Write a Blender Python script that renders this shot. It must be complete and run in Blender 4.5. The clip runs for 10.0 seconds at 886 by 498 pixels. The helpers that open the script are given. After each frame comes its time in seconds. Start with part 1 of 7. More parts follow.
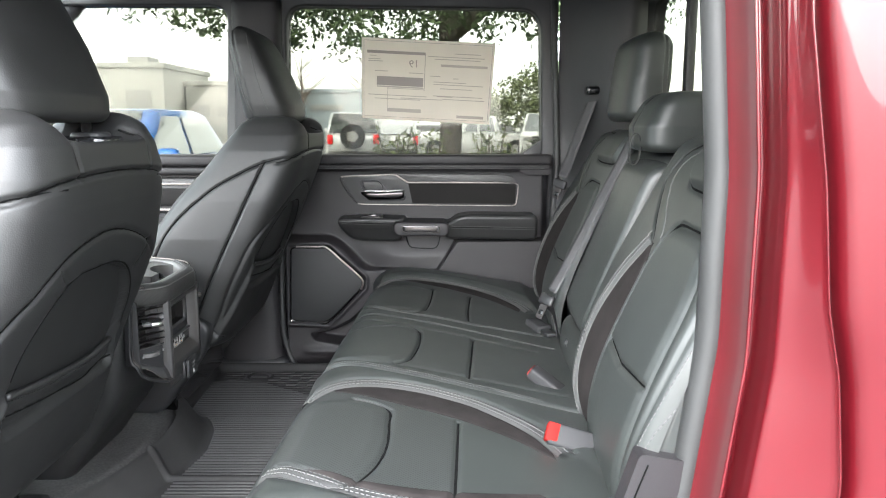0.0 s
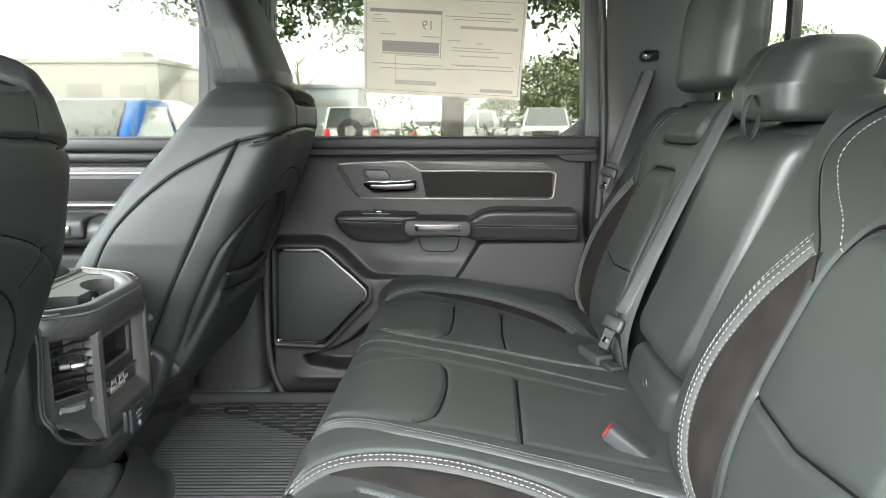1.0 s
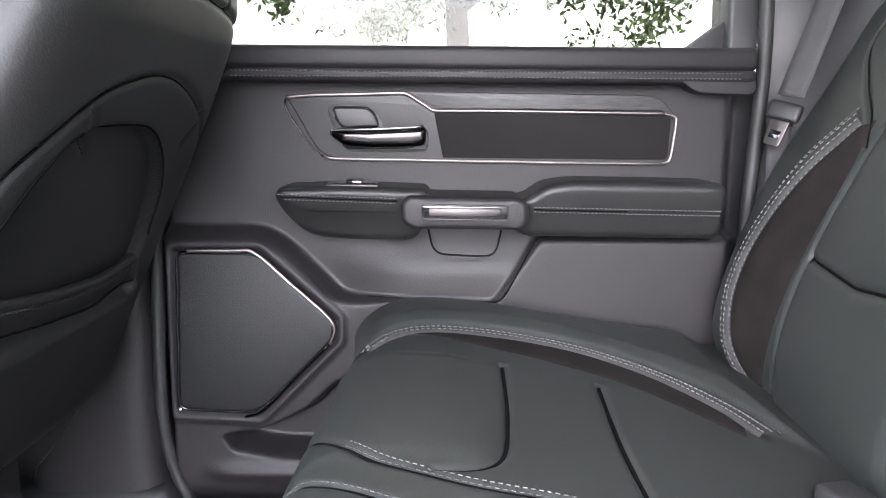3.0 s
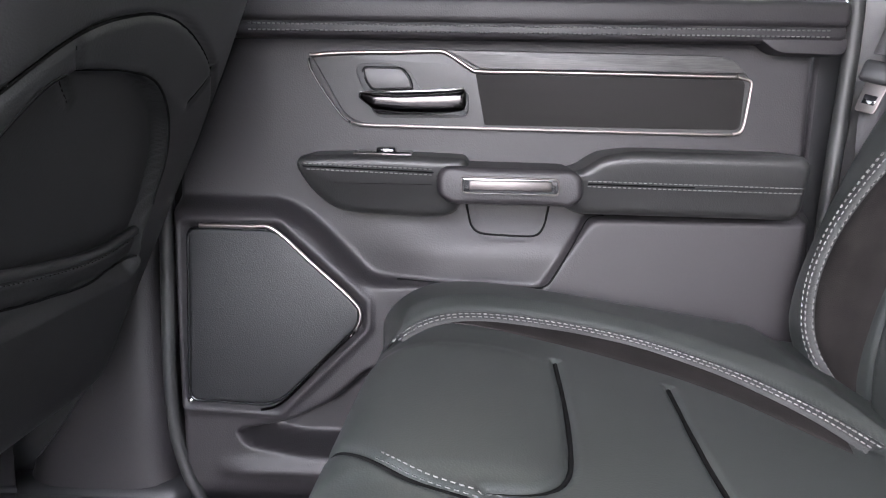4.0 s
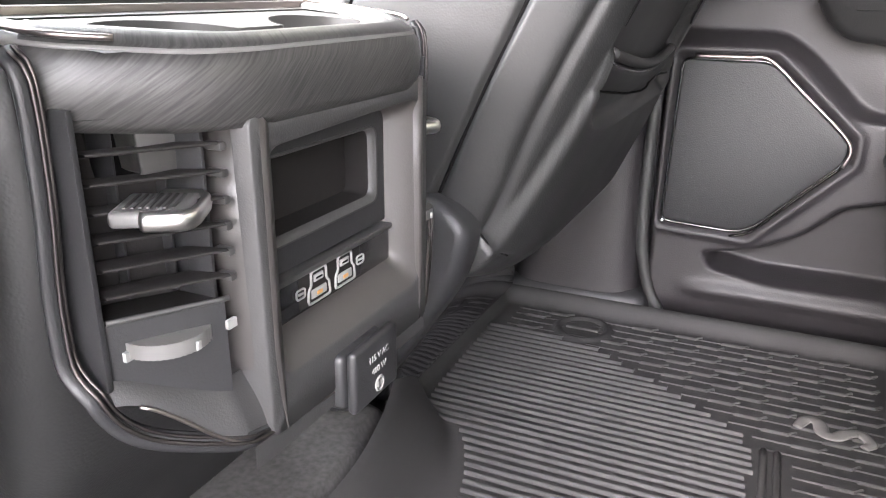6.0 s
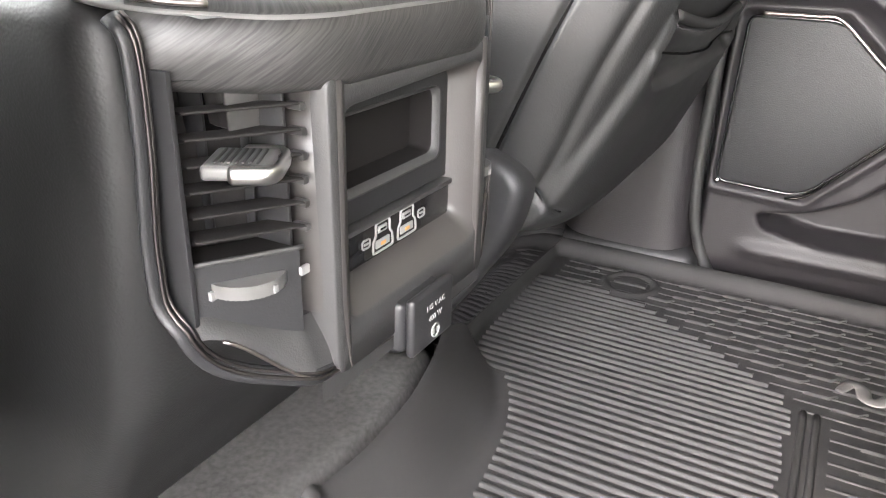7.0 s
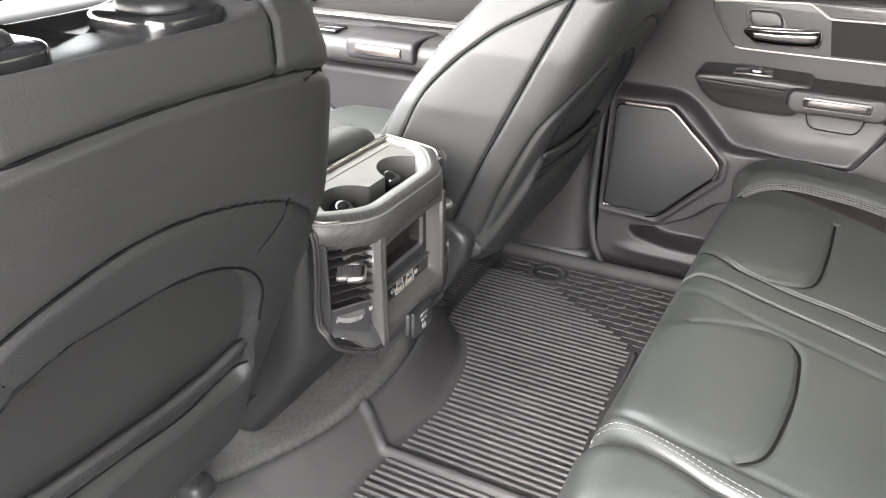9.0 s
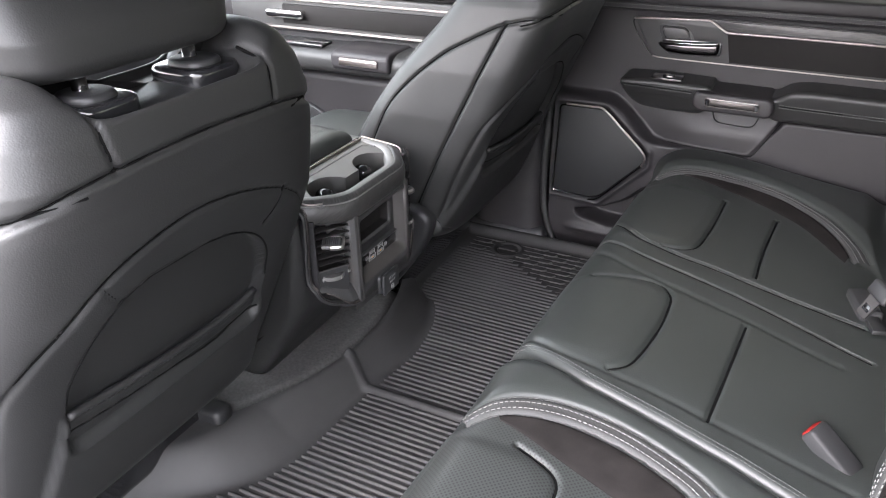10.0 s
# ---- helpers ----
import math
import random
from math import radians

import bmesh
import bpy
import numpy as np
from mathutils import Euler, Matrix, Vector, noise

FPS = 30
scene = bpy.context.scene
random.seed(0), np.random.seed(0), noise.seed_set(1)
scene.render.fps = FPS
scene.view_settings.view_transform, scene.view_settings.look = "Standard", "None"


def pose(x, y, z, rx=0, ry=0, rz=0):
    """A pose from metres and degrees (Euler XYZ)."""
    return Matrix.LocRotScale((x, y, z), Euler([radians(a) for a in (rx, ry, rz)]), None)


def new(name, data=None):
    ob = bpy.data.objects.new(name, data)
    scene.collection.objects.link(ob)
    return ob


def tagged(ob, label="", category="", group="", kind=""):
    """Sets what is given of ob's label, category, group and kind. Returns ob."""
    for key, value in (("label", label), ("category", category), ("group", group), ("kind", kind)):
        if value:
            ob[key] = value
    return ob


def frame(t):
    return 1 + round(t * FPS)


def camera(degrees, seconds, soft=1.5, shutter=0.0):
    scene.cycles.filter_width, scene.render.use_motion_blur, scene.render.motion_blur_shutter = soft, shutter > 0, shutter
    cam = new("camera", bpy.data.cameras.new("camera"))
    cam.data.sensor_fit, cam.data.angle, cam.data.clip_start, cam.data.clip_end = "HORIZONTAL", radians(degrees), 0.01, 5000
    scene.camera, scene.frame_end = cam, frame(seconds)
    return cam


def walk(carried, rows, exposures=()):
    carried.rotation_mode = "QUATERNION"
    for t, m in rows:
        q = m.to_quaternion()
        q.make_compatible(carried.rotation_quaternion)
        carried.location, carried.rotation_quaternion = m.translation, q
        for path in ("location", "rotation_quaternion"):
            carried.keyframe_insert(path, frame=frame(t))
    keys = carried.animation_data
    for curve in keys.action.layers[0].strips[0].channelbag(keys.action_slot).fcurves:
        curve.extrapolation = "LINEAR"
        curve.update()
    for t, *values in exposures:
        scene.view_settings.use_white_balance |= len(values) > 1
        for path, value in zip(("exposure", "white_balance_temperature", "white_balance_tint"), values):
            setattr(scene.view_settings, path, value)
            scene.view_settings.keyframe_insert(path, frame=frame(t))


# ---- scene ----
cam = camera(61.3, 10.0, soft=1.1)
METRES, EYE, TILT, LEAN, TURN = 2.86, 1.5, -9.5, 0.0, 0.0
ROWS = [
    (0.0, 0.0, 0.0, 0.0, 0.0, 0.0, -0.0),
    (0.5, -0.0098, 0.0716, 0.0016, -0.11, -0.04, 0.06),
    (1.0, -0.0225, 0.1626, 0.0071, -0.19, -0.29, 0.13),
    (1.5, -0.0291, 0.259, 0.0089, -0.04, -0.51, 0.32),
    (2.0, -0.0394, 0.3425, 0.0069, -0.35, -0.27, 0.22),
    (2.5, -0.0365, 0.4238, 0.0074, -0.32, -0.2, -0.22),
    (4.0, -0.0447, 0.5258, 0.0022, 1.68, -1.33, -1.24),
    (4.5, -0.0585, 0.5171, -0.0007, 6.64, -2.84, -1.96),
    (5.0, -0.089, 0.4981, -0.0138, 13.34, -5.63, -2.9),
    (5.5, -0.114, 0.4791, -0.0266, 19.33, -8.21, -3.8),
    (6.0, -0.1268, 0.4683, -0.0357, 24.38, -10.47, -4.39),
    (7.5, -0.1227, 0.4437, -0.0212, 28.95, -16.7, -5.79),
    (8.0, -0.098, 0.3985, 0.0099, 28.17, -17.78, -5.48),
    (8.5, -0.0751, 0.3339, 0.043, 27.47, -18.32, -4.97),
    (9.0, -0.0381, 0.2779, 0.0758, 26.81, -19.09, -4.66),
    (9.5, 0.0065, 0.2335, 0.0871, 26.55, -19.1, -4.08),
    (10.0, 0.0325, 0.1885, 0.1035, 26.34, -19.59, -3.57),
]
walk(cam, [(t, pose(0, 0, EYE, TILT, LEAN, TURN) @ pose(METRES * x, METRES * y, METRES * z, 90 + pitch, roll, yaw)) for t, x, y, z, yaw, pitch, roll in ROWS],
     exposures=[(0.0, 4.6, 5850, 10), (0.5, 4.7, 5700, 2), (1.0, 4.8, 5950, 5), (1.5, 4.5, 6150, 8), (2.0, 4.55, 6150, 10), (2.7, 5.1, 5800, 17), (4.0, 5.5, 5750, 18),
                (5.0, 5.85, 5800, 15), (5.5, 5.9, 5950, 15), (6.1, 6.0, 6200, 19), (7.5, 6.25, 6350, 14), (8.5, 6.0, 6350, 14), (9.0, 5.85, 6300, 14), (9.5, 5.55, 6200, 16), (10.0, 4.65, 5950, 17)])

# ---- light ----
SUN_EL, SUN_ROT = radians(35), radians(200)
world = bpy.data.worlds.new("sky")
scene.world = world
world.use_nodes = True
wn, wl = world.node_tree.nodes, world.node_tree.links
wn.clear()
w_out = wn.new("ShaderNodeOutputWorld")
w_bg = wn.new("ShaderNodeBackground")
w_sky = wn.new("ShaderNodeTexSky")
w_sky.sky_type = "NISHITA"
w_sky.sun_disc = False
w_sky.sun_elevation, w_sky.sun_rotation = SUN_EL, SUN_ROT
w_sky.air_density, w_sky.dust_density = 1.0, 3.0
w_co = wn.new("ShaderNodeTexCoord")
w_map = wn.new("ShaderNodeMapping")
w_map.inputs["Scale"].default_value = (1.0, 1.0, 3.5)
w_noise = wn.new("ShaderNodeTexNoise")
w_noise.inputs["Scale"].default_value = 2.2
w_noise.inputs["Detail"].default_value = 5.0
w_noise.inputs["Roughness"].default_value = 0.55
w_ramp = wn.new("ShaderNodeValToRGB")
w_ramp.color_ramp.elements[0].position, w_ramp.color_ramp.elements[0].color = 0.38, (3.1, 3.05, 2.85, 1)
w_ramp.color_ramp.elements[1].position, w_ramp.color_ramp.elements[1].color = 0.62, (4.0, 3.8, 3.35, 1)
w_mix = wn.new("ShaderNodeMix")
w_mix.data_type = "RGBA"
w_mix.inputs[0].default_value = 0.86
wl.new(w_co.outputs["Generated"], w_map.inputs["Vector"])
wl.new(w_map.outputs["Vector"], w_noise.inputs["Vector"])
wl.new(w_noise.outputs["Fac"], w_ramp.inputs["Fac"])
wl.new(w_sky.outputs["Color"], w_mix.inputs[6])
wl.new(w_ramp.outputs["Color"], w_mix.inputs[7])
wl.new(w_mix.outputs[2], w_bg.inputs["Color"])
w_bg.inputs["Strength"].default_value = 0.14
wl.new(w_bg.outputs["Background"], w_out.inputs["Surface"])

sun_data = bpy.data.lights.new("sun", "SUN")
sun_data.energy, sun_data.angle, sun_data.color = 0.45, radians(60), (1.0, 0.985, 0.96)
sun = new("sun", sun_data)
sun.rotation_euler = (radians(55), 0, radians(340))

# ---- materials ----
def mat_new(name):
    m = bpy.data.materials.new(name)
    m.use_nodes = True
    n, l = m.node_tree.nodes, m.node_tree.links
    return m, n, l, n["Principled BSDF"]


def surface(name, col, rough=0.5, metal=0.0, vary=0.15, scale=6.0, grain=0.0, grain_scale=400.0, kind="noise",
            coat=0.0, sheen=0.0, rough_var=0.08, spec=0.5, tint=None):
    """A plain material: colour with blotches, roughness with wear, fine relief of noise or cells."""
    m, n, l, b = mat_new(name)
    co = n.new("ShaderNodeTexCoord")
    ns = n.new("ShaderNodeTexNoise")
    ns.inputs["Scale"].default_value, ns.inputs["Detail"].default_value = scale, 6.0
    l.new(co.outputs["Object"], ns.inputs["Vector"])
    rp = n.new("ShaderNodeValToRGB")
    dark = tint or [c * (1 - vary) for c in col]
    lite = [min(1, c * (1 + vary)) for c in col]
    rp.color_ramp.elements[0].position, rp.color_ramp.elements[0].color = 0.3, (*dark, 1)
    rp.color_ramp.elements[1].position, rp.color_ramp.elements[1].color = 0.7, (*lite, 1)
    l.new(ns.outputs["Fac"], rp.inputs["Fac"])
    l.new(rp.outputs["Color"], b.inputs["Base Color"])
    mr = n.new("ShaderNodeMapRange")
    mr.inputs["To Min"].default_value, mr.inputs["To Max"].default_value = max(0.02, rough - rough_var), min(1, rough + rough_var)
    l.new(ns.outputs["Fac"], mr.inputs["Value"])
    l.new(mr.outputs["Result"], b.inputs["Roughness"])
    b.inputs["Metallic"].default_value = metal
    b.inputs["Specular IOR Level"].default_value = spec
    b.inputs["Coat Weight"].default_value = coat
    b.inputs["Coat Roughness"].default_value = 0.06
    b.inputs["Sheen Weight"].default_value = sheen
    if grain:
        if kind == "cells":
            tx = n.new("ShaderNodeTexVoronoi")
            tx.feature = "SMOOTH_F1"
            src = tx.outputs["Distance"]
        else:
            tx = n.new("ShaderNodeTexNoise")
            tx.inputs["Detail"].default_value = 3.0
            src = tx.outputs["Fac"]
        tx.inputs["Scale"].default_value = grain_scale
        l.new(co.outputs["Object"], tx.inputs["Vector"])
        bp = n.new("ShaderNodeBump")
        bp.inputs["Strength"].default_value, bp.inputs["Distance"].default_value = grain, 0.001
        l.new(src, bp.inputs["Height"])
        l.new(bp.outputs["Normal"], b.inputs["Normal"])
    return m


M = {}
M["leather"] = surface("black_leather", (0.0258, 0.0288, 0.0272), 0.43, vary=0.14, scale=9, grain=0.12, grain_scale=640, kind="cells", spec=0.60)
M["leather_side"] = surface("black_vinyl", (0.0185, 0.0185, 0.0184), 0.45, vary=0.12, scale=9, grain=0.16, grain_scale=560, kind="cells", spec=0.42)
# darker copy of the black vinyl, for the shaded backs of the front seats
M["shell"] = surface("shaded_black_vinyl", (0.0150, 0.0152, 0.0152), 0.46, vary=0.12, scale=9, grain=0.14, grain_scale=560, kind="cells", spec=0.36)
M["suede"] = surface("dark_suede", (0.018, 0.0158, 0.0152), 0.95, vary=0.3, scale=24, grain=0.35, grain_scale=900, spec=0.1)
M["piping"] = surface("grey_piping_leather", (0.046, 0.046, 0.045), 0.5, vary=0.12, scale=20, grain=0.2, grain_scale=600, kind="cells")
M["stitch"] = surface("pale_thread", (0.10, 0.10, 0.098), 0.85, vary=0.1)
M["stitch_dim"] = surface("grey_thread", (0.085, 0.085, 0.083), 0.85, vary=0.1)
M["trim"] = surface("black_moulded_plastic", (0.018, 0.018, 0.019), 0.46, vary=0.10, scale=7, grain=0.18, grain_scale=700)
M["trim_grey"] = surface("charcoal_moulded_plastic", (0.034, 0.0335, 0.0335), 0.46, vary=0.10, scale=7, grain=0.18, grain_scale=700)
# the charcoal plastic again, lightened and warmed by light painted into its colour
M["bar_grey"] = surface("warm_lit_grey_plastic", (0.040, 0.037, 0.0352), 0.40, vary=0.06, scale=7, grain=0.08, grain_scale=700)
# cup deck and inner rim: reflected sky is put into their lighter base colours
M["deck"] = surface("grey_sheen_plastic", (0.10, 0.0985, 0.095), 0.42, vary=0.06, scale=7, grain=0.08, grain_scale=700)
M["rim_light"] = surface("sky_sheen_plastic", (0.135, 0.133, 0.128), 0.40, vary=0.05, scale=7)
M["tab_grey"] = surface("silver_grey_plastic", (0.105, 0.103, 0.10), 0.32, vary=0.05, scale=7)
M["trim_soft"] = surface("soft_touch_vinyl", (0.0172, 0.0156, 0.0170), 0.52, vary=0.10, scale=7, grain=0.2, grain_scale=500, kind="cells", spec=0.4)
M["seal"] = surface("grey_rubber_seal", (0.024, 0.0245, 0.0240), 0.55, vary=0.1, scale=14, grain=0.1)
M["gloss"] = surface("gloss_black_plastic", (0.012, 0.012, 0.013), 0.14, vary=0.1, coat=0.4)
M["chrome"] = surface("polished_chrome", (0.75, 0.73, 0.72), 0.12, metal=1.0, vary=0.05)
M["tab_edge"] = surface("bright_satin_metal", (0.62, 0.60, 0.58), 0.30, metal=1.0, vary=0.05)
M["satin"] = surface("satin_metal_trim", (0.36, 0.32, 0.30), 0.34, metal=1.0, vary=0.06)
M["satin_dark"] = surface("soft_satin_metal", (0.085, 0.077, 0.075), 0.42, metal=1.0, vary=0.06)
M["grille"] = surface("speaker_mesh_cloth", (0.0085, 0.009, 0.010), 0.55, vary=0.1, grain=0.4, grain_scale=600, kind="cells")
# door insert's brown; also put into the console's hollows as their shade
M["insert"] = surface("dark_brown_insert_and_shade", (0.0085, 0.0075, 0.0072), 0.75, vary=0.15, scale=12, grain=0.2, grain_scale=800, spec=0.25)
M["carpet"] = surface("grey_carpet", (0.080, 0.078, 0.076), 0.98, vary=0.22, scale=160, grain=0.5, grain_scale=1400, spec=0.1)
M["rubber"] = surface("black_rubber_mat", (0.038, 0.0370, 0.0366), 0.60, vary=0.15, scale=10, grain=0.15, grain_scale=900, spec=0.35)
M["mat_logo"] = surface("pale_emblem", (0.17, 0.165, 0.157), 0.6, vary=0.1)
M["headliner"] = surface("headliner_cloth", (0.060, 0.061, 0.066), 0.95, vary=0.08, scale=30, grain=0.3, grain_scale=900, spec=0.1)
M["belt"] = surface("belt_webbing", (0.050, 0.049, 0.051), 0.7, vary=0.1, scale=40, grain=0.5, grain_scale=700)
M["buckle"] = surface("buckle_plastic", (0.026, 0.026, 0.027), 0.6, vary=0.1, grain=0.1, spec=0.2)
M["red_button"] = surface("red_plastic_button", (0.20, 0.010, 0.008), 0.75, vary=0.05, spec=0.12)
M["label"] = surface("white_print", (0.21, 0.21, 0.205), 0.7, vary=0.05)
M["port_amber"] = surface("amber_port_tongue", (0.42, 0.20, 0.05), 0.5, vary=0.05)
M["well_grey"] = surface("grey_cup_well_plastic", (0.048, 0.047, 0.045), 0.38, vary=0.06, scale=7, grain=0.08, grain_scale=700)
M["felt"] = surface("grey_felt", (0.12, 0.117, 0.113), 0.95, vary=0.2, scale=60, spec=0.1)


def wood_mat():
    """Dark open-grain trim with streaks that run along the rim."""
    m, n, l, b = mat_new("dark_grained_trim")
    co = n.new("ShaderNodeTexCoord")
    mp = n.new("ShaderNodeMapping")
    mp.inputs["Rotation"].default_value = (radians(-38), 0, 0)
    st = n.new("ShaderNodeMapping")
    st.inputs["Scale"].default_value = (45, 32, 900)
    ns = n.new("ShaderNodeTexNoise")
    ns.inputs["Scale"].default_value, ns.inputs["Detail"].default_value = 1.0, 4.0
    ns.inputs["Distortion"].default_value = 0.15
    rp = n.new("ShaderNodeValToRGB")
    rp.color_ramp.elements[0].position, rp.color_ramp.elements[0].color = 0.36, (0.021, 0.0205, 0.020, 1)
    rp.color_ramp.elements[1].position, rp.color_ramp.elements[1].color = 0.66, (0.052, 0.0505, 0.049, 1)
    l.new(co.outputs["Object"], mp.inputs["Vector"])
    l.new(mp.outputs["Vector"], st.inputs["Vector"])
    l.new(st.outputs["Vector"], ns.inputs["Vector"])
    l.new(ns.outputs["Fac"], rp.inputs["Fac"])
    l.new(rp.outputs["Color"], b.inputs["Base Color"])
    bp = n.new("ShaderNodeBump")
    bp.inputs["Strength"].default_value, bp.inputs["Distance"].default_value = 0.22, 0.001
    l.new(ns.outputs["Fac"], bp.inputs["Height"])
    l.new(bp.outputs["Normal"], b.inputs["Normal"])
    b.inputs["Roughness"].default_value = 0.40
    return m


M["wood"] = wood_mat()


def paint_mat(name, col, rough=0.25):
    m, n, l, b = mat_new(name)
    b.inputs["Base Color"].default_value = (*col, 1)
    b.inputs["Roughness"].default_value = rough
    b.inputs["Metallic"].default_value = 0.2
    b.inputs["Coat IOR"].default_value = 1.5
    b.inputs["Coat Weight"].default_value = 1.0
    b.inputs["Coat Roughness"].default_value = 0.03
    co, ns = n.new("ShaderNodeTexCoord"), n.new("ShaderNodeTexNoise")
    ns.inputs["Scale"].default_value, ns.inputs["Detail"].default_value = 3.0, 3.0
    l.new(co.outputs["Object"], ns.inputs["Vector"])
    mx = n.new("ShaderNodeMix")
    mx.data_type = "RGBA"
    mx.inputs[6].default_value = (*[c * 0.9 for c in col], 1)
    mx.inputs[7].default_value = (*[min(1, c * 1.1) for c in col], 1)
    l.new(ns.outputs["Fac"], mx.inputs[0])
    l.new(mx.outputs[2], b.inputs["Base Color"])
    return m


M["red_paint"] = paint_mat("red_pearl_paint", (0.090, 0.0036, 0.0072), 0.35)
M["blue_paint"] = paint_mat("blue_paint", (0.02, 0.16, 0.62))
M["white_paint"] = paint_mat("white_car_paint", (0.48, 0.48, 0.475))
M["silver_paint"] = paint_mat("silver_car_paint", (0.42, 0.43, 0.44))
M["tyre"] = surface("tyre_rubber", (0.022, 0.022, 0.022), 0.8, vary=0.2)
M["tail_red"] = surface("red_lamp_plastic", (0.6, 0.02, 0.02), 0.25, vary=0.05)
M["car_glass"] = surface("tinted_car_glass", (0.055, 0.062, 0.062), 0.05, vary=0.1, rough_var=0.02, coat=0.6)
M["car_glass"].node_tree.nodes["Principled BSDF"].inputs["IOR"].default_value = 2.4


def glass_mat(name, tint, rough=0.0):
    m, n, l, b = mat_new(name)
    n.remove(b)
    tr, gl, mx = n.new("ShaderNodeBsdfTransparent"), n.new("ShaderNodeBsdfGlossy"), n.new("ShaderNodeMixShader")
    fr, pw, mr = n.new("ShaderNodeLayerWeight"), n.new("ShaderNodeMath"), n.new("ShaderNodeMapRange")
    pw.operation = "POWER"
    pw.inputs[1].default_value = 4.0
    mr.inputs["To Min"].default_value, mr.inputs["To Max"].default_value = 0.025, 0.45
    l.new(fr.outputs["Facing"], pw.inputs[0])
    l.new(pw.outputs[0], mr.inputs["Value"])
    tr.inputs["Color"].default_value = (*tint, 1)
    gl.inputs["Roughness"].default_value = 0.02
    l.new(mr.outputs["Result"], mx.inputs["Fac"])
    l.new(tr.outputs["BSDF"], mx.inputs[1])
    l.new(gl.outputs["BSDF"], mx.inputs[2])
    l.new(mx.outputs["Shader"], n["Material Output"].inputs["Surface"])
    return m


M["pane"] = glass_mat("window_glass", (0.40, 0.40, 0.362))
M["pane_rear"] = glass_mat("tinted_window_glass", (0.48, 0.485, 0.43))
M["pane_front"] = glass_mat("clear_window_glass", (0.85, 0.87, 0.86))
M["asphalt"] = surface("asphalt", (0.055, 0.055, 0.056), 0.9, vary=0.35, scale=1.5, grain=0.6, grain_scale=90)
M["grass"] = surface("grass", (0.075, 0.11, 0.03), 0.95, vary=0.5, scale=14, grain=0.8, grain_scale=60)
M["wall_white"] = surface("white_painted_block", (0.40, 0.395, 0.375), 0.85, vary=0.06, scale=0.6, grain=0.2, grain_scale=30)
M["wall_blue"] = surface("pale_blue_panel", (0.27, 0.31, 0.335), 0.7, vary=0.08, scale=0.6)
M["door_grey"] = surface("grey_roller_door", (0.27, 0.27, 0.262), 0.7, vary=0.06)
M["bark"] = surface("oak_bark", (0.085, 0.072, 0.060), 0.95, vary=0.4, scale=12, grain=0.9, grain_scale=40)
M["leaf"] = surface("oak_leaf", (0.055, 0.085, 0.030), 0.6, vary=0.5, scale=5)
M["leaf_b"] = surface("light_leaf", (0.11, 0.13, 0.055), 0.65, vary=0.5, scale=5)
M["twig"] = surface("bare_twig", (0.19, 0.15, 0.12), 0.9, vary=0.2)


def paper_mat():
    """Thin paper: light comes through from behind."""
    m = surface("printed_paper", (0.80, 0.75, 0.68), 0.8, vary=0.05, scale=8)
    n, l = m.node_tree.nodes, m.node_tree.links
    tl, mx = n.new("ShaderNodeBsdfTranslucent"), n.new("ShaderNodeMixShader")
    tl.inputs["Color"].default_value = (0.74, 0.70, 0.62, 1)
    mx.inputs["Fac"].default_value = 0.45
    l.new(n["Principled BSDF"].outputs["BSDF"], mx.inputs[1])
    l.new(tl.outputs["BSDF"], mx.inputs[2])
    l.new(mx.outputs["Shader"], n["Material Output"].inputs["Surface"])
    return m


M["paper"] = paper_mat()
M["print"] = surface("grey_print", (0.30, 0.27, 0.25), 0.8, vary=0.05)
M["print_pale"] = surface("pale_print", (0.44, 0.40, 0.36), 0.8, vary=0.05)
M["curb"] = surface("concrete_kerb", (0.40, 0.39, 0.37), 0.9, vary=0.2, scale=5, grain=0.5, grain_scale=80)
# black for joints, and for shade painted into creases and the vent backs
M["seam"] = surface("seam_and_shade_black", (0.005, 0.005, 0.005), 0.95, vary=0.1, spec=0.05)
M["dark_chrome"] = surface("smoked_chrome", (0.050, 0.047, 0.047), 0.16, metal=1.0, vary=0.1)


def perforated():
    """Leather with rows of small punched holes."""
    m, n, l, b = mat_new("perforated_leather")
    co, mp, vo = n.new("ShaderNodeTexCoord"), n.new("ShaderNodeMapping"), n.new("ShaderNodeTexVoronoi")
    mp.inputs["Scale"].default_value = (1, 1, 0)
    mp.inputs["Rotation"].default_value = (0, 0, radians(45))
    vo.inputs["Scale"].default_value, vo.inputs["Randomness"].default_value = 210.0, 0.0
    l.new(co.outputs["Object"], mp.inputs["Vector"])
    l.new(mp.outputs["Vector"], vo.inputs["Vector"])
    rp = n.new("ShaderNodeValToRGB")
    rp.color_ramp.elements[0].position, rp.color_ramp.elements[0].color = 0.22, (0.008, 0.008, 0.008, 1)
    rp.color_ramp.elements[1].position, rp.color_ramp.elements[1].color = 0.34, (0.031, 0.034, 0.0325, 1)
    l.new(vo.outputs["Distance"], rp.inputs["Fac"])
    l.new(rp.outputs["Color"], b.inputs["Base Color"])
    bp = n.new("ShaderNodeBump")
    bp.inputs["Strength"].default_value, bp.inputs["Distance"].default_value = 0.4, 0.001
    l.new(rp.outputs["Color"], bp.inputs["Height"])
    l.new(bp.outputs["Normal"], b.inputs["Normal"])
    b.inputs["Roughness"].default_value = 0.5
    return m


M["perforated"] = perforated()

# ---- shape helpers ----
def lerp(x, xs, ys):
    return np.interp(x, xs, ys)


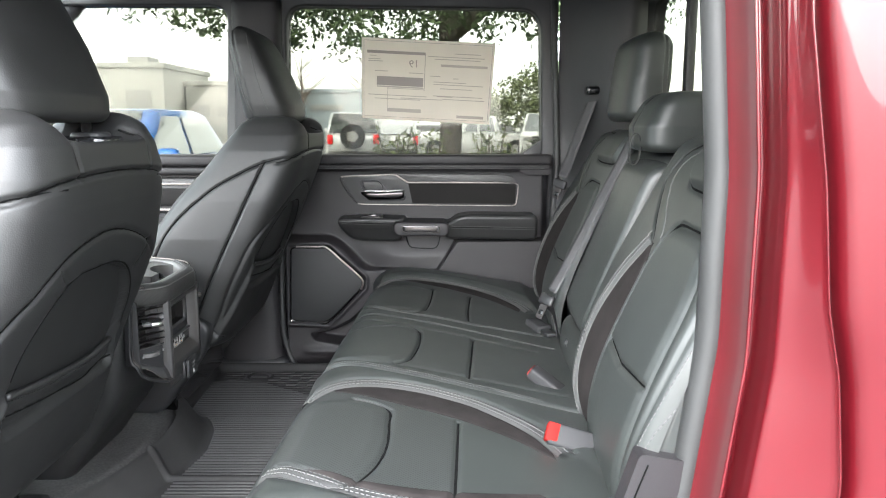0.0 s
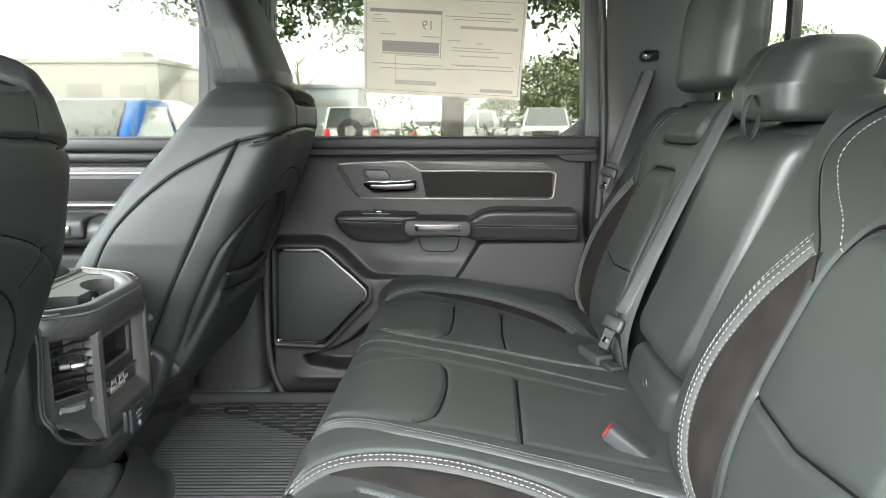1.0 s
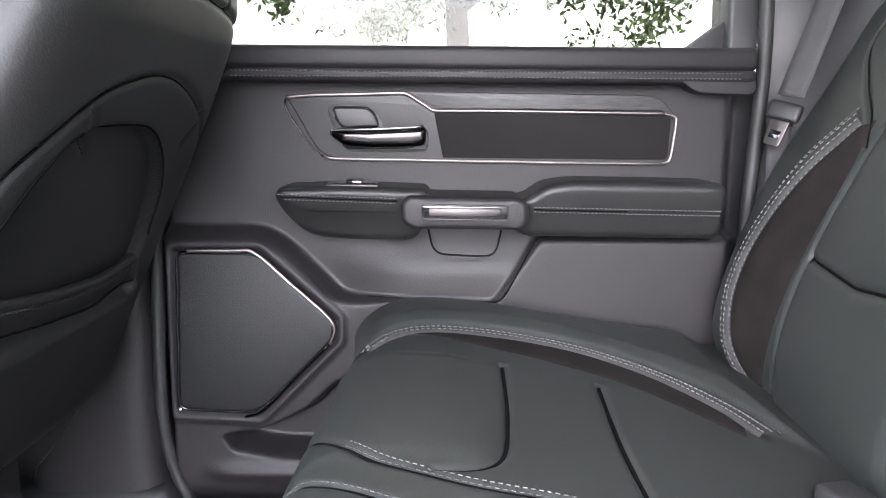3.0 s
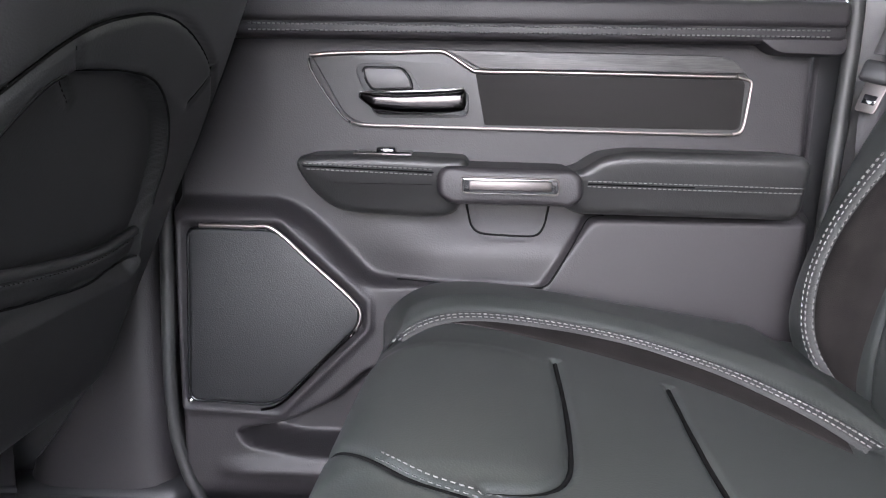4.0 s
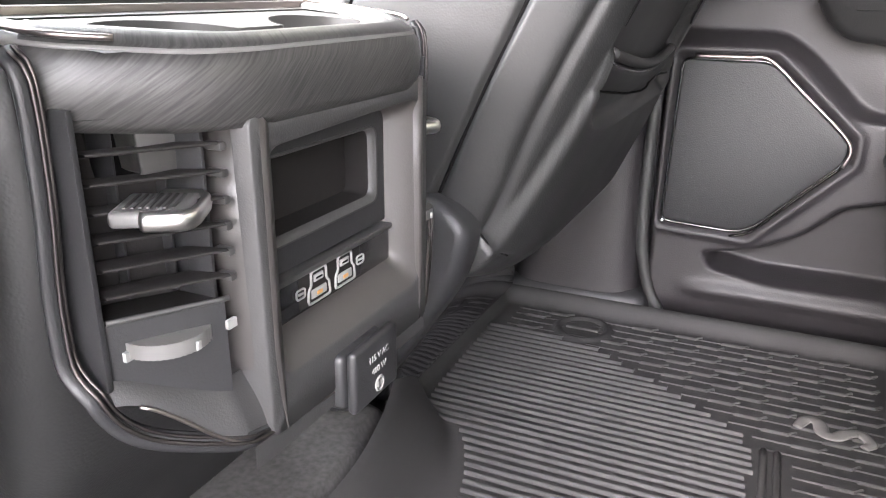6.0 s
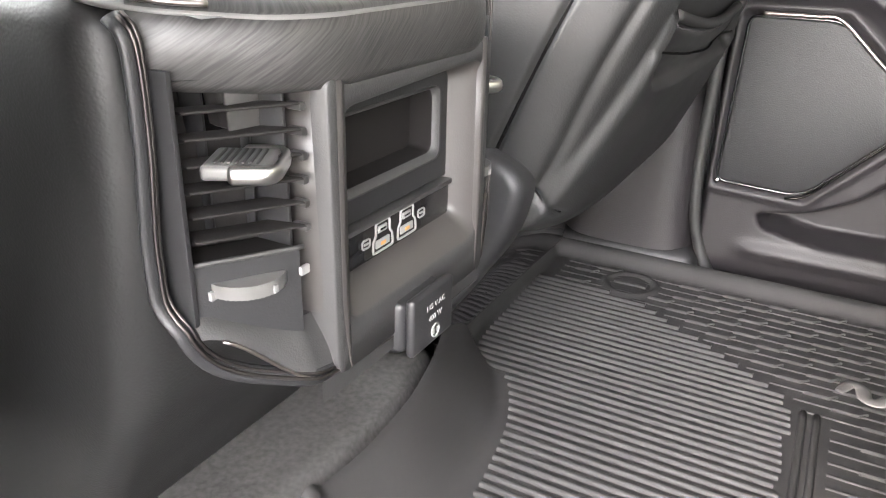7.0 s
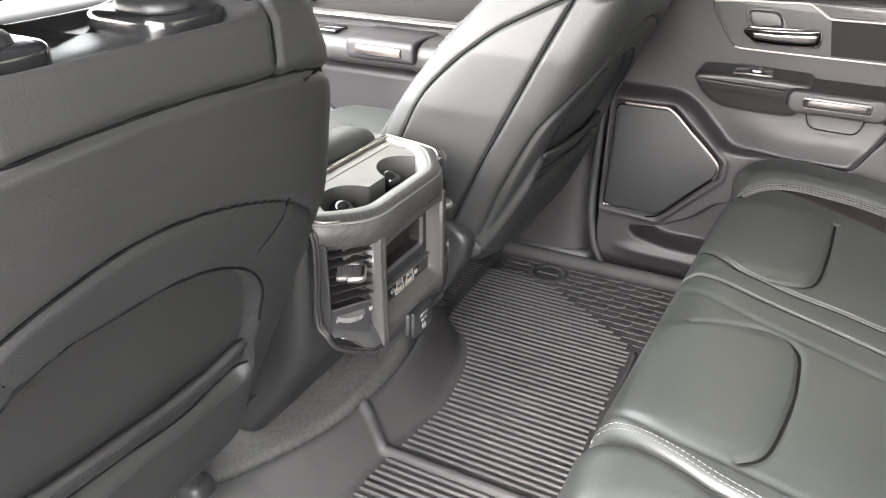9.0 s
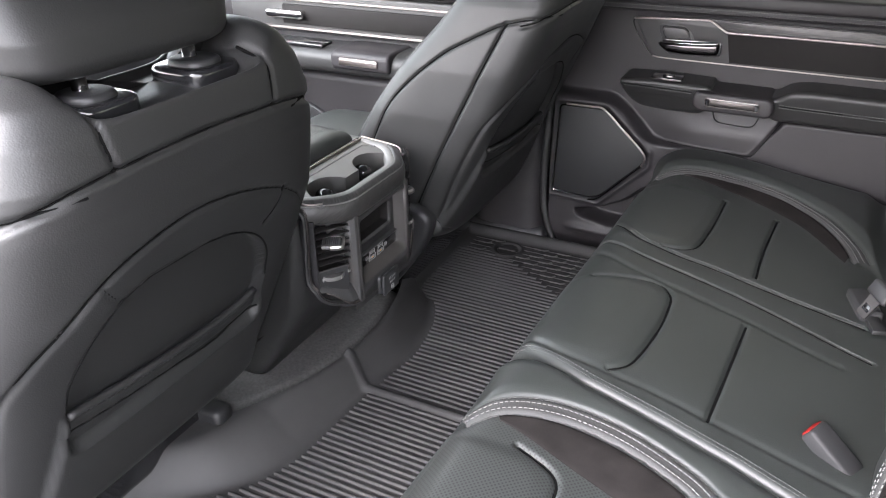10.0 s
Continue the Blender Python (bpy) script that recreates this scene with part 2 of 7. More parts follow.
def smooth(pts, step=0.008):
    """A curve through the points, resampled evenly."""
    p = np.asarray(pts, float)
    q = np.vstack([2 * p[0] - p[1], p, 2 * p[-1] - p[-2]])
    out = []
    for i in range(len(p) - 1):
        a, b, c, d = q[i:i + 4]
        for t in np.linspace(0, 1, 12, endpoint=False):
            out.append(0.5 * (2 * b + (c - a) * t + (2 * a - 5 * b + 4 * c - d) * t * t + (3 * b - a - 3 * c + d) * t ** 3))
    out.append(p[-1])
    return even(np.array(out), step)


def even(p, step):
    s = np.concatenate([[0], np.cumsum(np.linalg.norm(np.diff(p, axis=0), axis=1))])
    n = max(2, int(round(s[-1] / step)) + 1)
    t = np.linspace(0, s[-1], n)
    return np.stack([np.interp(t, s, p[:, k]) for k in range(p.shape[1])], 1)


def rounded(poly, r, seg=5):
    """A closed outline with its corners rounded."""
    p = [np.array(a, float) for a in poly]
    rs = r if isinstance(r, (list, tuple)) else [r] * len(p)
    out = []
    for i, c in enumerate(p):
        a, b = p[i - 1] - c, p[(i + 1) % len(p)] - c
        la, lb = np.linalg.norm(a), np.linalg.norm(b)
        d = min(rs[i], la * 0.48, lb * 0.48)
        if d < 1e-5:
            out.append(c)
            continue
        s, e = c + a / la * d, c + b / lb * d
        for t in np.linspace(0, 1, seg + 1):
            out.append((1 - t) ** 2 * s + 2 * t * (1 - t) * c + t * t * e)
    return np.array(out)


def segdist(q, poly):
    """Distance of the points q (..., 2) from an open line."""
    best = np.full(q.shape[:-1], 1e9)
    for a, b in zip(poly[:-1], poly[1:]):
        d = b - a
        t = np.clip(((q - a) @ d) / max(d @ d, 1e-12), 0, 1)
        best = np.minimum(best, np.linalg.norm(q - a - t[..., None] * d, axis=-1))
    return best


def inside(q, poly):
    res = np.zeros(q.shape[:-1], bool)
    x, y = q[..., 0], q[..., 1]
    for (x0, y0), (x1, y1) in zip(poly, np.roll(poly, -1, 0)):
        if y0 != y1:
            res ^= ((y0 > y) != (y1 > y)) & (x < (x1 - x0) * (y - y0) / (y1 - y0) + x0)
    return res


def sdf(q, poly):
    """Signed distance to a closed outline: plus inside."""
    poly = np.asarray(poly, float)
    d = segdist(q, np.vstack([poly, poly[:1]]))
    return np.where(inside(q, poly), d, -d)


def sstep(x):
    x = np.clip(x, 0, 1)
    return x * x * (3 - 2 * x)


def normals(p, wrap=False):
    du = np.gradient(p, axis=0)
    if wrap:
        dv = np.roll(p, -1, 1) - np.roll(p, 1, 1)
    else:
        dv = np.gradient(p, axis=1)
    n = np.cross(du, dv)
    return n / np.maximum(np.linalg.norm(n, axis=-1, keepdims=True), 1e-9)


AX = {"x": 0, "y": 1, "z": 2}


def groove(p, n, plane, line, w, d, face=None):
    """Press a seam into the skin p along a line drawn in a plane; face ('x', 1): only where the skin looks that way."""
    q = p[..., [AX[plane[0]], AX[plane[1]]]]
    amt = d * np.exp(-(segdist(q, np.asarray(line, float)) / w) ** 2)
    if face:
        amt = amt * sstep((n[..., AX[face[0]]] * face[1] - 0.05) / 0.25)
    p -= n * amt[..., None]


def puff(p, n, plane, poly, r, h, face=None):
    """Raise (or sink) the skin inside an outline, with a soft edge of width r."""
    q = p[..., [AX[plane[0]], AX[plane[1]]]]
    amt = h * sstep(sdf(q, poly) / r)
    if face:
        amt = amt * sstep((n[..., AX[face[0]]] * face[1] - 0.05) / 0.25)
    p += n * amt[..., None]


def mesh_of(verts, faces, soft=True):
    me = bpy.data.meshes.new("m")
    me.from_pydata([tuple(v) for v in verts], [], faces)
    if soft:
        me.polygons.foreach_set("use_smooth", [True] * len(me.polygons))
    me.update()
    return me


def skin_mesh(p, wrap=False, caps=False):
    nu, nv = p.shape[:2]
    vs = p.reshape(-1, 3)
    i, j = np.meshgrid(np.arange(nu - 1), np.arange(nv if wrap else nv - 1), indexing="ij")
    k = (j + 1) % nv
    f = np.stack([i * nv + j, (i + 1) * nv + j, (i + 1) * nv + k, i * nv + k], -1).reshape(-1, 4).tolist()
    if caps:
        f.append(list(range(nv)))
        f.append(list(range((nu - 1) * nv, nu * nv))[::-1])
    return mesh_of(vs, f)


def part(name, data, material, parent=None, label=""):
    """Links a mesh or bmesh as ONE mesh object, under parent if there is one."""
    if data is None:
        return None
    if isinstance(data, bmesh.types.BMesh):
        me = bpy.data.meshes.new("m")
        data.to_mesh(me)
        data.free()
        data = me
    if not data.materials:
        data.materials.append(M[material])
    ob = new(name, data)
    if parent is not None:
        ob.parent = parent
    if label:
        tagged(ob, label)
    return ob


def thing(name, label, category, group="", kind="", at=(0, 0, 0)):
    ob = new(name)
    ob.location = at
    return tagged(ob, label, category, group, kind)


def soften(bm, angle=35):
    for f in bm.faces:
        f.smooth = True
    for e in bm.edges:
        if len(e.link_faces) == 2 and e.calc_face_angle(0) > radians(angle):
            e.smooth = False
    return bm


def rbox(x0, x1, y0, y1, z0, z1, r=0.004, seg=2):
    """A box with rounded edges."""
    bm = bmesh.new()
    bmesh.ops.create_cube(bm, size=1, matrix=Matrix.Translation(((x0 + x1) / 2, (y0 + y1) / 2, (z0 + z1) / 2)) @ Matrix.Diagonal((x1 - x0, y1 - y0, z1 - z0, 1)))
    r = min(r, 0.45 * min(x1 - x0, y1 - y0, z1 - z0))
    if r > 0:
        bmesh.ops.bevel(bm, geom=bm.edges[:], offset=r, segments=seg, profile=0.5, affect="EDGES")
    return soften(bm)


def prism(poly, lo, hi, plane="xz", r=0.003, seg=2, both=False):
    """An outline in a plane, drawn out from lo to hi along the third axis; its edge at hi (and lo) is rounded."""
    u, v = AX[plane[0]], AX[plane[1]]
    w = 3 - u - v
    bm = bmesh.new()
    rings = []
    for h in (lo, hi):
        vs = []
        for a in poly:
            c = [0, 0, 0]
            c[u], c[v], c[w] = a[0], a[1], h
            vs.append(bm.verts.new(c))
        rings.append(vs)
    a, b = rings
    n = len(a)
    top = bm.faces.new(b)
    bot = bm.faces.new(a[::-1])
    for i in range(n):
        bm.faces.new((a[i], a[(i + 1) % n], b[(i + 1) % n], b[i]))
    bmesh.ops.recalc_face_normals(bm, faces=bm.faces[:])
    if r > 0:
        ed = list(top.edges) + (list(bot.edges) if both else [])
        bmesh.ops.bevel(bm, geom=ed, offset=r, segments=seg, profile=0.5, affect="EDGES", clamp_overlap=True)
    return soften(bm)


def tube(path, r, n=10, closed=False, flat=None, up=(0, 0, 1)):
    """A rod along a path; r a number or one per point; flat=(a, b) gives an oval section, b along 'up'."""
    p = np.asarray(path, float)
    k = len(p)
    t = np.roll(p, -1, 0) - np.roll(p, 1, 0) if closed else np.gradient(p, axis=0)
    t /= np.maximum(np.linalg.norm(t, axis=1, keepdims=True), 1e-9)
    u = np.asarray(up, float)
    if abs(np.dot(p[-1] - p[0], u)) > 0.9 * np.linalg.norm(p[-1] - p[0]) * np.linalg.norm(u):
        u = np.array([1.0, 0.0, 0.0]) if abs(u[0]) < 0.9 else np.array([0.0, 1.0, 0.0])
    s = np.cross(t, u)
    s /= np.maximum(np.linalg.norm(s, axis=1, keepdims=True), 1e-9)
    w = np.cross(s, t)
    rr = np.broadcast_to(np.asarray(r, float), (k,))
    fa, fb = flat or (1, 1)
    th = np.linspace(0, 2 * math.pi, n, endpoint=False)
    ring = p[:, None] + rr[:, None, None] * (fa * np.cos(th)[None, :, None] * s[:, None] + fb * np.sin(th)[None, :, None] * w[:, None])
    if closed:
        ring = np.concatenate([ring, ring[:1]])
    return skin_mesh(ring[:, ::-1], True, not closed)


def webbing(path, width, wdir):
    p = even(np.asarray(path, float), 0.01) if len(path) < 6 else np.asarray(path, float)
    t = np.gradient(p, axis=0)
    t /= np.linalg.norm(t, axis=1, keepdims=True)
    w = np.asarray(wdir, float)
    w = w - (t @ w)[:, None] * t
    w /= np.linalg.norm(w, axis=1, keepdims=True)
    n = np.cross(t, w)
    rows = []
    for a, b in ((-1, -0.5), (-1, 0.5), (-0.4, 1.0), (0.4, 1.0), (1, 0.5), (1, -0.5), (0.4, -0.8), (-0.4, -0.8)):
        rows.append(p + w * a * width / 2 + n * b * 0.0008)
    g = np.stack(rows, 1)
    return skin_mesh(g, True, True)


def squared_ring(nt, e):
    """Evenly spaced points on a rounded square of size 1, from +x round."""
    u = np.linspace(0, 1, 600, endpoint=False)
    w = u ** (e / 2) / (u ** (e / 2) + (1 - u) ** (e / 2))
    th = np.concatenate([(w + k) * math.pi / 2 for k in range(4)] + [[2 * math.pi]])
    c, s = np.cos(th), np.sin(th)
    p = np.stack([np.sign(c) * np.abs(c) ** (2 / e), np.sign(s) * np.abs(s) ** (2 / e)], 1)
    at = np.concatenate([[0], np.cumsum(np.linalg.norm(np.diff(p, axis=0), axis=1))])
    q = np.linspace(0, at[-1], nt, endpoint=False)
    return np.interp(q, at, p[:, 0]), np.interp(q, at, p[:, 1])


def blob(zs, xf, xr, hw, rt, rb, yc=0.0, e=3.2, nz=60, nt=96, side=0.0):
    """A padded upright form: depth from xf to xr and half width hw, all by height; rounded at top and bottom."""
    z0, z1 = zs[0], zs[-1]
    k = np.linspace(0, 1, nz)
    z = z0 + (z1 - z0) * (0.5 - 0.5 * np.cos(math.pi * k) * 0.55 - 0.45 * (1 - 2 * k) * 0.5)
    z = z0 + (z1 - z0) * (z - z[0]) / (z[-1] - z[0])
    a0, a1, b = lerp(z, zs, xf), lerp(z, zs, xr), lerp(z, zs, hw)
    ins = np.zeros_like(z)
    for r, d in ((rt, z1 - z), (rb, z - z0)):
        if r > 0:
            ins = np.maximum(ins, np.where(d < r, r - np.sqrt(np.maximum(r * r - (r - d) ** 2, 0)), 0))
    cx, sy = squared_ring(nt, e)
    mid, ha = (a0 + a1) / 2, np.maximum((a1 - a0) / 2 - ins, 0.004)
    bb = np.maximum(b - ins, 0.004)
    return np.stack([mid[:, None] + ha[:, None] * cx, yc + bb[:, None] * sy, np.broadcast_to(z[:, None], (nz, nt))], -1)


class Cover:
    """Lays seams, bands and stitches on a finished skin."""

    def __init__(self, objs):
        from mathutils.bvhtree import BVHTree
        vs, fs = [], []
        for ob in objs:
            k = len(vs)
            vs += [v.co.copy() for v in ob.data.vertices]
            fs += [[i + k for i in f.vertices] for f in ob.data.polygons]
        self.tree = BVHTree.FromPolygons(vs, fs)

    def drop(self, q, plane, frm, way):
        """Where a point of a drawing plane lands on the skin, coming from frm along the third axis."""
        u, v = AX[plane[0]], AX[plane[1]]
        w = 3 - u - v
        o, d = [0, 0, 0], [0, 0, 0]
        o[u], o[v], o[w], d[w] = q[0], q[1], frm, way
        hit, n, _, _ = self.tree.ray_cast(Vector(o), Vector(d))
        if hit is None:
            return None, None
        if n[w] * way > 0:
            n = -n
        return np.array(hit), np.array(n)

    def band(self, line, plane, frm, way, width, rise, rows=5):
        """A flat piping band."""
        p = np.asarray(line, float)
        t = np.gradient(p, axis=0)
        t /= np.linalg.norm(t, axis=1, keepdims=True)
        s = np.stack([-t[:, 1], t[:, 0]], 1)
        grid = []
        for a, b in zip(p, s):
            row = []
            for k in np.linspace(-1, 1, rows):
                h, n = self.drop(a + b * k * width / 2, plane, frm, way)
                if h is None:
                    row = []
                    break
                row.append(h + n * (rise * (1 - abs(k) ** 3) - 0.0006 * abs(k)))
            if row:
                grid.append(row)
        return skin_mesh(np.array(grid))

    def stitches(self, lines, plane, frm, way, length=0.0045, gap=0.0035, r=0.0009, rise=0.0008):
        vs, fs = [], []
        for line in lines:
            p = even(np.asarray(line, float), length + gap)
            for a, b in zip(p[:-1], p[1:]):
                e = a + (b - a) * (length / (length + gap))
                h0, n0 = self.drop(a, plane, frm, way)
                h1, n1 = self.drop(e, plane, frm, way)
                if h0 is None or h1 is None or np.linalg.norm(h1 - h0) > 4 * length:
                    continue
                t = h1 - h0
                t /= max(np.linalg.norm(t), 1e-9)
                sd = np.cross(n0, t)
                k = len(vs)
                for h, n in ((h0, n0), (h1, n1)):
                    vs += [h + sd * r, h + n * (rise + r), h - sd * r]
                fs += [[k, k + 1, k + 4, k + 3], [k + 1, k + 2, k + 5, k + 4], [k, k + 2, k + 1], [k + 3, k + 4, k + 5]]
        return mesh_of(vs, fs, False)

    def seam(self, line, plane, frm, way, r=0.0021, sink=0.0002):
        """A thin dark tube laid in a seam, standing in for the crease's shade."""
        runs = [[]]
        for q in even(np.asarray(line, float), 0.0035):
            h, n = self.drop(q, plane, frm, way)
            if h is None:
                continue
            if runs[-1] and np.linalg.norm(h - n * sink - runs[-1][-1]) > 0.03:
                runs.append([])
            runs[-1].append(h - n * sink)
        path = np.array(max(runs, key=len))
        if len(path) < 3:
            return None
        for _ in range(6):
            path[1:-1] = (path[:-2] + 2 * path[1:-1] + path[2:]) / 4
        return tube(path, r, 6, up=(0.31, 0.22, 0.9))

# ---- cabin shell ----
YC = 1.69          # middle line of the cab
FLOOR = 0.65


def ring(outer, inner, lo, hi, plane="xz", ro=0.001, ri=0.03, r=0.004):
    """A frame: outer and inner outline with the same corners, drawn out from lo to hi."""
    u, v = AX[plane[0]], AX[plane[1]]
    w = 3 - u - v
    o, i = rounded(outer, ro, 6), rounded(inner, ri, 6)
    bm = bmesh.new()
    rows = []
    for pts, h in ((o, lo), (o, hi), (i, hi), (i, lo)):
        row = []
        for a in pts:
            c = [0, 0, 0]
            c[u], c[v], c[w] = a[0], a[1], h
            row.append(bm.verts.new(c))
        rows.append(row)
    n = len(o)
    for k in range(4):
        a, b = rows[k], rows[(k + 1) % 4]
        for j in range(n):
            bm.faces.new((a[j], a[(j + 1) % n], b[(j + 1) % n], b[j]))
    bmesh.ops.recalc_face_normals(bm, faces=bm.faces[:])
    if r:
        ed = [e for e in bm.edges if all(abs(x.co[w] - lo) < 1e-6 for x in e.verts) and any(x in rows[3] for x in e.verts) and all(x in rows[3] for x in e.verts)]
        bmesh.ops.bevel(bm, geom=ed, offset=r, segments=3, profile=0.5, affect="EDGES")
    return soften(bm, 40)


cab_floor = tagged(part("floor", rbox(-1.75, 0.60, 0.80, 2.60, 0.60, FLOOR, 0.0), "carpet"), "dark grey carpeted cab floor", "floor", kind="structure")
hx, hy = np.meshgrid(np.arange(-1.5, -0.64, 0.02), np.arange(1.25, 2.13, 0.02), indexing="ij")
hump = np.stack([hx, hy, 0.6515 + 0.078 * sstep((hy - 1.34) / 0.10) * sstep((2.06 - hy) / 0.12) * sstep((lerp(hy, [1.33, 1.42, 1.55, 1.65, 1.75, 1.85, 1.95, 2.05], [-0.87, -0.785, -0.725, -0.702, -0.692, -0.700, -0.725, -0.765]) + 0.012 - hx) / 0.03)], -1)
part("tunnel_carpet", skin_mesh(hump), "carpet", cab_floor)
ceiling = tagged(part("ceiling", rbox(-1.20, 0.72, 0.72, 2.64, 1.925, 1.975, 0.02), "headliner"), "charcoal cloth headliner of the cab roof", "ceiling", kind="structure")

# far side: frames round the two windows, pillars, sill below
wall_right = tagged(part("wall_right", ring([(-0.615, 1.37), (0.38, 1.37), (0.38, 1.93), (-0.615, 1.93)], [(-0.53, 1.385), (0.335, 1.385), (0.322, 1.872), (-0.515, 1.885)], 2.555, 2.63, ri=[0.004, 0.02, 0.07, 0.06], r=0.008), "trim"),
                    "black rear window surround of the passenger side", "wall", kind="structure")
tagged(part("wall_right_front", ring([(-1.72, 1.37), (-0.617, 1.37), (-0.617, 1.93), (-1.72, 1.93)], [(-1.52, 1.385), (-0.735, 1.385), (-0.708, 1.885), (-1.30, 1.885)], 2.555, 2.63, ri=[0.02, 0.004, 0.06, 0.05], r=0.008), "trim"),
       "black front window surround of the passenger side", "wall", kind="structure")
tagged(part("wall_right_lower", rbox(-1.72, 0.62, 2.60, 2.66, 0.45, 1.372, 0.01), "trim"), "outer skin of the passenger side below the windows", "wall", kind="structure")
pil = thing("pillar_b", "black moulded pillar trim between front and rear door", "pillar", kind="structure")
bp = blob([0.64, 0.72, 1.0, 1.36, 1.6, 1.9], [-0.80, -0.77, -0.735, -0.70, -0.69, -0.69], [-0.53, -0.555, -0.565, -0.56, -0.535, -0.53],
          [0.075, 0.07, 0.06, 0.05, 0.05, 0.05], 0.0, 0.0, yc=2.555, e=4.5, nz=40, nt=64)
part("pillar_cover", skin_mesh(bp, True, True), "trim_soft", pil)
part("seam_strip", tube([(-0.66, 2.492, z) for z in np.linspace(0.70, 1.30, 12)], 0.003, 8), "trim", pil)
part("kick_plate", rbox(-0.84, -0.53, 2.475, 2.60, 0.60, 0.705, 0.03, 4), "trim", pil)

cp = thing("pillar_c", "dark pillar trim behind the rear door", "pillar", kind="structure")
zz = np.linspace(0.70, 1.93, 50)
xs = np.linspace(0, 1, 40)
cgrid = np.zeros((50, 40, 3))
for a, z in enumerate(zz):
    bend = 0.05 * sstep((z - 1.0) / 0.6)
    cgrid[a, :, 0] = 0.385 + 0.25 * xs
    cgrid[a, :, 1] = 2.555 - (0.10 + bend) * sstep(xs * 1.1) - 0.02 * np.sin(xs * math.pi) * sstep((z - 1.4) / 0.2)
    cgrid[a, :, 2] = z
cn = normals(cgrid)
groove(cgrid, cn, "xz", [(0.38, 1.40), (0.7, 1.40)], 0.004, 0.005)
part("pillar_cover", skin_mesh(cgrid), "trim", cp)
part("door_seal", tube(smooth([(0.374, 2.535, 0.75), (0.372, 2.53, 1.1), (0.382, 2.53, 1.38), (0.372, 2.53, 1.62), (0.36, 2.525, 1.9)], 0.03), 0.011, 10), "seal", cp)
part("belt_guide", rbox(0.462, 0.545, 2.455, 2.525, 1.592, 1.622, 0.010, 3), "gloss", cp)

# rear wall with its window
back = thing("wall_rear", "rear cab wall with a sliding window", "wall", kind="structure")
part("wall_panel", rbox(0.62, 0.70, 0.78, 2.60, 0.60, 1.43, 0.01), "trim_grey", back)
part("window_surround", ring([(0.80, 1.42), (2.60, 1.42), (2.60, 1.94), (0.80, 1.94)], [(0.94, 1.455), (2.46, 1.455), (2.44, 1.875), (0.96, 1.875)], 0.62, 0.70, "yz", ri=0.05), "trim", back)
for y in (1.36, 2.02):
    part("window_divider", rbox(0.635, 0.66, y - 0.017, y + 0.017, 1.45, 1.885, 0.008), "trim_grey", back)
tagged(part("window_3", rbox(0.665, 0.67, 0.92, 2.48, 1.45, 1.885, 0), "pane_rear"), "tinted rear window glass", "window", kind="structure")

# bulkhead, dashboard and windscreen frame close the front
tagged(part("wall_front", rbox(-1.85, -1.72, 0.72, 2.64, 0.45, 1.28, 0.03, 3), "trim"), "dark dashboard bulkhead closing the front of the cab", "wall", kind="structure")
screen = tagged(part("window_4", mesh_of([(-1.19, 0.80, 1.935), (-1.19, 2.58, 1.935), (-1.80, 2.58, 1.27), (-1.80, 0.80, 1.27), (-1.186, 0.80, 1.930), (-1.186, 2.58, 1.930), (-1.796, 2.58, 1.266), (-1.796, 0.80, 1.266)], [[0, 1, 2, 3], [7, 6, 5, 4], [0, 4, 5, 1], [1, 5, 6, 2], [2, 6, 7, 3], [3, 7, 4, 0]], False), "pane_front"), "sloping clear windscreen glass", "window", kind="structure")
screen.visible_shadow = False
for y in (0.77, 2.60):
    tagged(part("trim_pillar_a", tube([(-1.19, y, 1.94), (-1.82, y, 1.25)], 0.035, 10), "trim"), "black trim of the windscreen pillar", "pillar", kind="structure")
tagged(part("wall_left_front", rbox(-1.72, -0.78, 0.72, 0.80, 0.45, 1.37, 0.02, 3), "trim"), "dark inner side of the driver's front door", "wall", kind="structure")

# near door opening: seal and red painted jamb, drawn up along the opening's edge
def jamb_x(z):
    return lerp(z, [0.45, 0.7, 0.85, 1.0, 1.22, 1.44, 1.65, 1.95], [-0.20, -0.13, -0.07, -0.026, 0.0, 0.0, -0.018, -0.05])


def upright(profile, z0=0.45, z1=1.95, nz=70):
    z = np.linspace(z0, z1, nz)
    p = np.asarray(profile, float)
    g = np.zeros((nz, len(p), 3))
    g[..., 0] = p[None, :, 0] + jamb_x(z)[:, None]
    g[..., 1] = p[None, :, 1]
    g[..., 2] = z[:, None]
    return g


jamb = thing("wall_left", "glossy red body side and door jamb beside the opening", "body panel", kind="structure")
prof = smooth([(0.345, 0.965), (0.360, 0.925), (0.364, 0.89), (0.361, 0.858), (0.366, 0.862), (0.368, 0.895), (0.388, 0.905), (0.391, 0.870), (0.386, 0.838), (0.3885, 0.822), (0.386, 0.797),
               (0.387, 0.790), (0.389, 0.812), (0.396, 0.812), (0.399, 0.790), (0.405, 0.778), (0.420, 0.772), (0.45, 0.769), (0.50, 0.767), (0.9, 0.765), (1.6, 0.765)], 0.004)
jg = upright(prof)
# the outer edge of the panel swings rearward low down
swing = lerp(jg[..., 2], [0.45, 0.9, 1.10, 1.20, 1.30, 1.45, 1.60, 1.95], [0.115, 0.100, 0.078, 0.056, 0.034, 0.018, 0.006, 0.0])
at_ = np.cumsum(np.linalg.norm(np.diff(prof, axis=0, prepend=prof[:1]), axis=1))
k0, k1 = at_[np.argmin(np.hypot(prof[:, 0] - 0.386, prof[:, 1] - 0.838))], at_[np.argmin(np.hypot(prof[:, 0] - 0.386, prof[:, 1] - 0.797))]
jg[..., 0] += swing * np.clip((at_ - k0) / (k1 - k0), 0, 1)[None, :]
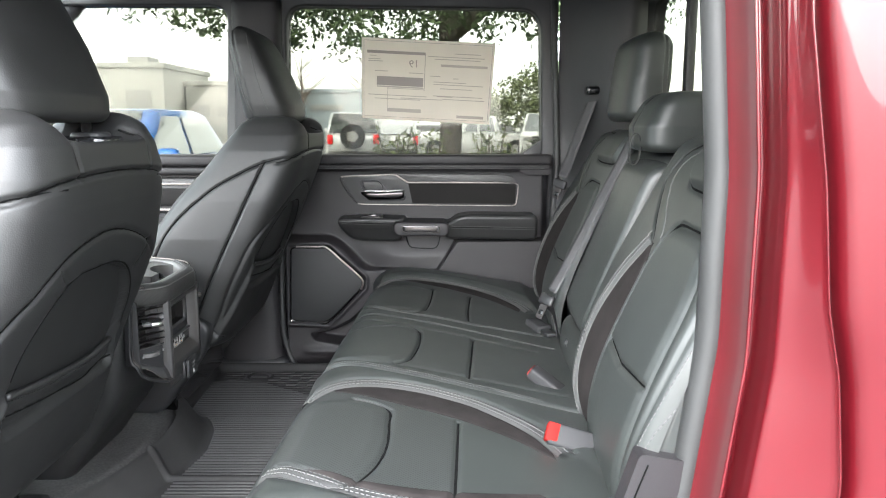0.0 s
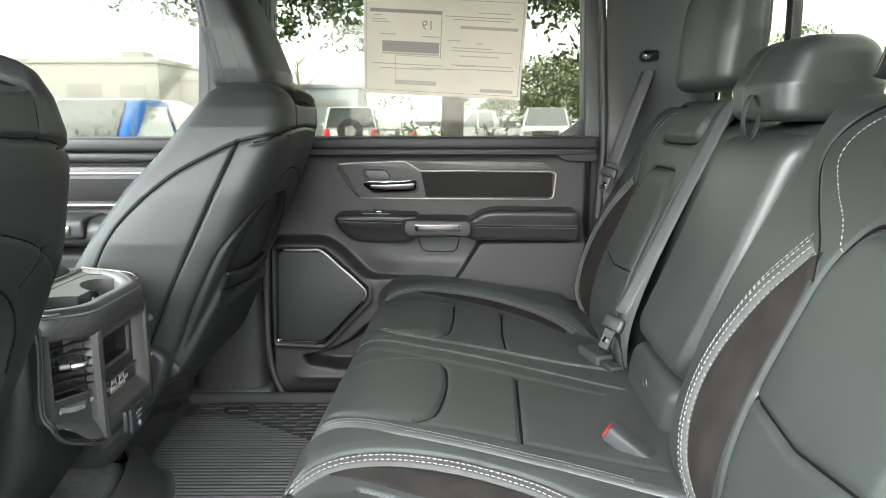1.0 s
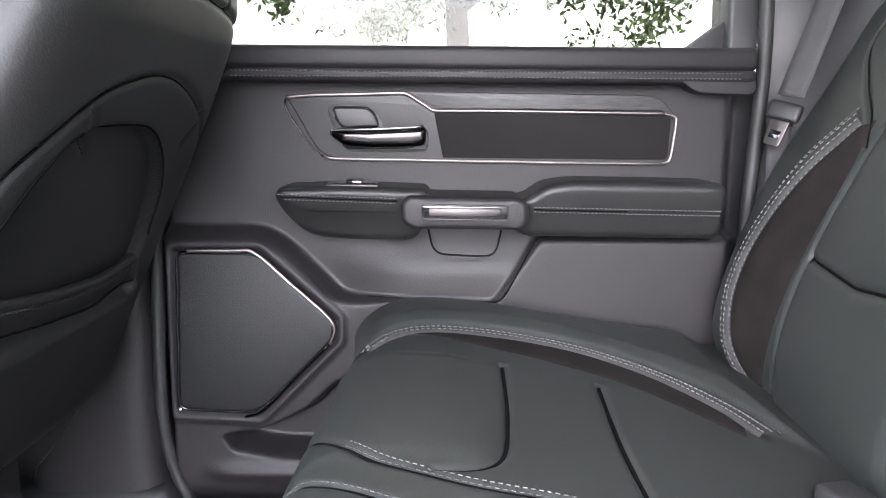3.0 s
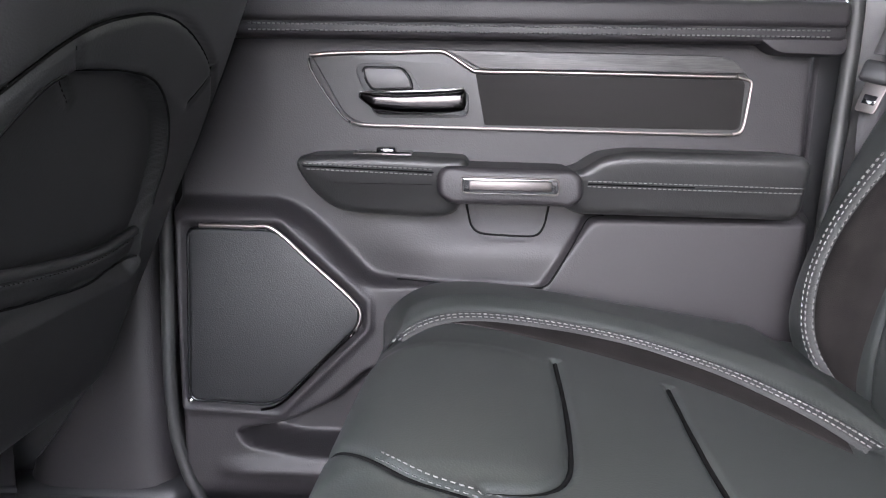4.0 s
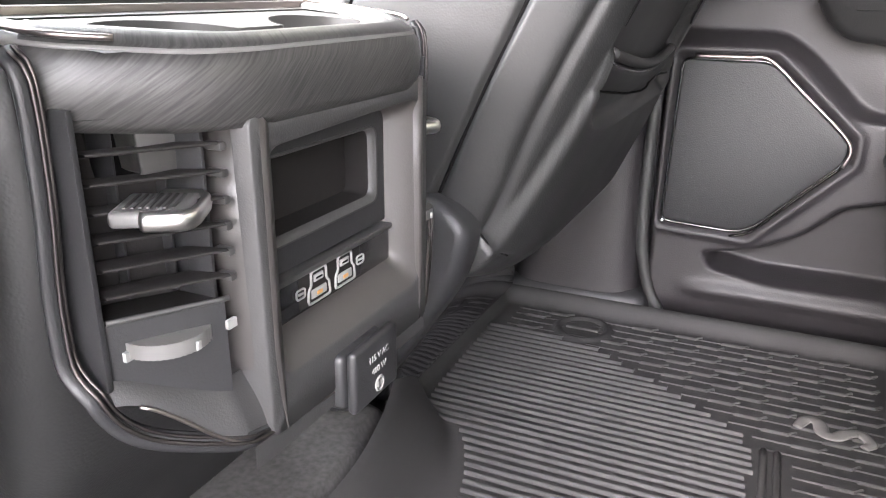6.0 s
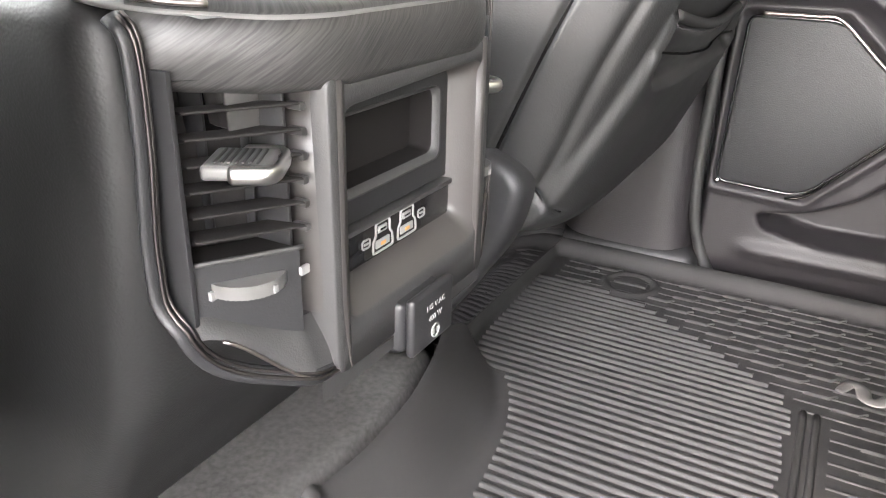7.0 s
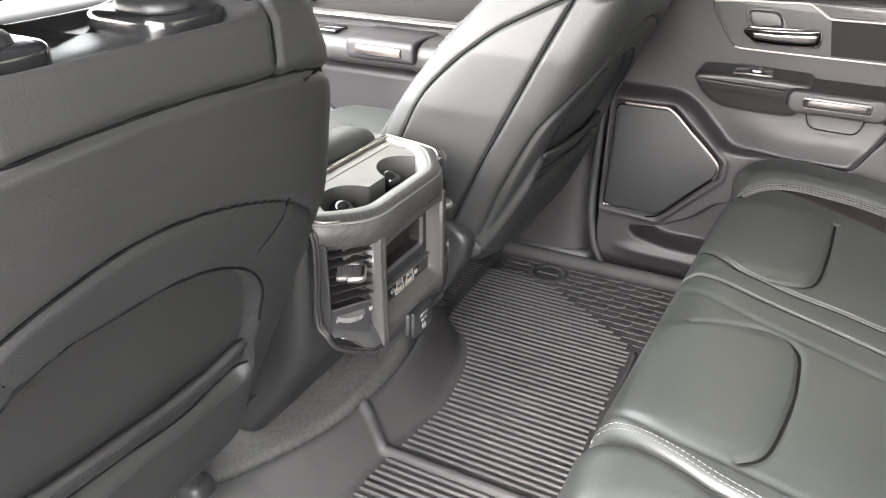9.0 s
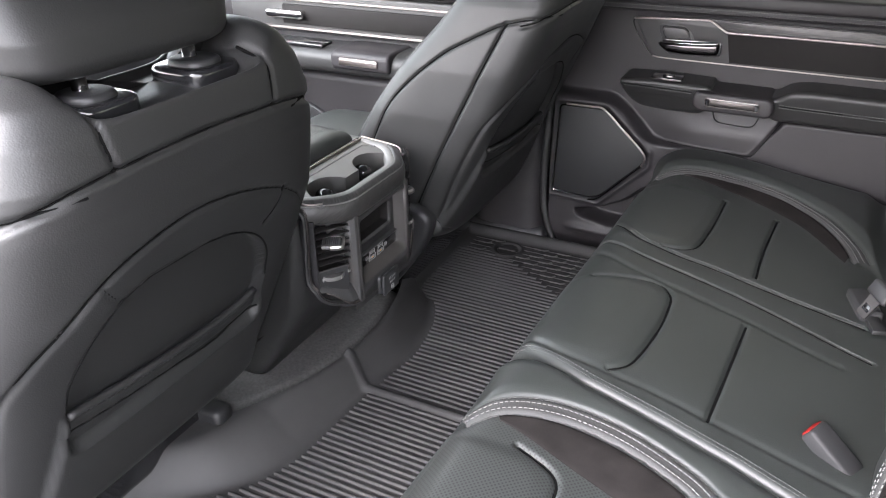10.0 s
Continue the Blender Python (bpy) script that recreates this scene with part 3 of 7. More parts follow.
part("body_panel", skin_mesh(jg), "red_paint", jamb)
seal_path = [(0.352 + jamb_x(z), 0.955, z) for z in np.linspace(0.5, 1.93, 60)]
seal = part("weatherstrip", tube(seal_path, 0.021, 14, flat=(0.85, 1.0), up=(0, 1, 0)), "seal", jamb, "grey rubber weatherstrip along the opening")
part("weatherstrip_lip", tube([(x + 0.012, y - 0.020, z) for x, y, z in seal_path], 0.0055, 8), "trim", jamb)
pad = upright(smooth([(0.336, 0.965), (0.372, 1.02), (0.44, 1.05), (0.62, 1.06)], 0.02), 0.6, 1.93)
part("pillar_cover", skin_mesh(pad), "trim", jamb)
tagged(part("step_sill", rbox(-0.80, 0.60, 0.70, 0.90, 0.52, 0.655, 0.02, 3), "trim"), "black plastic sill plate under the door opening", "sill", kind="structure")


# ---- far rear door ----
def relief(x0, x1, z0, z1, y0, step, fn):
    """A moulded panel: fn gives how far it stands out towards the cab."""
    xs, zs = np.arange(x0, x1 + step / 2, step), np.arange(z0, z1 + step / 2, step)
    q = np.stack(np.meshgrid(xs, zs, indexing="ij"), -1)
    h = fn(q)
    return np.stack([q[..., 0], y0 - h, q[..., 1]], -1)


SPEAKER = [(-0.517, 1.084), (-0.392, 1.084), (-0.276, 0.978), (-0.276, 0.948), (-0.398, 0.823), (-0.526, 0.829)]
LOWER = rounded([(-0.56, 1.124), (-0.385, 1.124), (-0.345, 1.100), (-0.262, 1.018), (-0.228, 1.012), (-0.022, 1.0055), (0.046, 1.110), (0.37, 1.112), (0.37, 0.60), (-0.56, 0.60)], [0.01, 0.03, 0.02, 0.02, 0.03, 0.012, 0.014, 0.01, 0.01, 0.01])
BIN = rounded([(-0.462, 0.785), (-0.43, 0.790), (-0.382, 0.801), (-0.321, 0.832), (-0.271, 0.880), (-0.212, 0.896), (0.1, 0.91), (0.1, 0.735), (-0.238, 0.741), (-0.363, 0.741), (-0.448, 0.755)], 0.014)


def door_shape(q):
    scoop = sstep((-0.185 - q[..., 0]) / 0.12)
    h = 0.034 * sstep((sdf(q, LOWER) + 0.004) / (0.010 + 0.014 * scoop))
    h = h + 0.022 * sstep((q[..., 0] + 0.30) / 0.16) * sstep((1.125 - q[..., 1]) / 0.08) * (1 - sstep((sdf(q, LOWER) + 0.004) / 0.010))
    h = h - 0.062 * sstep(sdf(q, BIN) / 0.018)
    h = h + 0.010 * np.exp(-((q[..., 1] - 0.720) / 0.014) ** 2) * sstep((q[..., 0] + 0.50) / 0.06)
    h = h - 0.020 * sstep((0.70 - q[..., 1]) / 0.06)
    h = h + 0.010 * np.exp(-((q[..., 1] - 1.365) / 0.02) ** 2)
    h = h - 0.012 * sstep((-0.40 - q[..., 0]) / 0.14) * sstep((q[..., 1] - 1.12) / 0.1)
    h = h - 0.006 * sstep((sdf(q, SPEAKER) + 0.006) / 0.006)
    h = h + 0.006 * np.exp(-((sdf(q, SPEAKER) + 0.014) / 0.006) ** 2)
    h = h - 0.05 * sstep((q[..., 0] - 0.335) / 0.03)
    h = h - 0.05 * sstep((-0.535 - q[..., 0]) / 0.015)
    flap = rounded([(-0.122, 1.13), (-0.006, 1.13), (-0.028, 1.076), (-0.105, 1.076)], 0.02)
    h = h - 0.0015 * np.exp(-(segdist(q, np.vstack([flap, flap[:1]])) / 0.0022) ** 2)
    return h


door = thing("door_1", "closed black rear door trim with armrest, speaker and metal-edged bezel", "door", kind="structure")
DY = 2.545
dg = relief(-0.55, 0.372, 0.60, 1.40, DY, 0.004, door_shape)
panel = part("door_panel", skin_mesh(dg), "trim_soft", door)
for h, zz_, r_, mm in ((0.0, 1.382, 0.017, "trim_soft"), (0.0, 1.358, 0.012, "trim_soft")):
    part("sill_pad", rbox(-0.56, 0.362, DY - 0.05 if zz_ > 1.37 else DY - 0.045, DY + 0.03, zz_ - r_, zz_ + r_, 0.009, 3), mm, door)
part("sill_end", prism(rounded([(0.24, 1.357), (0.362, 1.357), (0.362, 1.331), (0.275, 1.333)], 0.012), DY, DY - 0.043, "xz", 0.008, 3), "trim_soft", door)
# bezel with insert, bright edges and release handle
BEZ = rounded([(-0.346, 1.326), (-0.160, 1.334), (0.205, 1.331), (0.232, 1.325), (0.255, 1.300), (0.257, 1.286), (0.252, 1.233), (0.240, 1.224), (-0.262, 1.229), (-0.296, 1.239)], [0.006, 0.01, 0.02, 0.01, 0.006, 0.008, 0.008, 0.008, 0.02, 0.02])
part("bezel", prism(BEZ, DY, DY - 0.010, "xz", 0.004, 3), "trim_grey", door)
part("insert_panel", prism(rounded([(-0.118, 1.302), (0.247, 1.300), (0.245, 1.232), (-0.104, 1.233)], [0.002, 0.010, 0.010, 0.002]), DY - 0.008, DY - 0.0125, "xz", 0.002), "insert", door, "dark brown textured insert")
part("upper_trim", prism(rounded([(-0.152, 1.331), (0.203, 1.329), (0.228, 1.322), (0.244, 1.308), (-0.112, 1.309)], [0.003, 0.02, 0.01, 0.003, 0.003]), DY - 0.008, DY - 0.018, "xz", 0.004, 3), "wood", door, "dark grained upper trim")


def bar(name, line, w, t, y, material, step=0.01):
    """A bright strip along a line on a side panel."""
    p = even(np.asarray(line, float), step) if len(line) < 12 else np.asarray(line, float)
    path = np.stack([p[:, 0], np.full(len(p), y), p[:, 1]], 1)
    return part(name, tube(path, 1.0, 8, flat=(w, t), up=(0, 1, 0)), material, door)


bar("bright_strip", smooth([(-0.345, 1.3235), (-0.30, 1.3270), (-0.228, 1.3290), (-0.170, 1.3310), (-0.155, 1.3270), (-0.126, 1.3090), (-0.112, 1.3050), (0.0, 1.3050), (0.235, 1.3030)], 0.006), 0.0026, 0.0030, DY - 0.015, "satin")
bar("bright_strip", smooth([(0.235, 1.3030), (0.2525, 1.298), (0.2545, 1.287), (0.2495, 1.240), (0.2445, 1.229), (0.236, 1.2265)], 0.004), 0.0020, 0.0026, DY - 0.013, "satin")
bar("bright_strip", smooth([(-0.290, 1.2335), (-0.262, 1.2305), (-0.1, 1.2285), (0.1, 1.2265), (0.236, 1.2255)], 0.012), 0.0016, 0.0020, DY - 0.012, "satin")
bar("bezel_edge", smooth([(-0.347, 1.320), (-0.346, 1.308), (-0.330, 1.280), (-0.303, 1.243), (-0.290, 1.2335)], 0.006), 0.0012, 0.0016, DY - 0.0105, "dark_chrome")
# cup behind the handle, lock button and release handle
part("handle_cup", prism(rounded([(-0.288, 1.314), (-0.226, 1.314), (-0.206, 1.302), (-0.192, 1.278), (-0.126, 1.278), (-0.126, 1.242), (-0.256, 1.240)], [0.02, 0.02, 0.008, 0.006, 0.008, 0.012, 0.014]), DY - 0.0095, DY - 0.0115, "xz", 0.001), "trim", door)
part("cup_shadow", prism(rounded([(-0.274, 1.277), (-0.128, 1.280), (-0.126, 1.246), (-0.256, 1.245)], 0.010), DY - 0.011, DY - 0.0125, "xz", 0.0006), "gloss", door)
part("lock_button", prism(rounded([(-0.273, 1.308), (-0.220, 1.308), (-0.210, 1.298), (-0.204, 1.2815), (-0.258, 1.2785), (-0.267, 1.289)], [0.008, 0.008, 0.006, 0.005, 0.008, 0.008]), DY - 0.0115, DY - 0.017, "xz", 0.003, 3), "trim_grey", door)
bar("button_edge", even(rounded([(-0.2745, 1.3095), (-0.2195, 1.3095), (-0.2085, 1.2985), (-0.2025, 1.280), (-0.258, 1.277), (-0.2685, 1.2885)], [0.008, 0.008, 0.006, 0.005, 0.008, 0.008]), 0.004), 0.0010, 0.0010, DY - 0.0120, "seam")
hp = blob([0, 0.02, 0.06, 0.125, 0.146], [1.2665, 1.2520, 1.2475, 1.2490, 1.2530], [1.2745, 1.2760, 1.2775, 1.2815, 1.2820], [0.008, 0.012, 0.014, 0.014, 0.012], 0.007, 0.006, yc=0, e=2.6, nz=36, nt=36)
hp = np.stack([-0.276 + hp[..., 2], DY - 0.026 + hp[..., 1], hp[..., 0]], -1)
handle_ = part("door_handle", skin_mesh(hp[:, ::-1], True, True), "dark_chrome", door, "smoked chrome release handle")
part("handle_edge", tube(smooth([(-0.274, DY - 0.034, 1.2745), (-0.22, DY - 0.040, 1.2760), (-0.16, DY - 0.040, 1.2790), (-0.133, DY - 0.036, 1.2815)], 0.006), 0.0016, 8, up=(0, 1, 0)), "chrome", handle_)


def pad_x(x0, x1, z0, z1, y_out, y_in, rl, rr, e=3.0, n=50, dip=0.0):
    """A long padded form that lies along x on a side panel."""
    g = blob([0, x1 - x0], [z0, z0 + dip], [z1, z1], [(y_in - y_out) / 2] * 2, rr, rl, yc=0, e=e, nz=n, nt=48)
    return np.stack([x0 + g[..., 2], (y_in + y_out) / 2 + g[..., 1], g[..., 0]], -1)[:, ::-1]


def side_pad(outline, y_wall, y_face, r=0.018, lean=0.0):
    """A padded form with an outline (x, z) that swells from the door to its face; lean draws its lower part back."""
    o = np.asarray(even(np.vstack([rounded(outline[0], outline[1], 6), rounded(outline[0], outline[1], 6)[:1]]), 0.006)[:-1])
    c = np.array([np.clip(o[:, 0], o[:, 0].min() + 0.05, o[:, 0].max() - 0.05), np.full(len(o), o[:, 1].mean())]).T
    rows = [[(a, y_wall, b) for a, b in o]]
    zt, zb = o[:, 1].max(), o[:, 1].min()
    for k in np.linspace(0, 1, 9):
        ins = r * (1 - math.sin(k * math.pi / 2))
        q = o + (c - o) / np.maximum(np.linalg.norm(c - o, axis=1, keepdims=True), 1e-6) * (r * (1 - math.cos(k * math.pi / 2)))
        rows.append([(a, y_face + ins + lean * sstep((zt - b) / (zt - zb)), b) for a, b in q])
    last = np.array(rows[-1])
    mid_ = np.stack([c[:, 0], np.full(len(o), y_face) + lean * 0.5, c[:, 1]], 1)
    for k in (0.35, 0.7, 0.98):
        q = last + (mid_ - last) * k
        q[:, 1] = y_face + lean * sstep((zt - q[:, 2]) / (zt - zb)) - 0.002 * k
        rows.append(q)
    return np.array([[tuple(v) for v in row] for row in rows])


# armrest in two padded lengths, cut by the pull handle
rest = side_pad(([(-0.352, 1.180), (-0.345, 1.192), (-0.255, 1.196), (-0.128, 1.192), (-0.122, 1.178), (-0.140, 1.116), (-0.165, 1.110), (-0.262, 1.112), (-0.306, 1.118), (-0.336, 1.146)], [0.006, 0.006, 0.02, 0.008, 0.006, 0.02, 0.01, 0.03, 0.02, 0.02]), 2.58, 2.446, 0.016, 0.030)
rest_a = part("armrest_pad", skin_mesh(rest, True), "leather_side", door)
rest2 = side_pad(([(0.000, 1.176), (0.022, 1.180), (0.048, 1.199), (0.088, 1.206), (0.302, 1.203), (0.314, 1.192), (0.316, 1.128), (0.306, 1.116), (0.022, 1.119), (0.000, 1.130)], [0.004, 0.014, 0.014, 0.02, 0.006, 0.008, 0.008, 0.01, 0.01, 0.004]), 2.58, 2.446, 0.016, 0.024)
rest_b = part("armrest_pad", skin_mesh(rest2, True), "leather_side", door)
grab = side_pad(([(-0.166, 1.172), (-0.155, 1.183), (0.008, 1.181), (0.020, 1.171), (0.022, 1.146), (0.010, 1.134), (-0.148, 1.135), (-0.164, 1.146)], 0.006), 2.58, 2.432, 0.010, 0.0)
part("grab_handle", skin_mesh(grab, True), "trim_soft", door)
part("grab_plate", prism(rounded([(-0.133, 1.170), (-0.012, 1.1685), (-0.011, 1.1505), (-0.132, 1.1515)], 0.005), 2.436, 2.4285, "xz", 0.001), "gloss", door)
part("grab_rim", tube([(a[0], 2.4285, a[1]) for a in even(rounded([(-0.134, 1.171), (-0.011, 1.1695), (-0.010, 1.1495), (-0.133, 1.1505)], 0.005), 0.004)], 0.0013, 8, closed=True, up=(0, 1, 0)), "satin_dark", door)
part("grab_bar", rbox(-0.124, -0.020, 2.4265, 2.431, 1.1535, 1.1665, 0.003), "satin_dark", door)
part("switch_plate", rbox(-0.276, -0.200, 2.462, 2.51, 1.188, 1.1982, 0.003), "gloss", door)
part("switch_edge", rbox(-0.276, -0.200, 2.4585, 2.463, 1.1925, 1.1965, 0.001), "satin_dark", door)
part("switch", rbox(-0.247, -0.222, 2.470, 2.498, 1.192, 1.2035, 0.003), "gloss", door)
sp = rounded(SPEAKER, [0.012, 0.02, 0.028, 0.028, 0.03, 0.015], 6)
part("speaker_grille", prism(sp, DY - 0.020, DY - 0.034, "xz", 0.004, 3), "grille", door, "black speaker mesh")
edge = np.vstack([sp, sp[:1]])
part("speaker_rim", tube([(a[0], DY - 0.036, a[1]) for a in even(edge, 0.006)[:-1]], 0.0026, 8, closed=True, up=(0, 1, 0)), "gloss", door)
arc = smooth([(-0.50, 1.0885), (-0.43, 1.0885), (-0.396, 1.0855), (-0.345, 1.0405), (-0.287, 0.9870), (-0.2735, 0.964), (-0.281, 0.940)], 0.006)
bar("speaker_bright_edge", arc, 0.0031, 0.0028, DY - 0.0385, "satin")
bar("speaker_bright_edge", smooth([(-0.283, 0.938), (-0.33, 0.890), (-0.388, 0.829), (-0.42, 0.8165)], 0.008), 0.0022, 0.0025, DY - 0.0385, "dark_chrome")
part("speaker_screw", rbox(-0.528, -0.520, DY - 0.041, DY - 0.03, 0.824, 0.832, 0.003), "chrome", door)
part("door_seal", tube(smooth([(-0.548, 2.515, 1.36), (-0.55, 2.515, 1.1), (-0.556, 2.515, 0.85), (-0.545, 2.515, 0.74), (-0.51, 2.51, 0.66), (-0.46, 2.50, 0.625)], 0.02), 0.010, 10), "seal", door)
cov = Cover([rest_a, rest_b, panel])
for line in ([(-0.340, 1.1790), (-0.170, 1.1735)], [(0.030, 1.1620), (0.308, 1.1575)]):
    part("seam", cov.seam(line, "xz", 2.0, 1, 0.0013), "seam", door)
flap_line = smooth([(-0.128, 1.128), (-0.120, 1.093), (-0.112, 1.084), (-0.100, 1.0805), (-0.034, 1.0785), (-0.022, 1.083), (-0.016, 1.092), (-0.008, 1.128)], 0.006)
part("flap_gap", cov.seam(flap_line, "xz", 2.0, 1, 0.0017), "seam", door)
cut_line = smooth([(-0.224, 1.0125), (-0.12, 1.0095), (-0.034, 1.0065), (-0.018, 1.0085), (-0.006, 1.018), (0.041, 1.101), (0.050, 1.108), (0.066, 1.1105)], 0.006)
part("panel_gap", cov.seam(cut_line, "xz", 2.0, 1, 0.0016), "seam", door)
st = cov.stitches([[(-0.345, 1.1825), (-0.17, 1.1775)], [(-0.335, 1.1750), (-0.17, 1.1700)], [(0.030, 1.1655), (0.308, 1.161)], [(0.030, 1.1585), (0.308, 1.154)]], "xz", 2.0, 1, 0.0042, 0.0022, 0.0008, 0.0007)
tagged(part("stitching", st, "stitch", door), kind="stuff")
sc = Cover([o for o in door.children if o.name.startswith("sill_pad")])
tagged(part("stitching", sc.stitches([[(-0.42, 1.3615), (0.34, 1.3615)], [(-0.42, 1.3535), (0.34, 1.3535)]], "xz", 2.0, 1, 0.0038, 0.0026, 0.0010), "stitch", door), kind="stuff")

win = tagged(part("window_1", rbox(-0.56, 0.36, 2.592, 2.597, 1.37, 1.90, 0), "pane"), "closed rear side window glass", "window", kind="structure")
win.visible_shadow = False
win2 = tagged(part("window_2", rbox(-1.60, -0.70, 2.592, 2.597, 1.37, 1.90, 0), "pane"), "closed front side window glass", "window", kind="structure")
win2.visible_shadow = False
part("quarter_piece", prism([(0.345, 1.385), (0.345, 1.455), (0.26, 1.392), (0.26, 1.385)], 2.60, 2.575, "xz", 0.003), "trim", win)

# price sheet on the glass
sheet = thing("price_sheet", "white printed price sheet stuck to the rear side window", "paper sheet")
part("paper", prism([(-0.276, 1.520), (0.157, 1.497), (0.176, 1.765), (-0.272, 1.787)], 2.5885, 2.5865, "xz", 0), "paper", sheet)


def sheet_pt(u, v):
    a = np.array([-0.272, 1.787]) * (1 - u) + np.array([0.176, 1.765]) * u
    b = np.array([-0.276, 1.520]) * (1 - u) + np.array([0.157, 1.497]) * u
    return a * (1 - v) + b * v


def sheet_bar(u0, u1, v0, v1, name="print_bar", material="print"):
    q = [sheet_pt(u0, v0), sheet_pt(u1, v0), sheet_pt(u1, v1), sheet_pt(u0, v1)]
    part(name, prism(q, 2.5866, 2.5858, "xz", 0), material, sheet)


for u0, u1, v0, v1 in ((0.015, 0.985, 0.030, 0.034), (0.015, 0.985, 0.962, 0.966), (0.015, 0.0175, 0.030, 0.966), (0.982, 0.985, 0.030, 0.966)):
    sheet_bar(u0, u1, v0, v1, "border_line")
sheet_bar(0.04, 0.48, 0.150, 0.185)
sheet_bar(0.478, 0.482, 0.15, 0.62, "border_line")
sheet_bar(0.20, 0.48, 0.605, 0.612, "border_line", "print_pale")
sheet_bar(0.197, 0.200, 0.60, 0.90, "border_line", "print_pale")
sheet_bar(0.115, 0.47, 0.465, 0.575)
sheet_bar(0.115, 0.47, 0.582, 0.598, "print_bar", "print_pale")
sheet_bar(0.20, 0.46, 0.855, 0.90, "print_bar", "print_pale")
sheet_bar(0.74, 0.95, 0.905, 0.94, "print_bar", "print_pale")
sheet_bar(0.60, 0.955, 0.285, 0.315, "print_bar", "print_pale")
for a, b, v in ((0.70, 0.90, 0.145), (0.05, 0.14, 0.25), (0.05, 0.16, 0.275), (0.36, 0.47, 0.405), (0.10, 0.20, 0.395), (0.05, 0.50, 0.69), (0.55, 0.93, 0.672), (0.58, 0.70, 0.68), (0.30, 0.62, 0.72), (0.62, 0.95, 0.71),
                (0.10, 0.45, 0.735), (0.52, 0.60, 0.43), (0.70, 0.74, 0.45), (0.50, 0.93, 0.19), (0.55, 0.90, 0.22), (0.55, 0.80, 0.50), (0.55, 0.93, 0.53), (0.60, 0.85, 0.58), (0.06, 0.11, 0.21)):
    sheet_bar(a, b, v, v + 0.009, "print_bar", "print_pale")
# figure that shows mirrored through the paper
fc = bpy.data.curves.new("price_figure", "FONT")
fc.body, fc.size, fc.extrude = "19", 0.034, 0.0003
fo = new("printed_figure", fc)
fo.data.materials.append(M["print"])
p0 = sheet_pt(0.435, 0.335)
fo.matrix_world = Matrix.Translation((p0[0], 2.5855, p0[1])) @ Matrix.Rotation(radians(90), 4, "X") @ Matrix.Scale(-1, 4, (1, 0, 0))
fo.parent = sheet

# ---- far front door, seen past the seats ----
fd = thing("door_2", "closed black front door trim with bright strips", "door", kind="structure")
fg = relief(-1.70, -0.70, 0.62, 1.40, 2.545, 0.01, lambda q: 0.03 * sstep((1.10 - q[..., 1]) / 0.03) + 0.010 * np.exp(-((q[..., 1] - 1.365) / 0.02) ** 2))
part("door_panel", skin_mesh(fg), "trim_soft", fd)
part("sill_pad", rbox(-1.70, -0.70, 2.495, 2.575, 1.362, 1.396, 0.009, 3), "trim_soft", fd)
part("sill_pad", rbox(-1.70, -0.70, 2.505, 2.575, 1.332, 1.358, 0.009, 3), "trim_soft", fd)
part("bezel", rbox(-1.66, -0.80, 2.528, 2.56, 1.20, 1.322, 0.01, 3), "trim_grey", fd)
part("insert_panel", rbox(-1.45, -0.82, 2.522, 2.54, 1.225, 1.285, 0.005), "insert", fd)
for zz_ in (1.300, 1.213):
    part("bright_strip", rbox(-1.60, -0.81, 2.518, 2.53, zz_ - 0.003, zz_ + 0.003, 0.002), "satin", fd)
part("armrest_pad", skin_mesh(pad_x(-1.55, -0.78, 1.105, 1.185, 2.42, 2.60, 0.04, 0.03), True, True), "leather_side", fd)
part("grab_handle", skin_mesh(pad_x(-1.20, -1.00, 1.130, 1.19, 2.405, 2.60, 0.012, 0.012, e=5), True, True), "trim_soft", fd)
part("grab_plate", rbox(-1.165, -1.035, 2.398, 2.41, 1.150, 1.172, 0.004), "satin", fd)
part("switch_plate", rbox(-1.42, -1.25, 2.44, 2.50, 1.18, 1.192, 0.004), "gloss", fd)
part("door_handle", rbox(-1.50, -1.36, 2.50, 2.53, 1.245, 1.27, 0.008, 3), "chrome", fd)
part("speaker_grille", prism(rounded([(-1.6, 0.98), (-1.35, 0.98), (-1.2, 0.88), (-1.35, 0.74), (-1.6, 0.74)], 0.03), 2.53, 2.50, "xz", 0.006, 3), "grille", fd)
mir = thing("side_mirror", "black-framed side mirror outside the front window", "mirror")
part("housing", skin_mesh(pad_x(-1.62, -1.50, 1.40, 1.66, 2.72, 2.95, 0.02, 0.03, e=4), True, True), "gloss", mir)
part("mirror_glass", rbox(-1.499, -1.494, 2.74, 2.93, 1.43, 1.63, 0.002), "chrome", mir)
part("arm", rbox(-1.60, -1.52, 2.60, 2.75, 1.42, 1.48, 0.015, 3), "gloss", mir)

# ---- rear bench ----
SKEW = 0.045       # the bench stands a little askew to the cab


def along(profile, y0, y1, nv, step=0.005):
    """A skin drawn across the cab from a front-to-back outline (x, z); y0 and y1 are numbers or functions of x."""
    p = smooth(profile, step)
    a = np.array([y0(x) if callable(y0) else y0 for x in p[:, 0]])
    b = np.array([y1(x) if callable(y1) else y1 for x in p[:, 0]])
    k = np.linspace(0, 1, nv)
    g = np.zeros((len(p), nv, 3))
    g[..., 1] = a[:, None] + (b - a)[:, None] * k[None, :]
    g[..., 0], g[..., 2] = p[:, None, 0] + SKEW * (g[..., 1] - 1.6), p[:, None, 1]
    return g


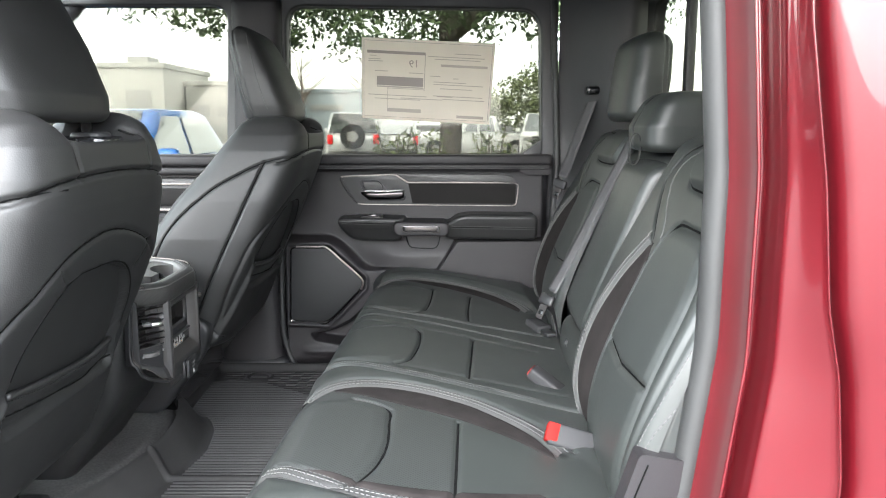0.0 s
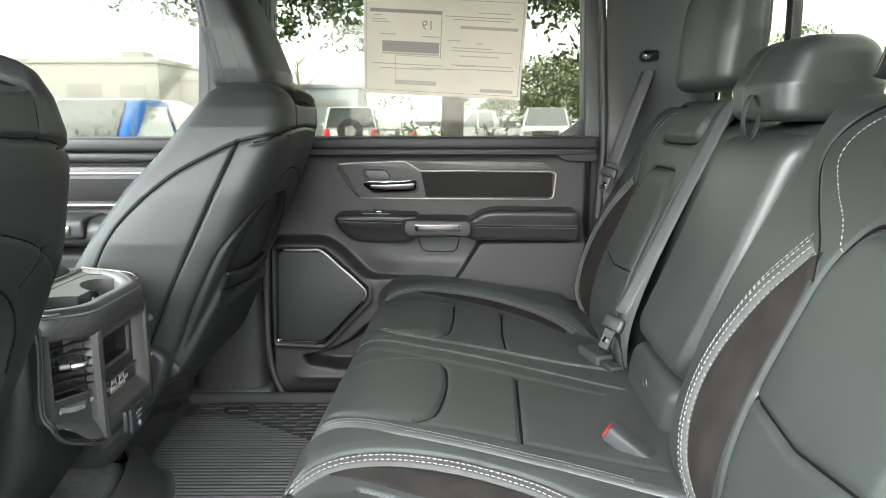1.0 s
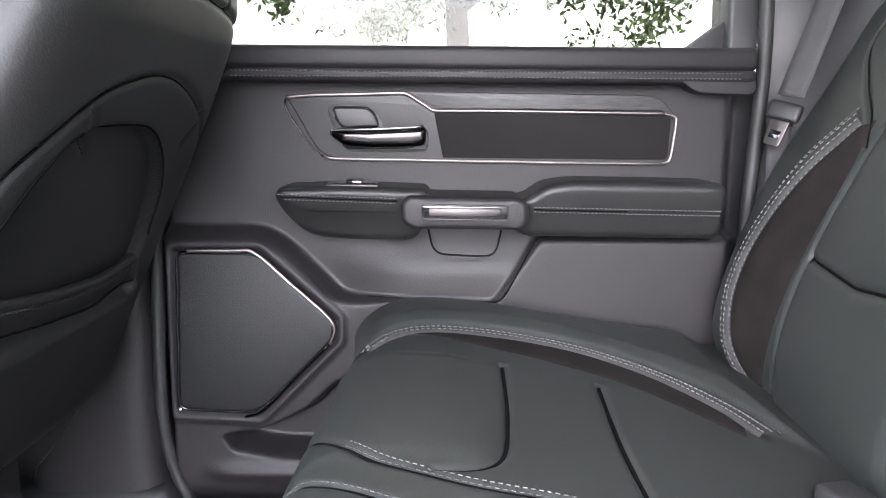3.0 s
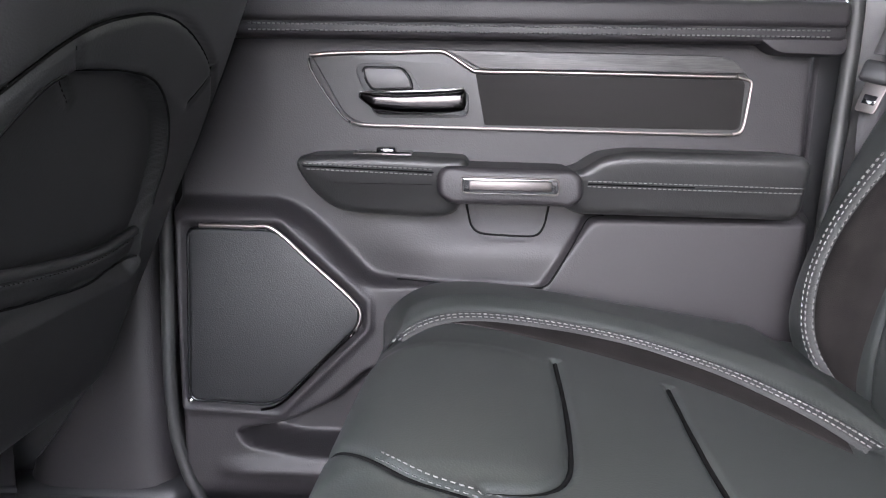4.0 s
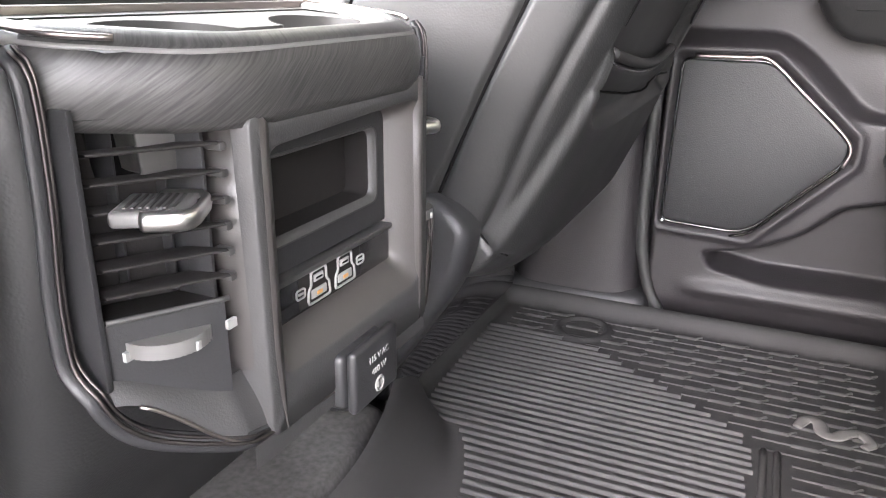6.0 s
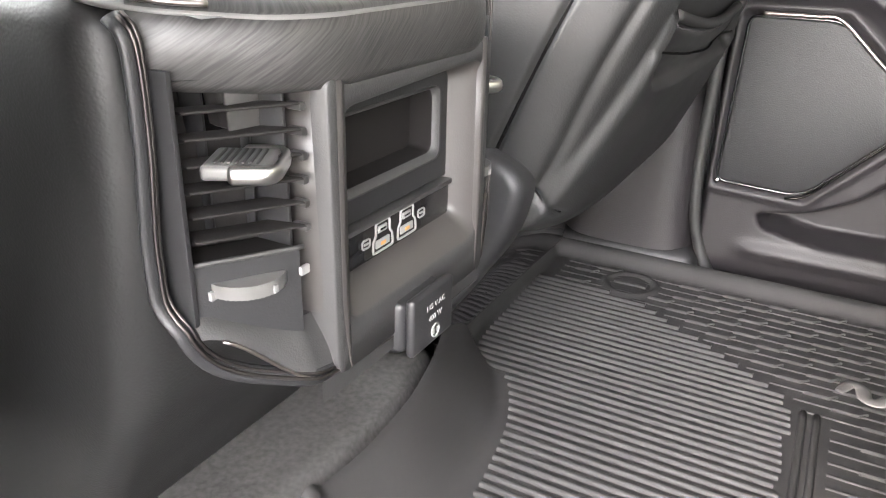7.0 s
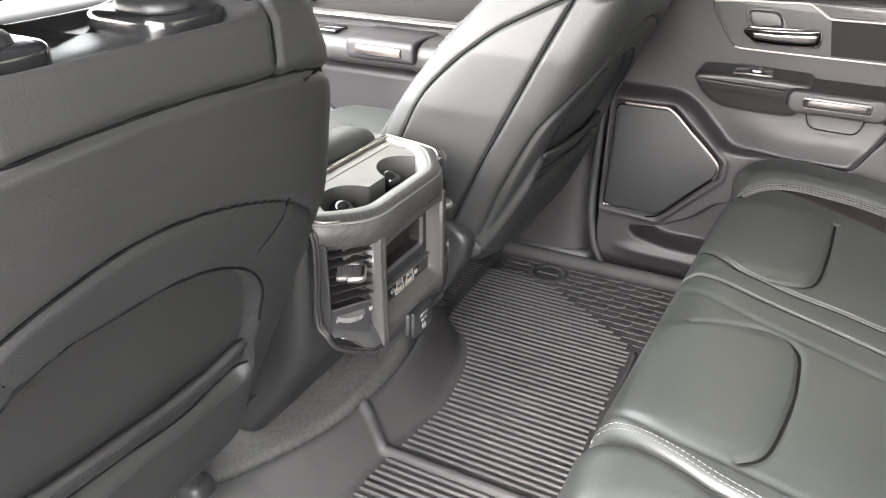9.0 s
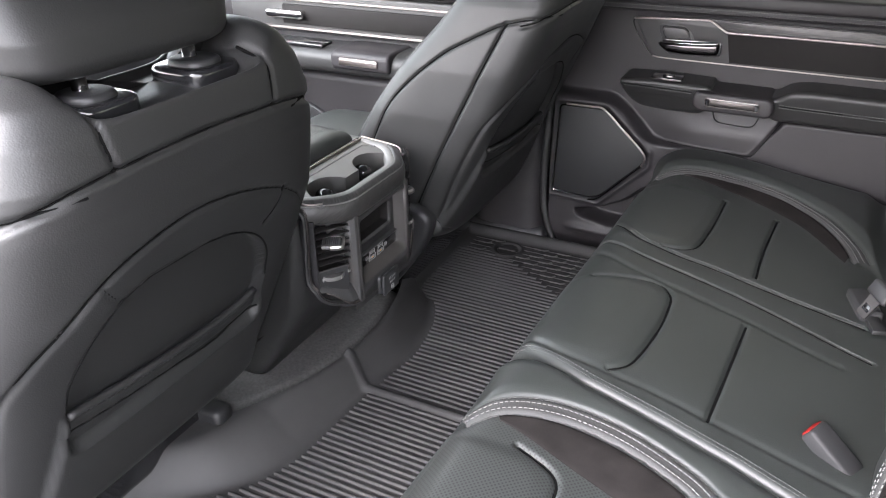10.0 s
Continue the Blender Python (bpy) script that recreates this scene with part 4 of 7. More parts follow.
def edge_round(g, n, r0, r1):
    """Round the two sides of such a skin."""
    y = g[..., 1]
    for d, r in ((y - y[:, :1], r0), (y[:, -1:] - y, r1)):
        if r > 0:
            k = np.clip(r - d, 0, r)
            g -= n * (r - np.sqrt(np.maximum(r * r - k * k, 0)))[..., None]


SEAT = [(-0.14, 0.70), (-0.200, 0.76), (-0.243, 0.86), (-0.263, 0.925), (-0.255, 0.972), (-0.215, 1.003), (-0.15, 1.010), (-0.05, 0.999), (0.10, 0.975), (0.25, 0.955), (0.40, 0.945)]
BACK = [(0.30, 0.90), (0.280, 0.96), (0.286, 1.04), (0.318, 1.14), (0.365, 1.25), (0.410, 1.35), (0.445, 1.42), (0.470, 1.458), (0.505, 1.475), (0.57, 1.472), (0.61, 1.44), (0.62, 1.30), (0.62, 0.95)]

bench = thing("rear_bench", "black leather rear bench with pale stitching and grey piping", "seat")


def up_n(g):
    n = normals(g)
    return np.where((n[len(n) // 2, n.shape[1] // 2, 2] < 0), -n, n)


NC, FC = 1.160, 2.135      # middle of the near and the far backrest


def off(line, d):
    p = np.asarray(line, float)
    t = np.gradient(p, axis=0)
    t /= np.linalg.norm(t, axis=1, keepdims=True)
    return p + np.stack([-t[:, 1], t[:, 0]], 1) * d


def gap_y(x):
    """The gap between the near cushion and the wide one."""
    return lerp(x, [-0.30, -0.25, -0.12, 0.0, 0.10, 0.17, 0.30], [1.520, 1.514, 1.466, 1.445, 1.425, 1.405, 1.36])


U = ("z", 1)
near_pad = rounded([(-0.25, 0.965), (-0.135, 0.968), (-0.103, 1.026), (-0.089, 1.107), (-0.093, 1.25), (-0.13, 1.285), (-0.25, 1.29)], 0.03)
near_pipe = smooth([(-0.255, 1.325), (-0.215, 1.356), (-0.16, 1.375), (-0.10, 1.383), (-0.035, 1.379), (0.03, 1.362), (0.075, 1.340), (0.14, 1.284), (0.178, 1.234), (0.205, 1.172)], 0.006)
near_pipe2 = smooth([(-0.262, 1.03), (-0.20, 0.985), (-0.10, 0.950), (0.0, 0.945), (0.10, 0.965), (0.18, 1.0)], 0.006)
ng = along(SEAT, 0.885, lambda x: gap_y(x) - 0.004, 240, 0.0032)
nn = up_n(ng)
edge_round(ng, nn, 0.035, 0.030)
nn = up_n(ng)
puff(ng, nn, "xy", np.vstack([near_pipe, [(0.30, 1.05), (0.30, 1.50), (-0.30, 1.50)]]), 0.045, 0.006, U)
puff(ng, nn, "xy", np.vstack([near_pipe2, [(0.30, 1.0), (0.30, 0.85), (-0.30, 0.85)]]), 0.05, 0.014, U)
puff(ng, nn, "xy", near_pad, 0.030, 0.004, U)
groove(ng, nn, "xy", smooth([(-0.19, 0.958), (-0.137, 0.965), (-0.104, 1.026), (-0.089, 1.107), (-0.091, 1.20), (-0.098, 1.262), (-0.16, 1.290)], 0.01), 0.0042, 0.0065, U)
groove(ng, nn, "xy", smooth([(0.016, 0.965), (0.021, 1.08), (0.027, 1.245)], 0.02), 0.0042, 0.006, U)
for p_ in (near_pipe, near_pipe2):
    groove(ng, nn, "xy", p_, 0.018, 0.004, U)
    for d_ in (0.019, -0.019):
        groove(ng, nn, "xy", off(p_, d_), 0.003, 0.004, U)
near_me = skin_mesh(ng)
near_me.materials.append(M["leather"])
near_me.materials.append(M["perforated"])
fc_ = np.array([f.center[:] for f in near_me.polygons])
hole_ = inside(fc_[:, :2], np.array([(-0.258, 0.985), (-0.20, 0.968), (0.020, 0.968), (0.026, 1.245), (-0.09, 1.300), (-0.20, 1.330), (-0.258, 1.320)])) & (fc_[:, 2] > 0.945)
near_me.polygons.foreach_set("material_index", hole_.astype(np.int32))
cush_near = part("seat_cushion", near_me, "leather", bench)

far_pad = rounded([(-0.25, 1.945), (-0.075, 1.950), (-0.048, 1.985), (-0.038, 2.06), (-0.031, 2.22), (-0.07, 2.25), (-0.25, 2.27)], 0.03)
mid_pad = rounded([(-0.26, 1.515), (-0.108, 1.506), (-0.070, 1.552), (-0.054, 1.66), (-0.058, 1.775), (-0.09, 1.797), (-0.26, 1.780)], 0.03)
far_pipe = smooth([(-0.205, 2.305), (-0.175, 2.333), (-0.13, 2.353), (-0.035, 2.364), (0.04, 2.362), (0.10, 2.346), (0.165, 2.300), (0.205, 2.250), (0.235, 2.192), (0.253, 2.13)], 0.006)
seam_a = smooth([(-0.243, 2.065), (-0.21, 2.010), (-0.165, 1.957), (-0.09, 1.924), (0.0, 1.914), (0.115, 1.899), (0.231, 1.884), (0.26, 1.879)], 0.008)
crease_l = smooth([(-0.262, 1.560), (-0.225, 1.535), (-0.17, 1.512), (-0.10, 1.503), (-0.02, 1.496), (0.08, 1.482), (0.17, 1.466), (0.25, 1.450)], 0.008)
crease_r = smooth([(-0.245, 1.905), (-0.21, 1.872), (-0.14, 1.824), (-0.05, 1.799), (0.06, 1.779), (0.12, 1.764), (0.22, 1.735)], 0.008)
seam_b = smooth([(-0.247, 1.950), (-0.225, 1.945), (-0.19, 1.915), (-0.12, 1.876), (-0.02, 1.856), (0.045, 1.845), (0.14, 1.820), (0.27, 1.775)], 0.008)
wg = along(SEAT, gap_y, 2.497, 400, 0.0032)
wn_ = up_n(wg)
edge_round(wg, wn_, 0.020, 0.035)
wn_ = up_n(wg)
puff(wg, wn_, "xy", np.vstack([far_pipe, [(0.30, 2.05), (0.30, 2.55), (-0.30, 2.55)]]), 0.05, 0.016, U)
for pd in (far_pad, mid_pad):
    puff(wg, wn_, "xy", pd, 0.030, 0.0035, U)
groove(wg, wn_, "xy", smooth([(-0.11, 1.943), (-0.073, 1.952), (-0.049, 1.985), (-0.039, 2.06), (-0.034, 2.14), (-0.031, 2.23)], 0.01), 0.0042, 0.0065, U)
groove(wg, wn_, "xy", smooth([(-0.20, 1.775), (-0.09, 1.797), (-0.060, 1.775), (-0.054, 1.73), (-0.056, 1.65), (-0.070, 1.556), (-0.086, 1.524), (-0.100, 1.512)], 0.01), 0.0042, 0.0065, U)
groove(wg, wn_, "xy", smooth([(0.082, 2.21), (0.074, 2.10), (0.070, 2.03), (0.069, 1.935)], 0.02), 0.0042, 0.006, U)
groove(wg, wn_, "xy", smooth([(0.073, 1.76), (0.064, 1.626), (0.054, 1.485)], 0.02), 0.0042, 0.006, U)
groove(wg, wn_, "xy", seam_a, 0.0045, 0.005, U)
groove(wg, wn_, "xy", seam_b, 0.0040, 0.005, U)
groove(wg, wn_, "xy", far_pipe, 0.016, 0.004, U)
for d_ in (0.017, -0.017):
    groove(wg, wn_, "xy", off(far_pipe, d_), 0.003, 0.004, U)
for p_ in (crease_l, crease_r):
    groove(wg, wn_, "xy", p_, 0.006, 0.0028, U)
cush_wide = part("seat_cushion", skin_mesh(wg), "leather", bench)

sc = Cover([cush_near, cush_wide])
top = dict(plane="xy", frm=1.4, way=-1)


def between(cover, a, b, plane, frm, way, rise, rows=14):
    """A patch of cover stretched between two lines on the skin."""
    a, b = np.asarray(a, float), np.asarray(b, float)
    n = 60
    a = np.stack([np.interp(np.linspace(0, 1, n), np.linspace(0, 1, len(a)), a[:, k]) for k in (0, 1)], 1)
    b = np.stack([np.interp(np.linspace(0, 1, n), np.linspace(0, 1, len(b)), b[:, k]) for k in (0, 1)], 1)
    grid = []
    for p, q in zip(a, b):
        row = []
        for t in np.linspace(0, 1, rows):
            h, nrm = cover.drop(p + (q - p) * t, plane, frm, way)
            if h is None:
                break
            row.append(h + nrm * rise * min(1, 8 * t, 8 * (1 - t)) - nrm * 0.0004)
        if len(row) == rows:
            grid.append(row)
    return skin_mesh(np.array(grid))


SEAMS = [smooth([(-0.19, 0.958), (-0.137, 0.965), (-0.104, 1.026), (-0.089, 1.107), (-0.091, 1.20), (-0.098, 1.262), (-0.16, 1.290)], 0.01),
         smooth([(0.016, 0.965), (0.021, 1.08), (0.027, 1.245)], 0.02), seam_a, seam_b,
         smooth([(-0.11, 1.943), (-0.073, 1.952), (-0.049, 1.985), (-0.039, 2.06), (-0.034, 2.14), (-0.031, 2.23)], 0.01),
         smooth([(-0.13, 1.789), (-0.09, 1.797), (-0.060, 1.775), (-0.054, 1.73), (-0.056, 1.65), (-0.070, 1.556), (-0.086, 1.524), (-0.100, 1.512)], 0.01),
         smooth([(0.082, 2.21), (0.074, 2.10), (0.070, 2.03), (0.069, 1.935)], 0.02), smooth([(0.073, 1.76), (0.064, 1.626), (0.054, 1.485)], 0.02)]
for line in SEAMS:
    part("seam", sc.seam(line, r=0.0025, **top), "seam", bench)
for line, w_ in ((near_pipe, 0.036), (near_pipe2, 0.032), (far_pipe, 0.031)):
    part("piping_band", sc.band(line, width=w_, rise=0.0045, rows=9, **top), "piping", bench, "grey leather piping band")
part("suede_panel", between(sc, off(near_pipe, -0.019)[8:-3], smooth([(-0.20, 1.325), (-0.09, 1.285), (0.03, 1.250), (0.12, 1.20), (0.185, 1.14)], 0.01), rise=0.0014, **top), "suede", bench, "dark brown suede panel")
part("suede_panel", between(sc, off(near_pipe2, 0.017)[8:-3], smooth([(-0.18, 1.0), (-0.10, 0.985), (0.0, 0.99), (0.14, 1.02)], 0.01), rise=0.0014, **top), "suede", bench, "dark brown suede panel")
part("suede_panel", between(sc, off(far_pipe, -0.017)[8:-4], smooth([(-0.135, 2.322), (-0.05, 2.292), (0.046, 2.262), (0.133, 2.215), (0.22, 2.110)], 0.01), rise=0.0014, **top), "suede", bench, "dark brown suede panel")
sc2 = Cover([cush_near, cush_wide] + [o for o in bench.children if o.name.startswith("piping")])
lines = []
for line, w_ in ((near_pipe, 0.036), (near_pipe2, 0.032), (far_pipe, 0.031)):
    lines += [off(line, w_ * k) for k in (-0.54, -0.20, 0.16, 0.50)]
tagged(part("stitching", sc2.stitches(lines, length=0.0046, gap=0.0030, r=0.0008, rise=0.0004, **top), "stitch", bench), kind="stuff")
lines = [off(seam_a[12:], 0.004), off(seam_a[12:], 0.0085), off(seam_b, 0.005)]
lines += [[(x, gap_y(x) + d_) for x in np.linspace(-0.258, 0.20, 30)] for d_ in (0.010, 0.016)]
tagged(part("stitching", sc2.stitches(lines, length=0.0036, gap=0.0030, r=0.0005, rise=0.0003, **top), "stitch_dim", bench), kind="stuff")
front = dict(plane="yz", frm=-0.6, way=1)
tagged(part("stitching", sc2.stitches([[(1.528, 0.86), (1.526, 0.96)], [(1.948, 0.86), (1.948, 0.96)]], **front), "stitch", bench), kind="stuff")
part("seat_box", rbox(-0.12, 0.60, 0.90, 2.50, 0.652, 0.90, 0.01), "carpet", bench)


def back_n(g):
    n = normals(g)
    return np.where((n[len(n) // 3, n.shape[1] // 2, 0] > 0), -n, n)


PIPE = [(0.176, 1.300), (0.198, 1.275), (0.228, 1.235), (0.266, 1.155), (0.279, 1.095), (0.270, 1.03), (0.235, 0.965), (0.19, 0.93)]
LINE = [(-0.196, 1.345), (-0.195, 1.26), (-0.191, 1.15), (-0.181, 1.05), (-0.164, 0.94)]
SHOULDER = [(0.132, 1.262), (0.158, 1.300), (0.205, 1.340), (0.258, 1.390), (0.248, 1.432), (0.17, 1.468), (0.05, 1.474)]
SHOULDER_IN = [(0.105, 1.300), (0.130, 1.330), (0.175, 1.360), (0.218, 1.398), (0.205, 1.430), (0.15, 1.452), (0.05, 1.458)]


def at_c(line, c):
    return smooth([(c + a, b) for a, b in line], 0.006)


def back_place(y0, y1, c, near=False):
    """One outer backrest with insert, bolsters, shoulder seams and the raised tab under the headrest."""
    g = along(BACK, y0, y1, int((y1 - y0) / 0.0030), 0.0035)
    n = back_n(g)
    edge_round(g, n, 0.030 if near else 0.018, 0.040)
    z = g[..., 2]
    n = back_n(g)
    dy = g[..., 1] - c
    b = np.where(dy > 0, 0.010 if near else 0.017, 0.006) * sstep((np.abs(dy) - 0.13) / 0.12) * sstep((1.40 - z) / 0.2) * sstep((z - 0.90) / 0.10)
    g += n * b[..., None]
    n = back_n(g)
    F = ("x", -1)
    ins = rounded([(c - 0.140, 0.92), (c - 0.156, 1.08), (c - 0.156, 1.25), (c - 0.12, 1.338), (c + 0.07, 1.338), (c + 0.118, 1.28), (c + 0.130, 1.10), (c + 0.12, 0.92)], 0.03)
    puff(g, n, "yz", ins, 0.025, 0.006, F)
    groove(g, n, "yz", np.vstack([ins, ins[:1]]), 0.0045, 0.006, F)
    groove(g, n, "yz", [(c - 0.140, 1.130), (c, 1.118), (c + 0.125, 1.130)], 0.005, 0.007, F)
    tab = rounded([(c - 0.150, 1.393), (c - 0.172, 1.425), (c - 0.176, 1.520), (c + 0.135, 1.520), (c + 0.128, 1.425), (c + 0.102, 1.393)], [0.025, 0.03, 0.02, 0.02, 0.03, 0.025])
    brim = smooth([(c - 0.174, 1.432), (c - 0.164, 1.405), (c - 0.135, 1.394), (c, 1.391), (c + 0.088, 1.394), (c + 0.116, 1.405), (c + 0.128, 1.432)], 0.006)
    puff(g, n, "yz", tab, 0.016, 0.012, F)
    groove(g, n, "yz", brim, 0.004, 0.004, F)
    groove(g, n, "yz", at_c(SHOULDER, c), 0.0035, 0.0045, F)
    groove(g, n, "yz", at_c(LINE, c), 0.004, 0.005, F)
    ob = part("backrest", skin_mesh(g), "leather", bench)
    bc = Cover([ob])
    fr = dict(plane="yz", frm=0.0, way=1)
    pipe = at_c([(a - 0.010 * near, b) for a, b in PIPE], c)
    for line in (np.vstack([ins, ins[:1]]), [(c - 0.138, 1.130), (c, 1.118), (c + 0.122, 1.130)], at_c(SHOULDER, c), brim):
        part("seam", bc.seam(line, r=0.0023, **fr), "seam", bench)
    bo = part("piping_band", bc.band(pipe, width=0.030, rise=0.0045, rows=9, **fr), "piping", bench, "grey leather piping band")
    part("suede_panel", between(bc, off(pipe, -0.016)[1:-2], at_c([(0.136, 1.295), (0.133, 1.22), (0.140, 1.10), (0.142, 1.02), (0.15, 0.945)], c), rise=0.0014, **fr), "suede", bench, "dark brown suede panel")
    b2 = Cover([ob, bo])
    ls = [off(pipe, 0.030 * k) for k in (-0.54, -0.18, 0.16, 0.50)] + [at_c([(a - 0.009, b) for a, b in LINE], c), at_c(SHOULDER, c), at_c(SHOULDER_IN, c)]
    if near:
        ls += [at_c([(a - 0.018, b) for a, b in LINE], c)]
    tagged(part("stitching", b2.stitches(ls, length=0.0048, gap=0.0032, r=0.00085, rise=0.0004, **fr), "stitch", bench), kind="stuff")
    return ob


back_place(0.958, 1.505, NC, True)
part("side_panel", prism([(x + 0.026 + SKEW * (0.96 - 1.6), z) for x, z in BACK], 0.99, 0.960, "xz", 0.012, 3), "leather", bench)
back_place(1.908, 2.478, FC)

# centre backrest: a flat upper pad and the folded armrest under it, both let into a sunk panel
CENTRE = [(0.33, 0.90), (0.312, 0.98), (0.322, 1.08), (0.358, 1.20), (0.402, 1.32), (0.430, 1.395), (0.450, 1.425), (0.49, 1.437), (0.52, 1.44), (0.60, 1.44), (0.62, 1.3), (0.62, 0.95)]
cg = along([(x + 0.014, z) for x, z in CENTRE], 1.40, 2.03, 140)
part("backrest", skin_mesh(cg), "leather", bench)


def slab(profile, zs, ys0, ys1, r):
    """A flat cushion with rounded sides whose two side lines run with height."""
    g = along(profile, 0.0, 1.0, 110, 0.004)
    k, z = g[..., 1].copy(), g[..., 2]
    a, b = lerp(z, zs, ys0), lerp(z, zs, ys1)
    g[..., 1] = a + (b - a) * k
    g[..., 0] += SKEW * (g[..., 1] - k)
    n = back_n(g)
    edge_round(g, n, r, r)
    # a slight crown towards the middle
    g += back_n(g) * (0.004 * np.sin(math.pi * np.clip(k, 0, 1)) ** 0.8)[..., None]
    deep = np.array([0.06, 0.0, 0.0])
    return np.concatenate([g[:, :1] + deep, g, g[:, -1:] + deep], 1)


upper = slab([(0.375, 1.040), (0.335, 1.036), (0.309, 1.046), (0.300, 1.068), (0.306, 1.10), (0.340, 1.20), (0.384, 1.32), (0.406, 1.380), (0.420, 1.404), (0.443, 1.416), (0.480, 1.420)],
             [1.030, 1.095, 1.18, 1.25, 1.42], [1.572, 1.540, 1.517, 1.505, 1.490], [1.850, 1.828, 1.803, 1.790, 1.772], 0.020)
part("backrest", skin_mesh(upper), "leather", bench)
lower = slab([(0.370, 1.026), (0.325, 1.027), (0.302, 1.016), (0.292, 0.992), (0.288, 0.95), (0.290, 0.90)], [0.90, 1.03], [1.600, 1.565], [1.868, 1.858], 0.022)
arm = part("armrest", skin_mesh(lower), "leather", bench, "black leather armrest folded into the backrest")
ac = Cover([arm])
for y_, z_ in ((1.704, 0.990), (1.645, 0.935)):
    hit_, nrm_ = ac.drop((y_, z_), "yz", 0.0, 1)
    part("armrest_button", tube([(hit_[0] - 0.0005, y_ + 0.008 * math.cos(a), z_ + 0.010 * math.sin(a)) for a in np.linspace(0, 2 * math.pi, 20, endpoint=False)], 0.0020, 8, closed=True, up=(1, 0, 0)), "trim", arm)
loop = [(0.414 + 0.013 * math.sin(a) * (1 if a < math.pi else 0.8), 1.632 + 0.006 * math.cos(a), 1.446 - 0.034 * math.cos(a)) for a in np.linspace(0.15, 2 * math.pi - 0.15, 30)]
part("pull_strap", webbing(loop, 0.017, (0, 1, 0)), "trim", bench, "black webbing pull strap")


def rear_rest(y, z0, z1, hw, deep, nm_label, x=0.505):
    t = thing("rear_headrest", nm_label, "headrest", "rear headrests")
    g = blob([z0, (z0 + z1) / 2, z1], [x - deep / 2 - 0.015, x - deep / 2 - 0.004, x - deep / 2 + 0.014], [x + deep / 2, x + deep / 2 + 0.01, x + deep / 2 + 0.014], [hw * 0.93, hw, hw * 0.94], 0.045, 0.03, yc=y, e=3.4, nz=70, nt=140)
    n = normals(g, True)
    if n[35, 0, 0] < 0:
        n = -n
    groove(g, n, "xz", [(x + 0.035, z0), (x + 0.03, (z0 + z1) / 2), (x + 0.035, z1 + 0.02)], 0.004, 0.004)
    ob = part("cushion", skin_mesh(g, True, True), "leather", t)
    c2 = Cover([ob])
    ls = [[(x + 0.028, z0 + 0.03), (x + 0.024, (z0 + z1) / 2), (x + 0.028, z1 - 0.03)], [(x + 0.042, z0 + 0.03), (x + 0.037, (z0 + z1) / 2), (x + 0.042, z1 - 0.03)]]
    tagged(part("stitching", c2.stitches(ls, "xz", 0.0, 1), "stitch", t), kind="stuff")
    for s in (-1, 1):
        part("post", tube([(x + 0.02, y + s * 0.06, 1.40), (x + 0.02, y + s * 0.06, z0 + 0.02)], 0.006, 12), "chrome", t)
        part("collar", rbox(x - 0.005, x + 0.045, y + s * 0.06 - 0.018, y + s * 0.06 + 0.018, 1.462, 1.478, 0.005), "trim", t)
    return t


rear_rest(FC, 1.505, 1.740, 0.155, 0.110, "tall black leather outer headrest on chrome posts", 0.545)
rear_rest(NC, 1.50, 1.735, 0.125, 0.125, "tall black leather outer headrest on chrome posts", 0.50)
mt = thing("centre_headrest", "low wide black leather centre headrest", "headrest", "rear headrests")
g = blob([1.440, 1.495, 1.568], [0.425, 0.424, 0.462], [0.585, 0.595, 0.580], [0.104, 0.108, 0.098], 0.032, 0.02, yc=1.664, e=5.0, nz=60, nt=180)
n = normals(g, True)
if n[30, 0, 0] < 0:
    n = -n
groove(g, n, "yz", smooth([(1.690, 1.42), (1.688, 1.50), (1.680, 1.60)], 0.02), 0.004, 0.005)
part("cushion", skin_mesh(g, True, True), "leather", mt)
strap = smooth([(0.56, 1.545, 1.50), (0.575, 1.53, 1.565), (0.58, 1.515, 1.575), (0.58, 1.505, 1.55), (0.575, 1.515, 1.48)], 0.008)
part("strap", tube(strap, 1.0, 8, flat=(0.012, 0.002), up=(0, 1, 0)), "trim", mt)


# ---- belts and buckles ----
def tongue(parent, at, aim, wdir):
    """A belt tongue: plastic body with a bright slotted plate."""
    z = Vector(aim).normalized()
    x = (Vector(wdir) - z * z.dot(Vector(wdir))).normalized()
    y = z.cross(x)
    m = Matrix((x, y, z)).transposed().to_4x4()
    m.translation = at
    b = rbox(-0.024, 0.024, -0.007, 0.007, -0.012, 0.016, 0.006, 3)
    b.transform(m)
    part("tongue_body", b, "trim", parent)
    b = prism(rounded([(-0.014, 0.0), (0.014, 0.0), (0.012, 0.052), (-0.012, 0.052)], 0.004), -0.0015, 0.0015, "xz", 0.0005)
    b.transform(m)
    part("tongue_plate", b, "satin_dark", parent, "bright metal tongue plate")
    b = rbox(-0.008, 0.008, -0.0022, 0.0022, 0.030, 0.042, 0.001)
    b.transform(m)
    part("tongue_slot", b, "gloss", parent)


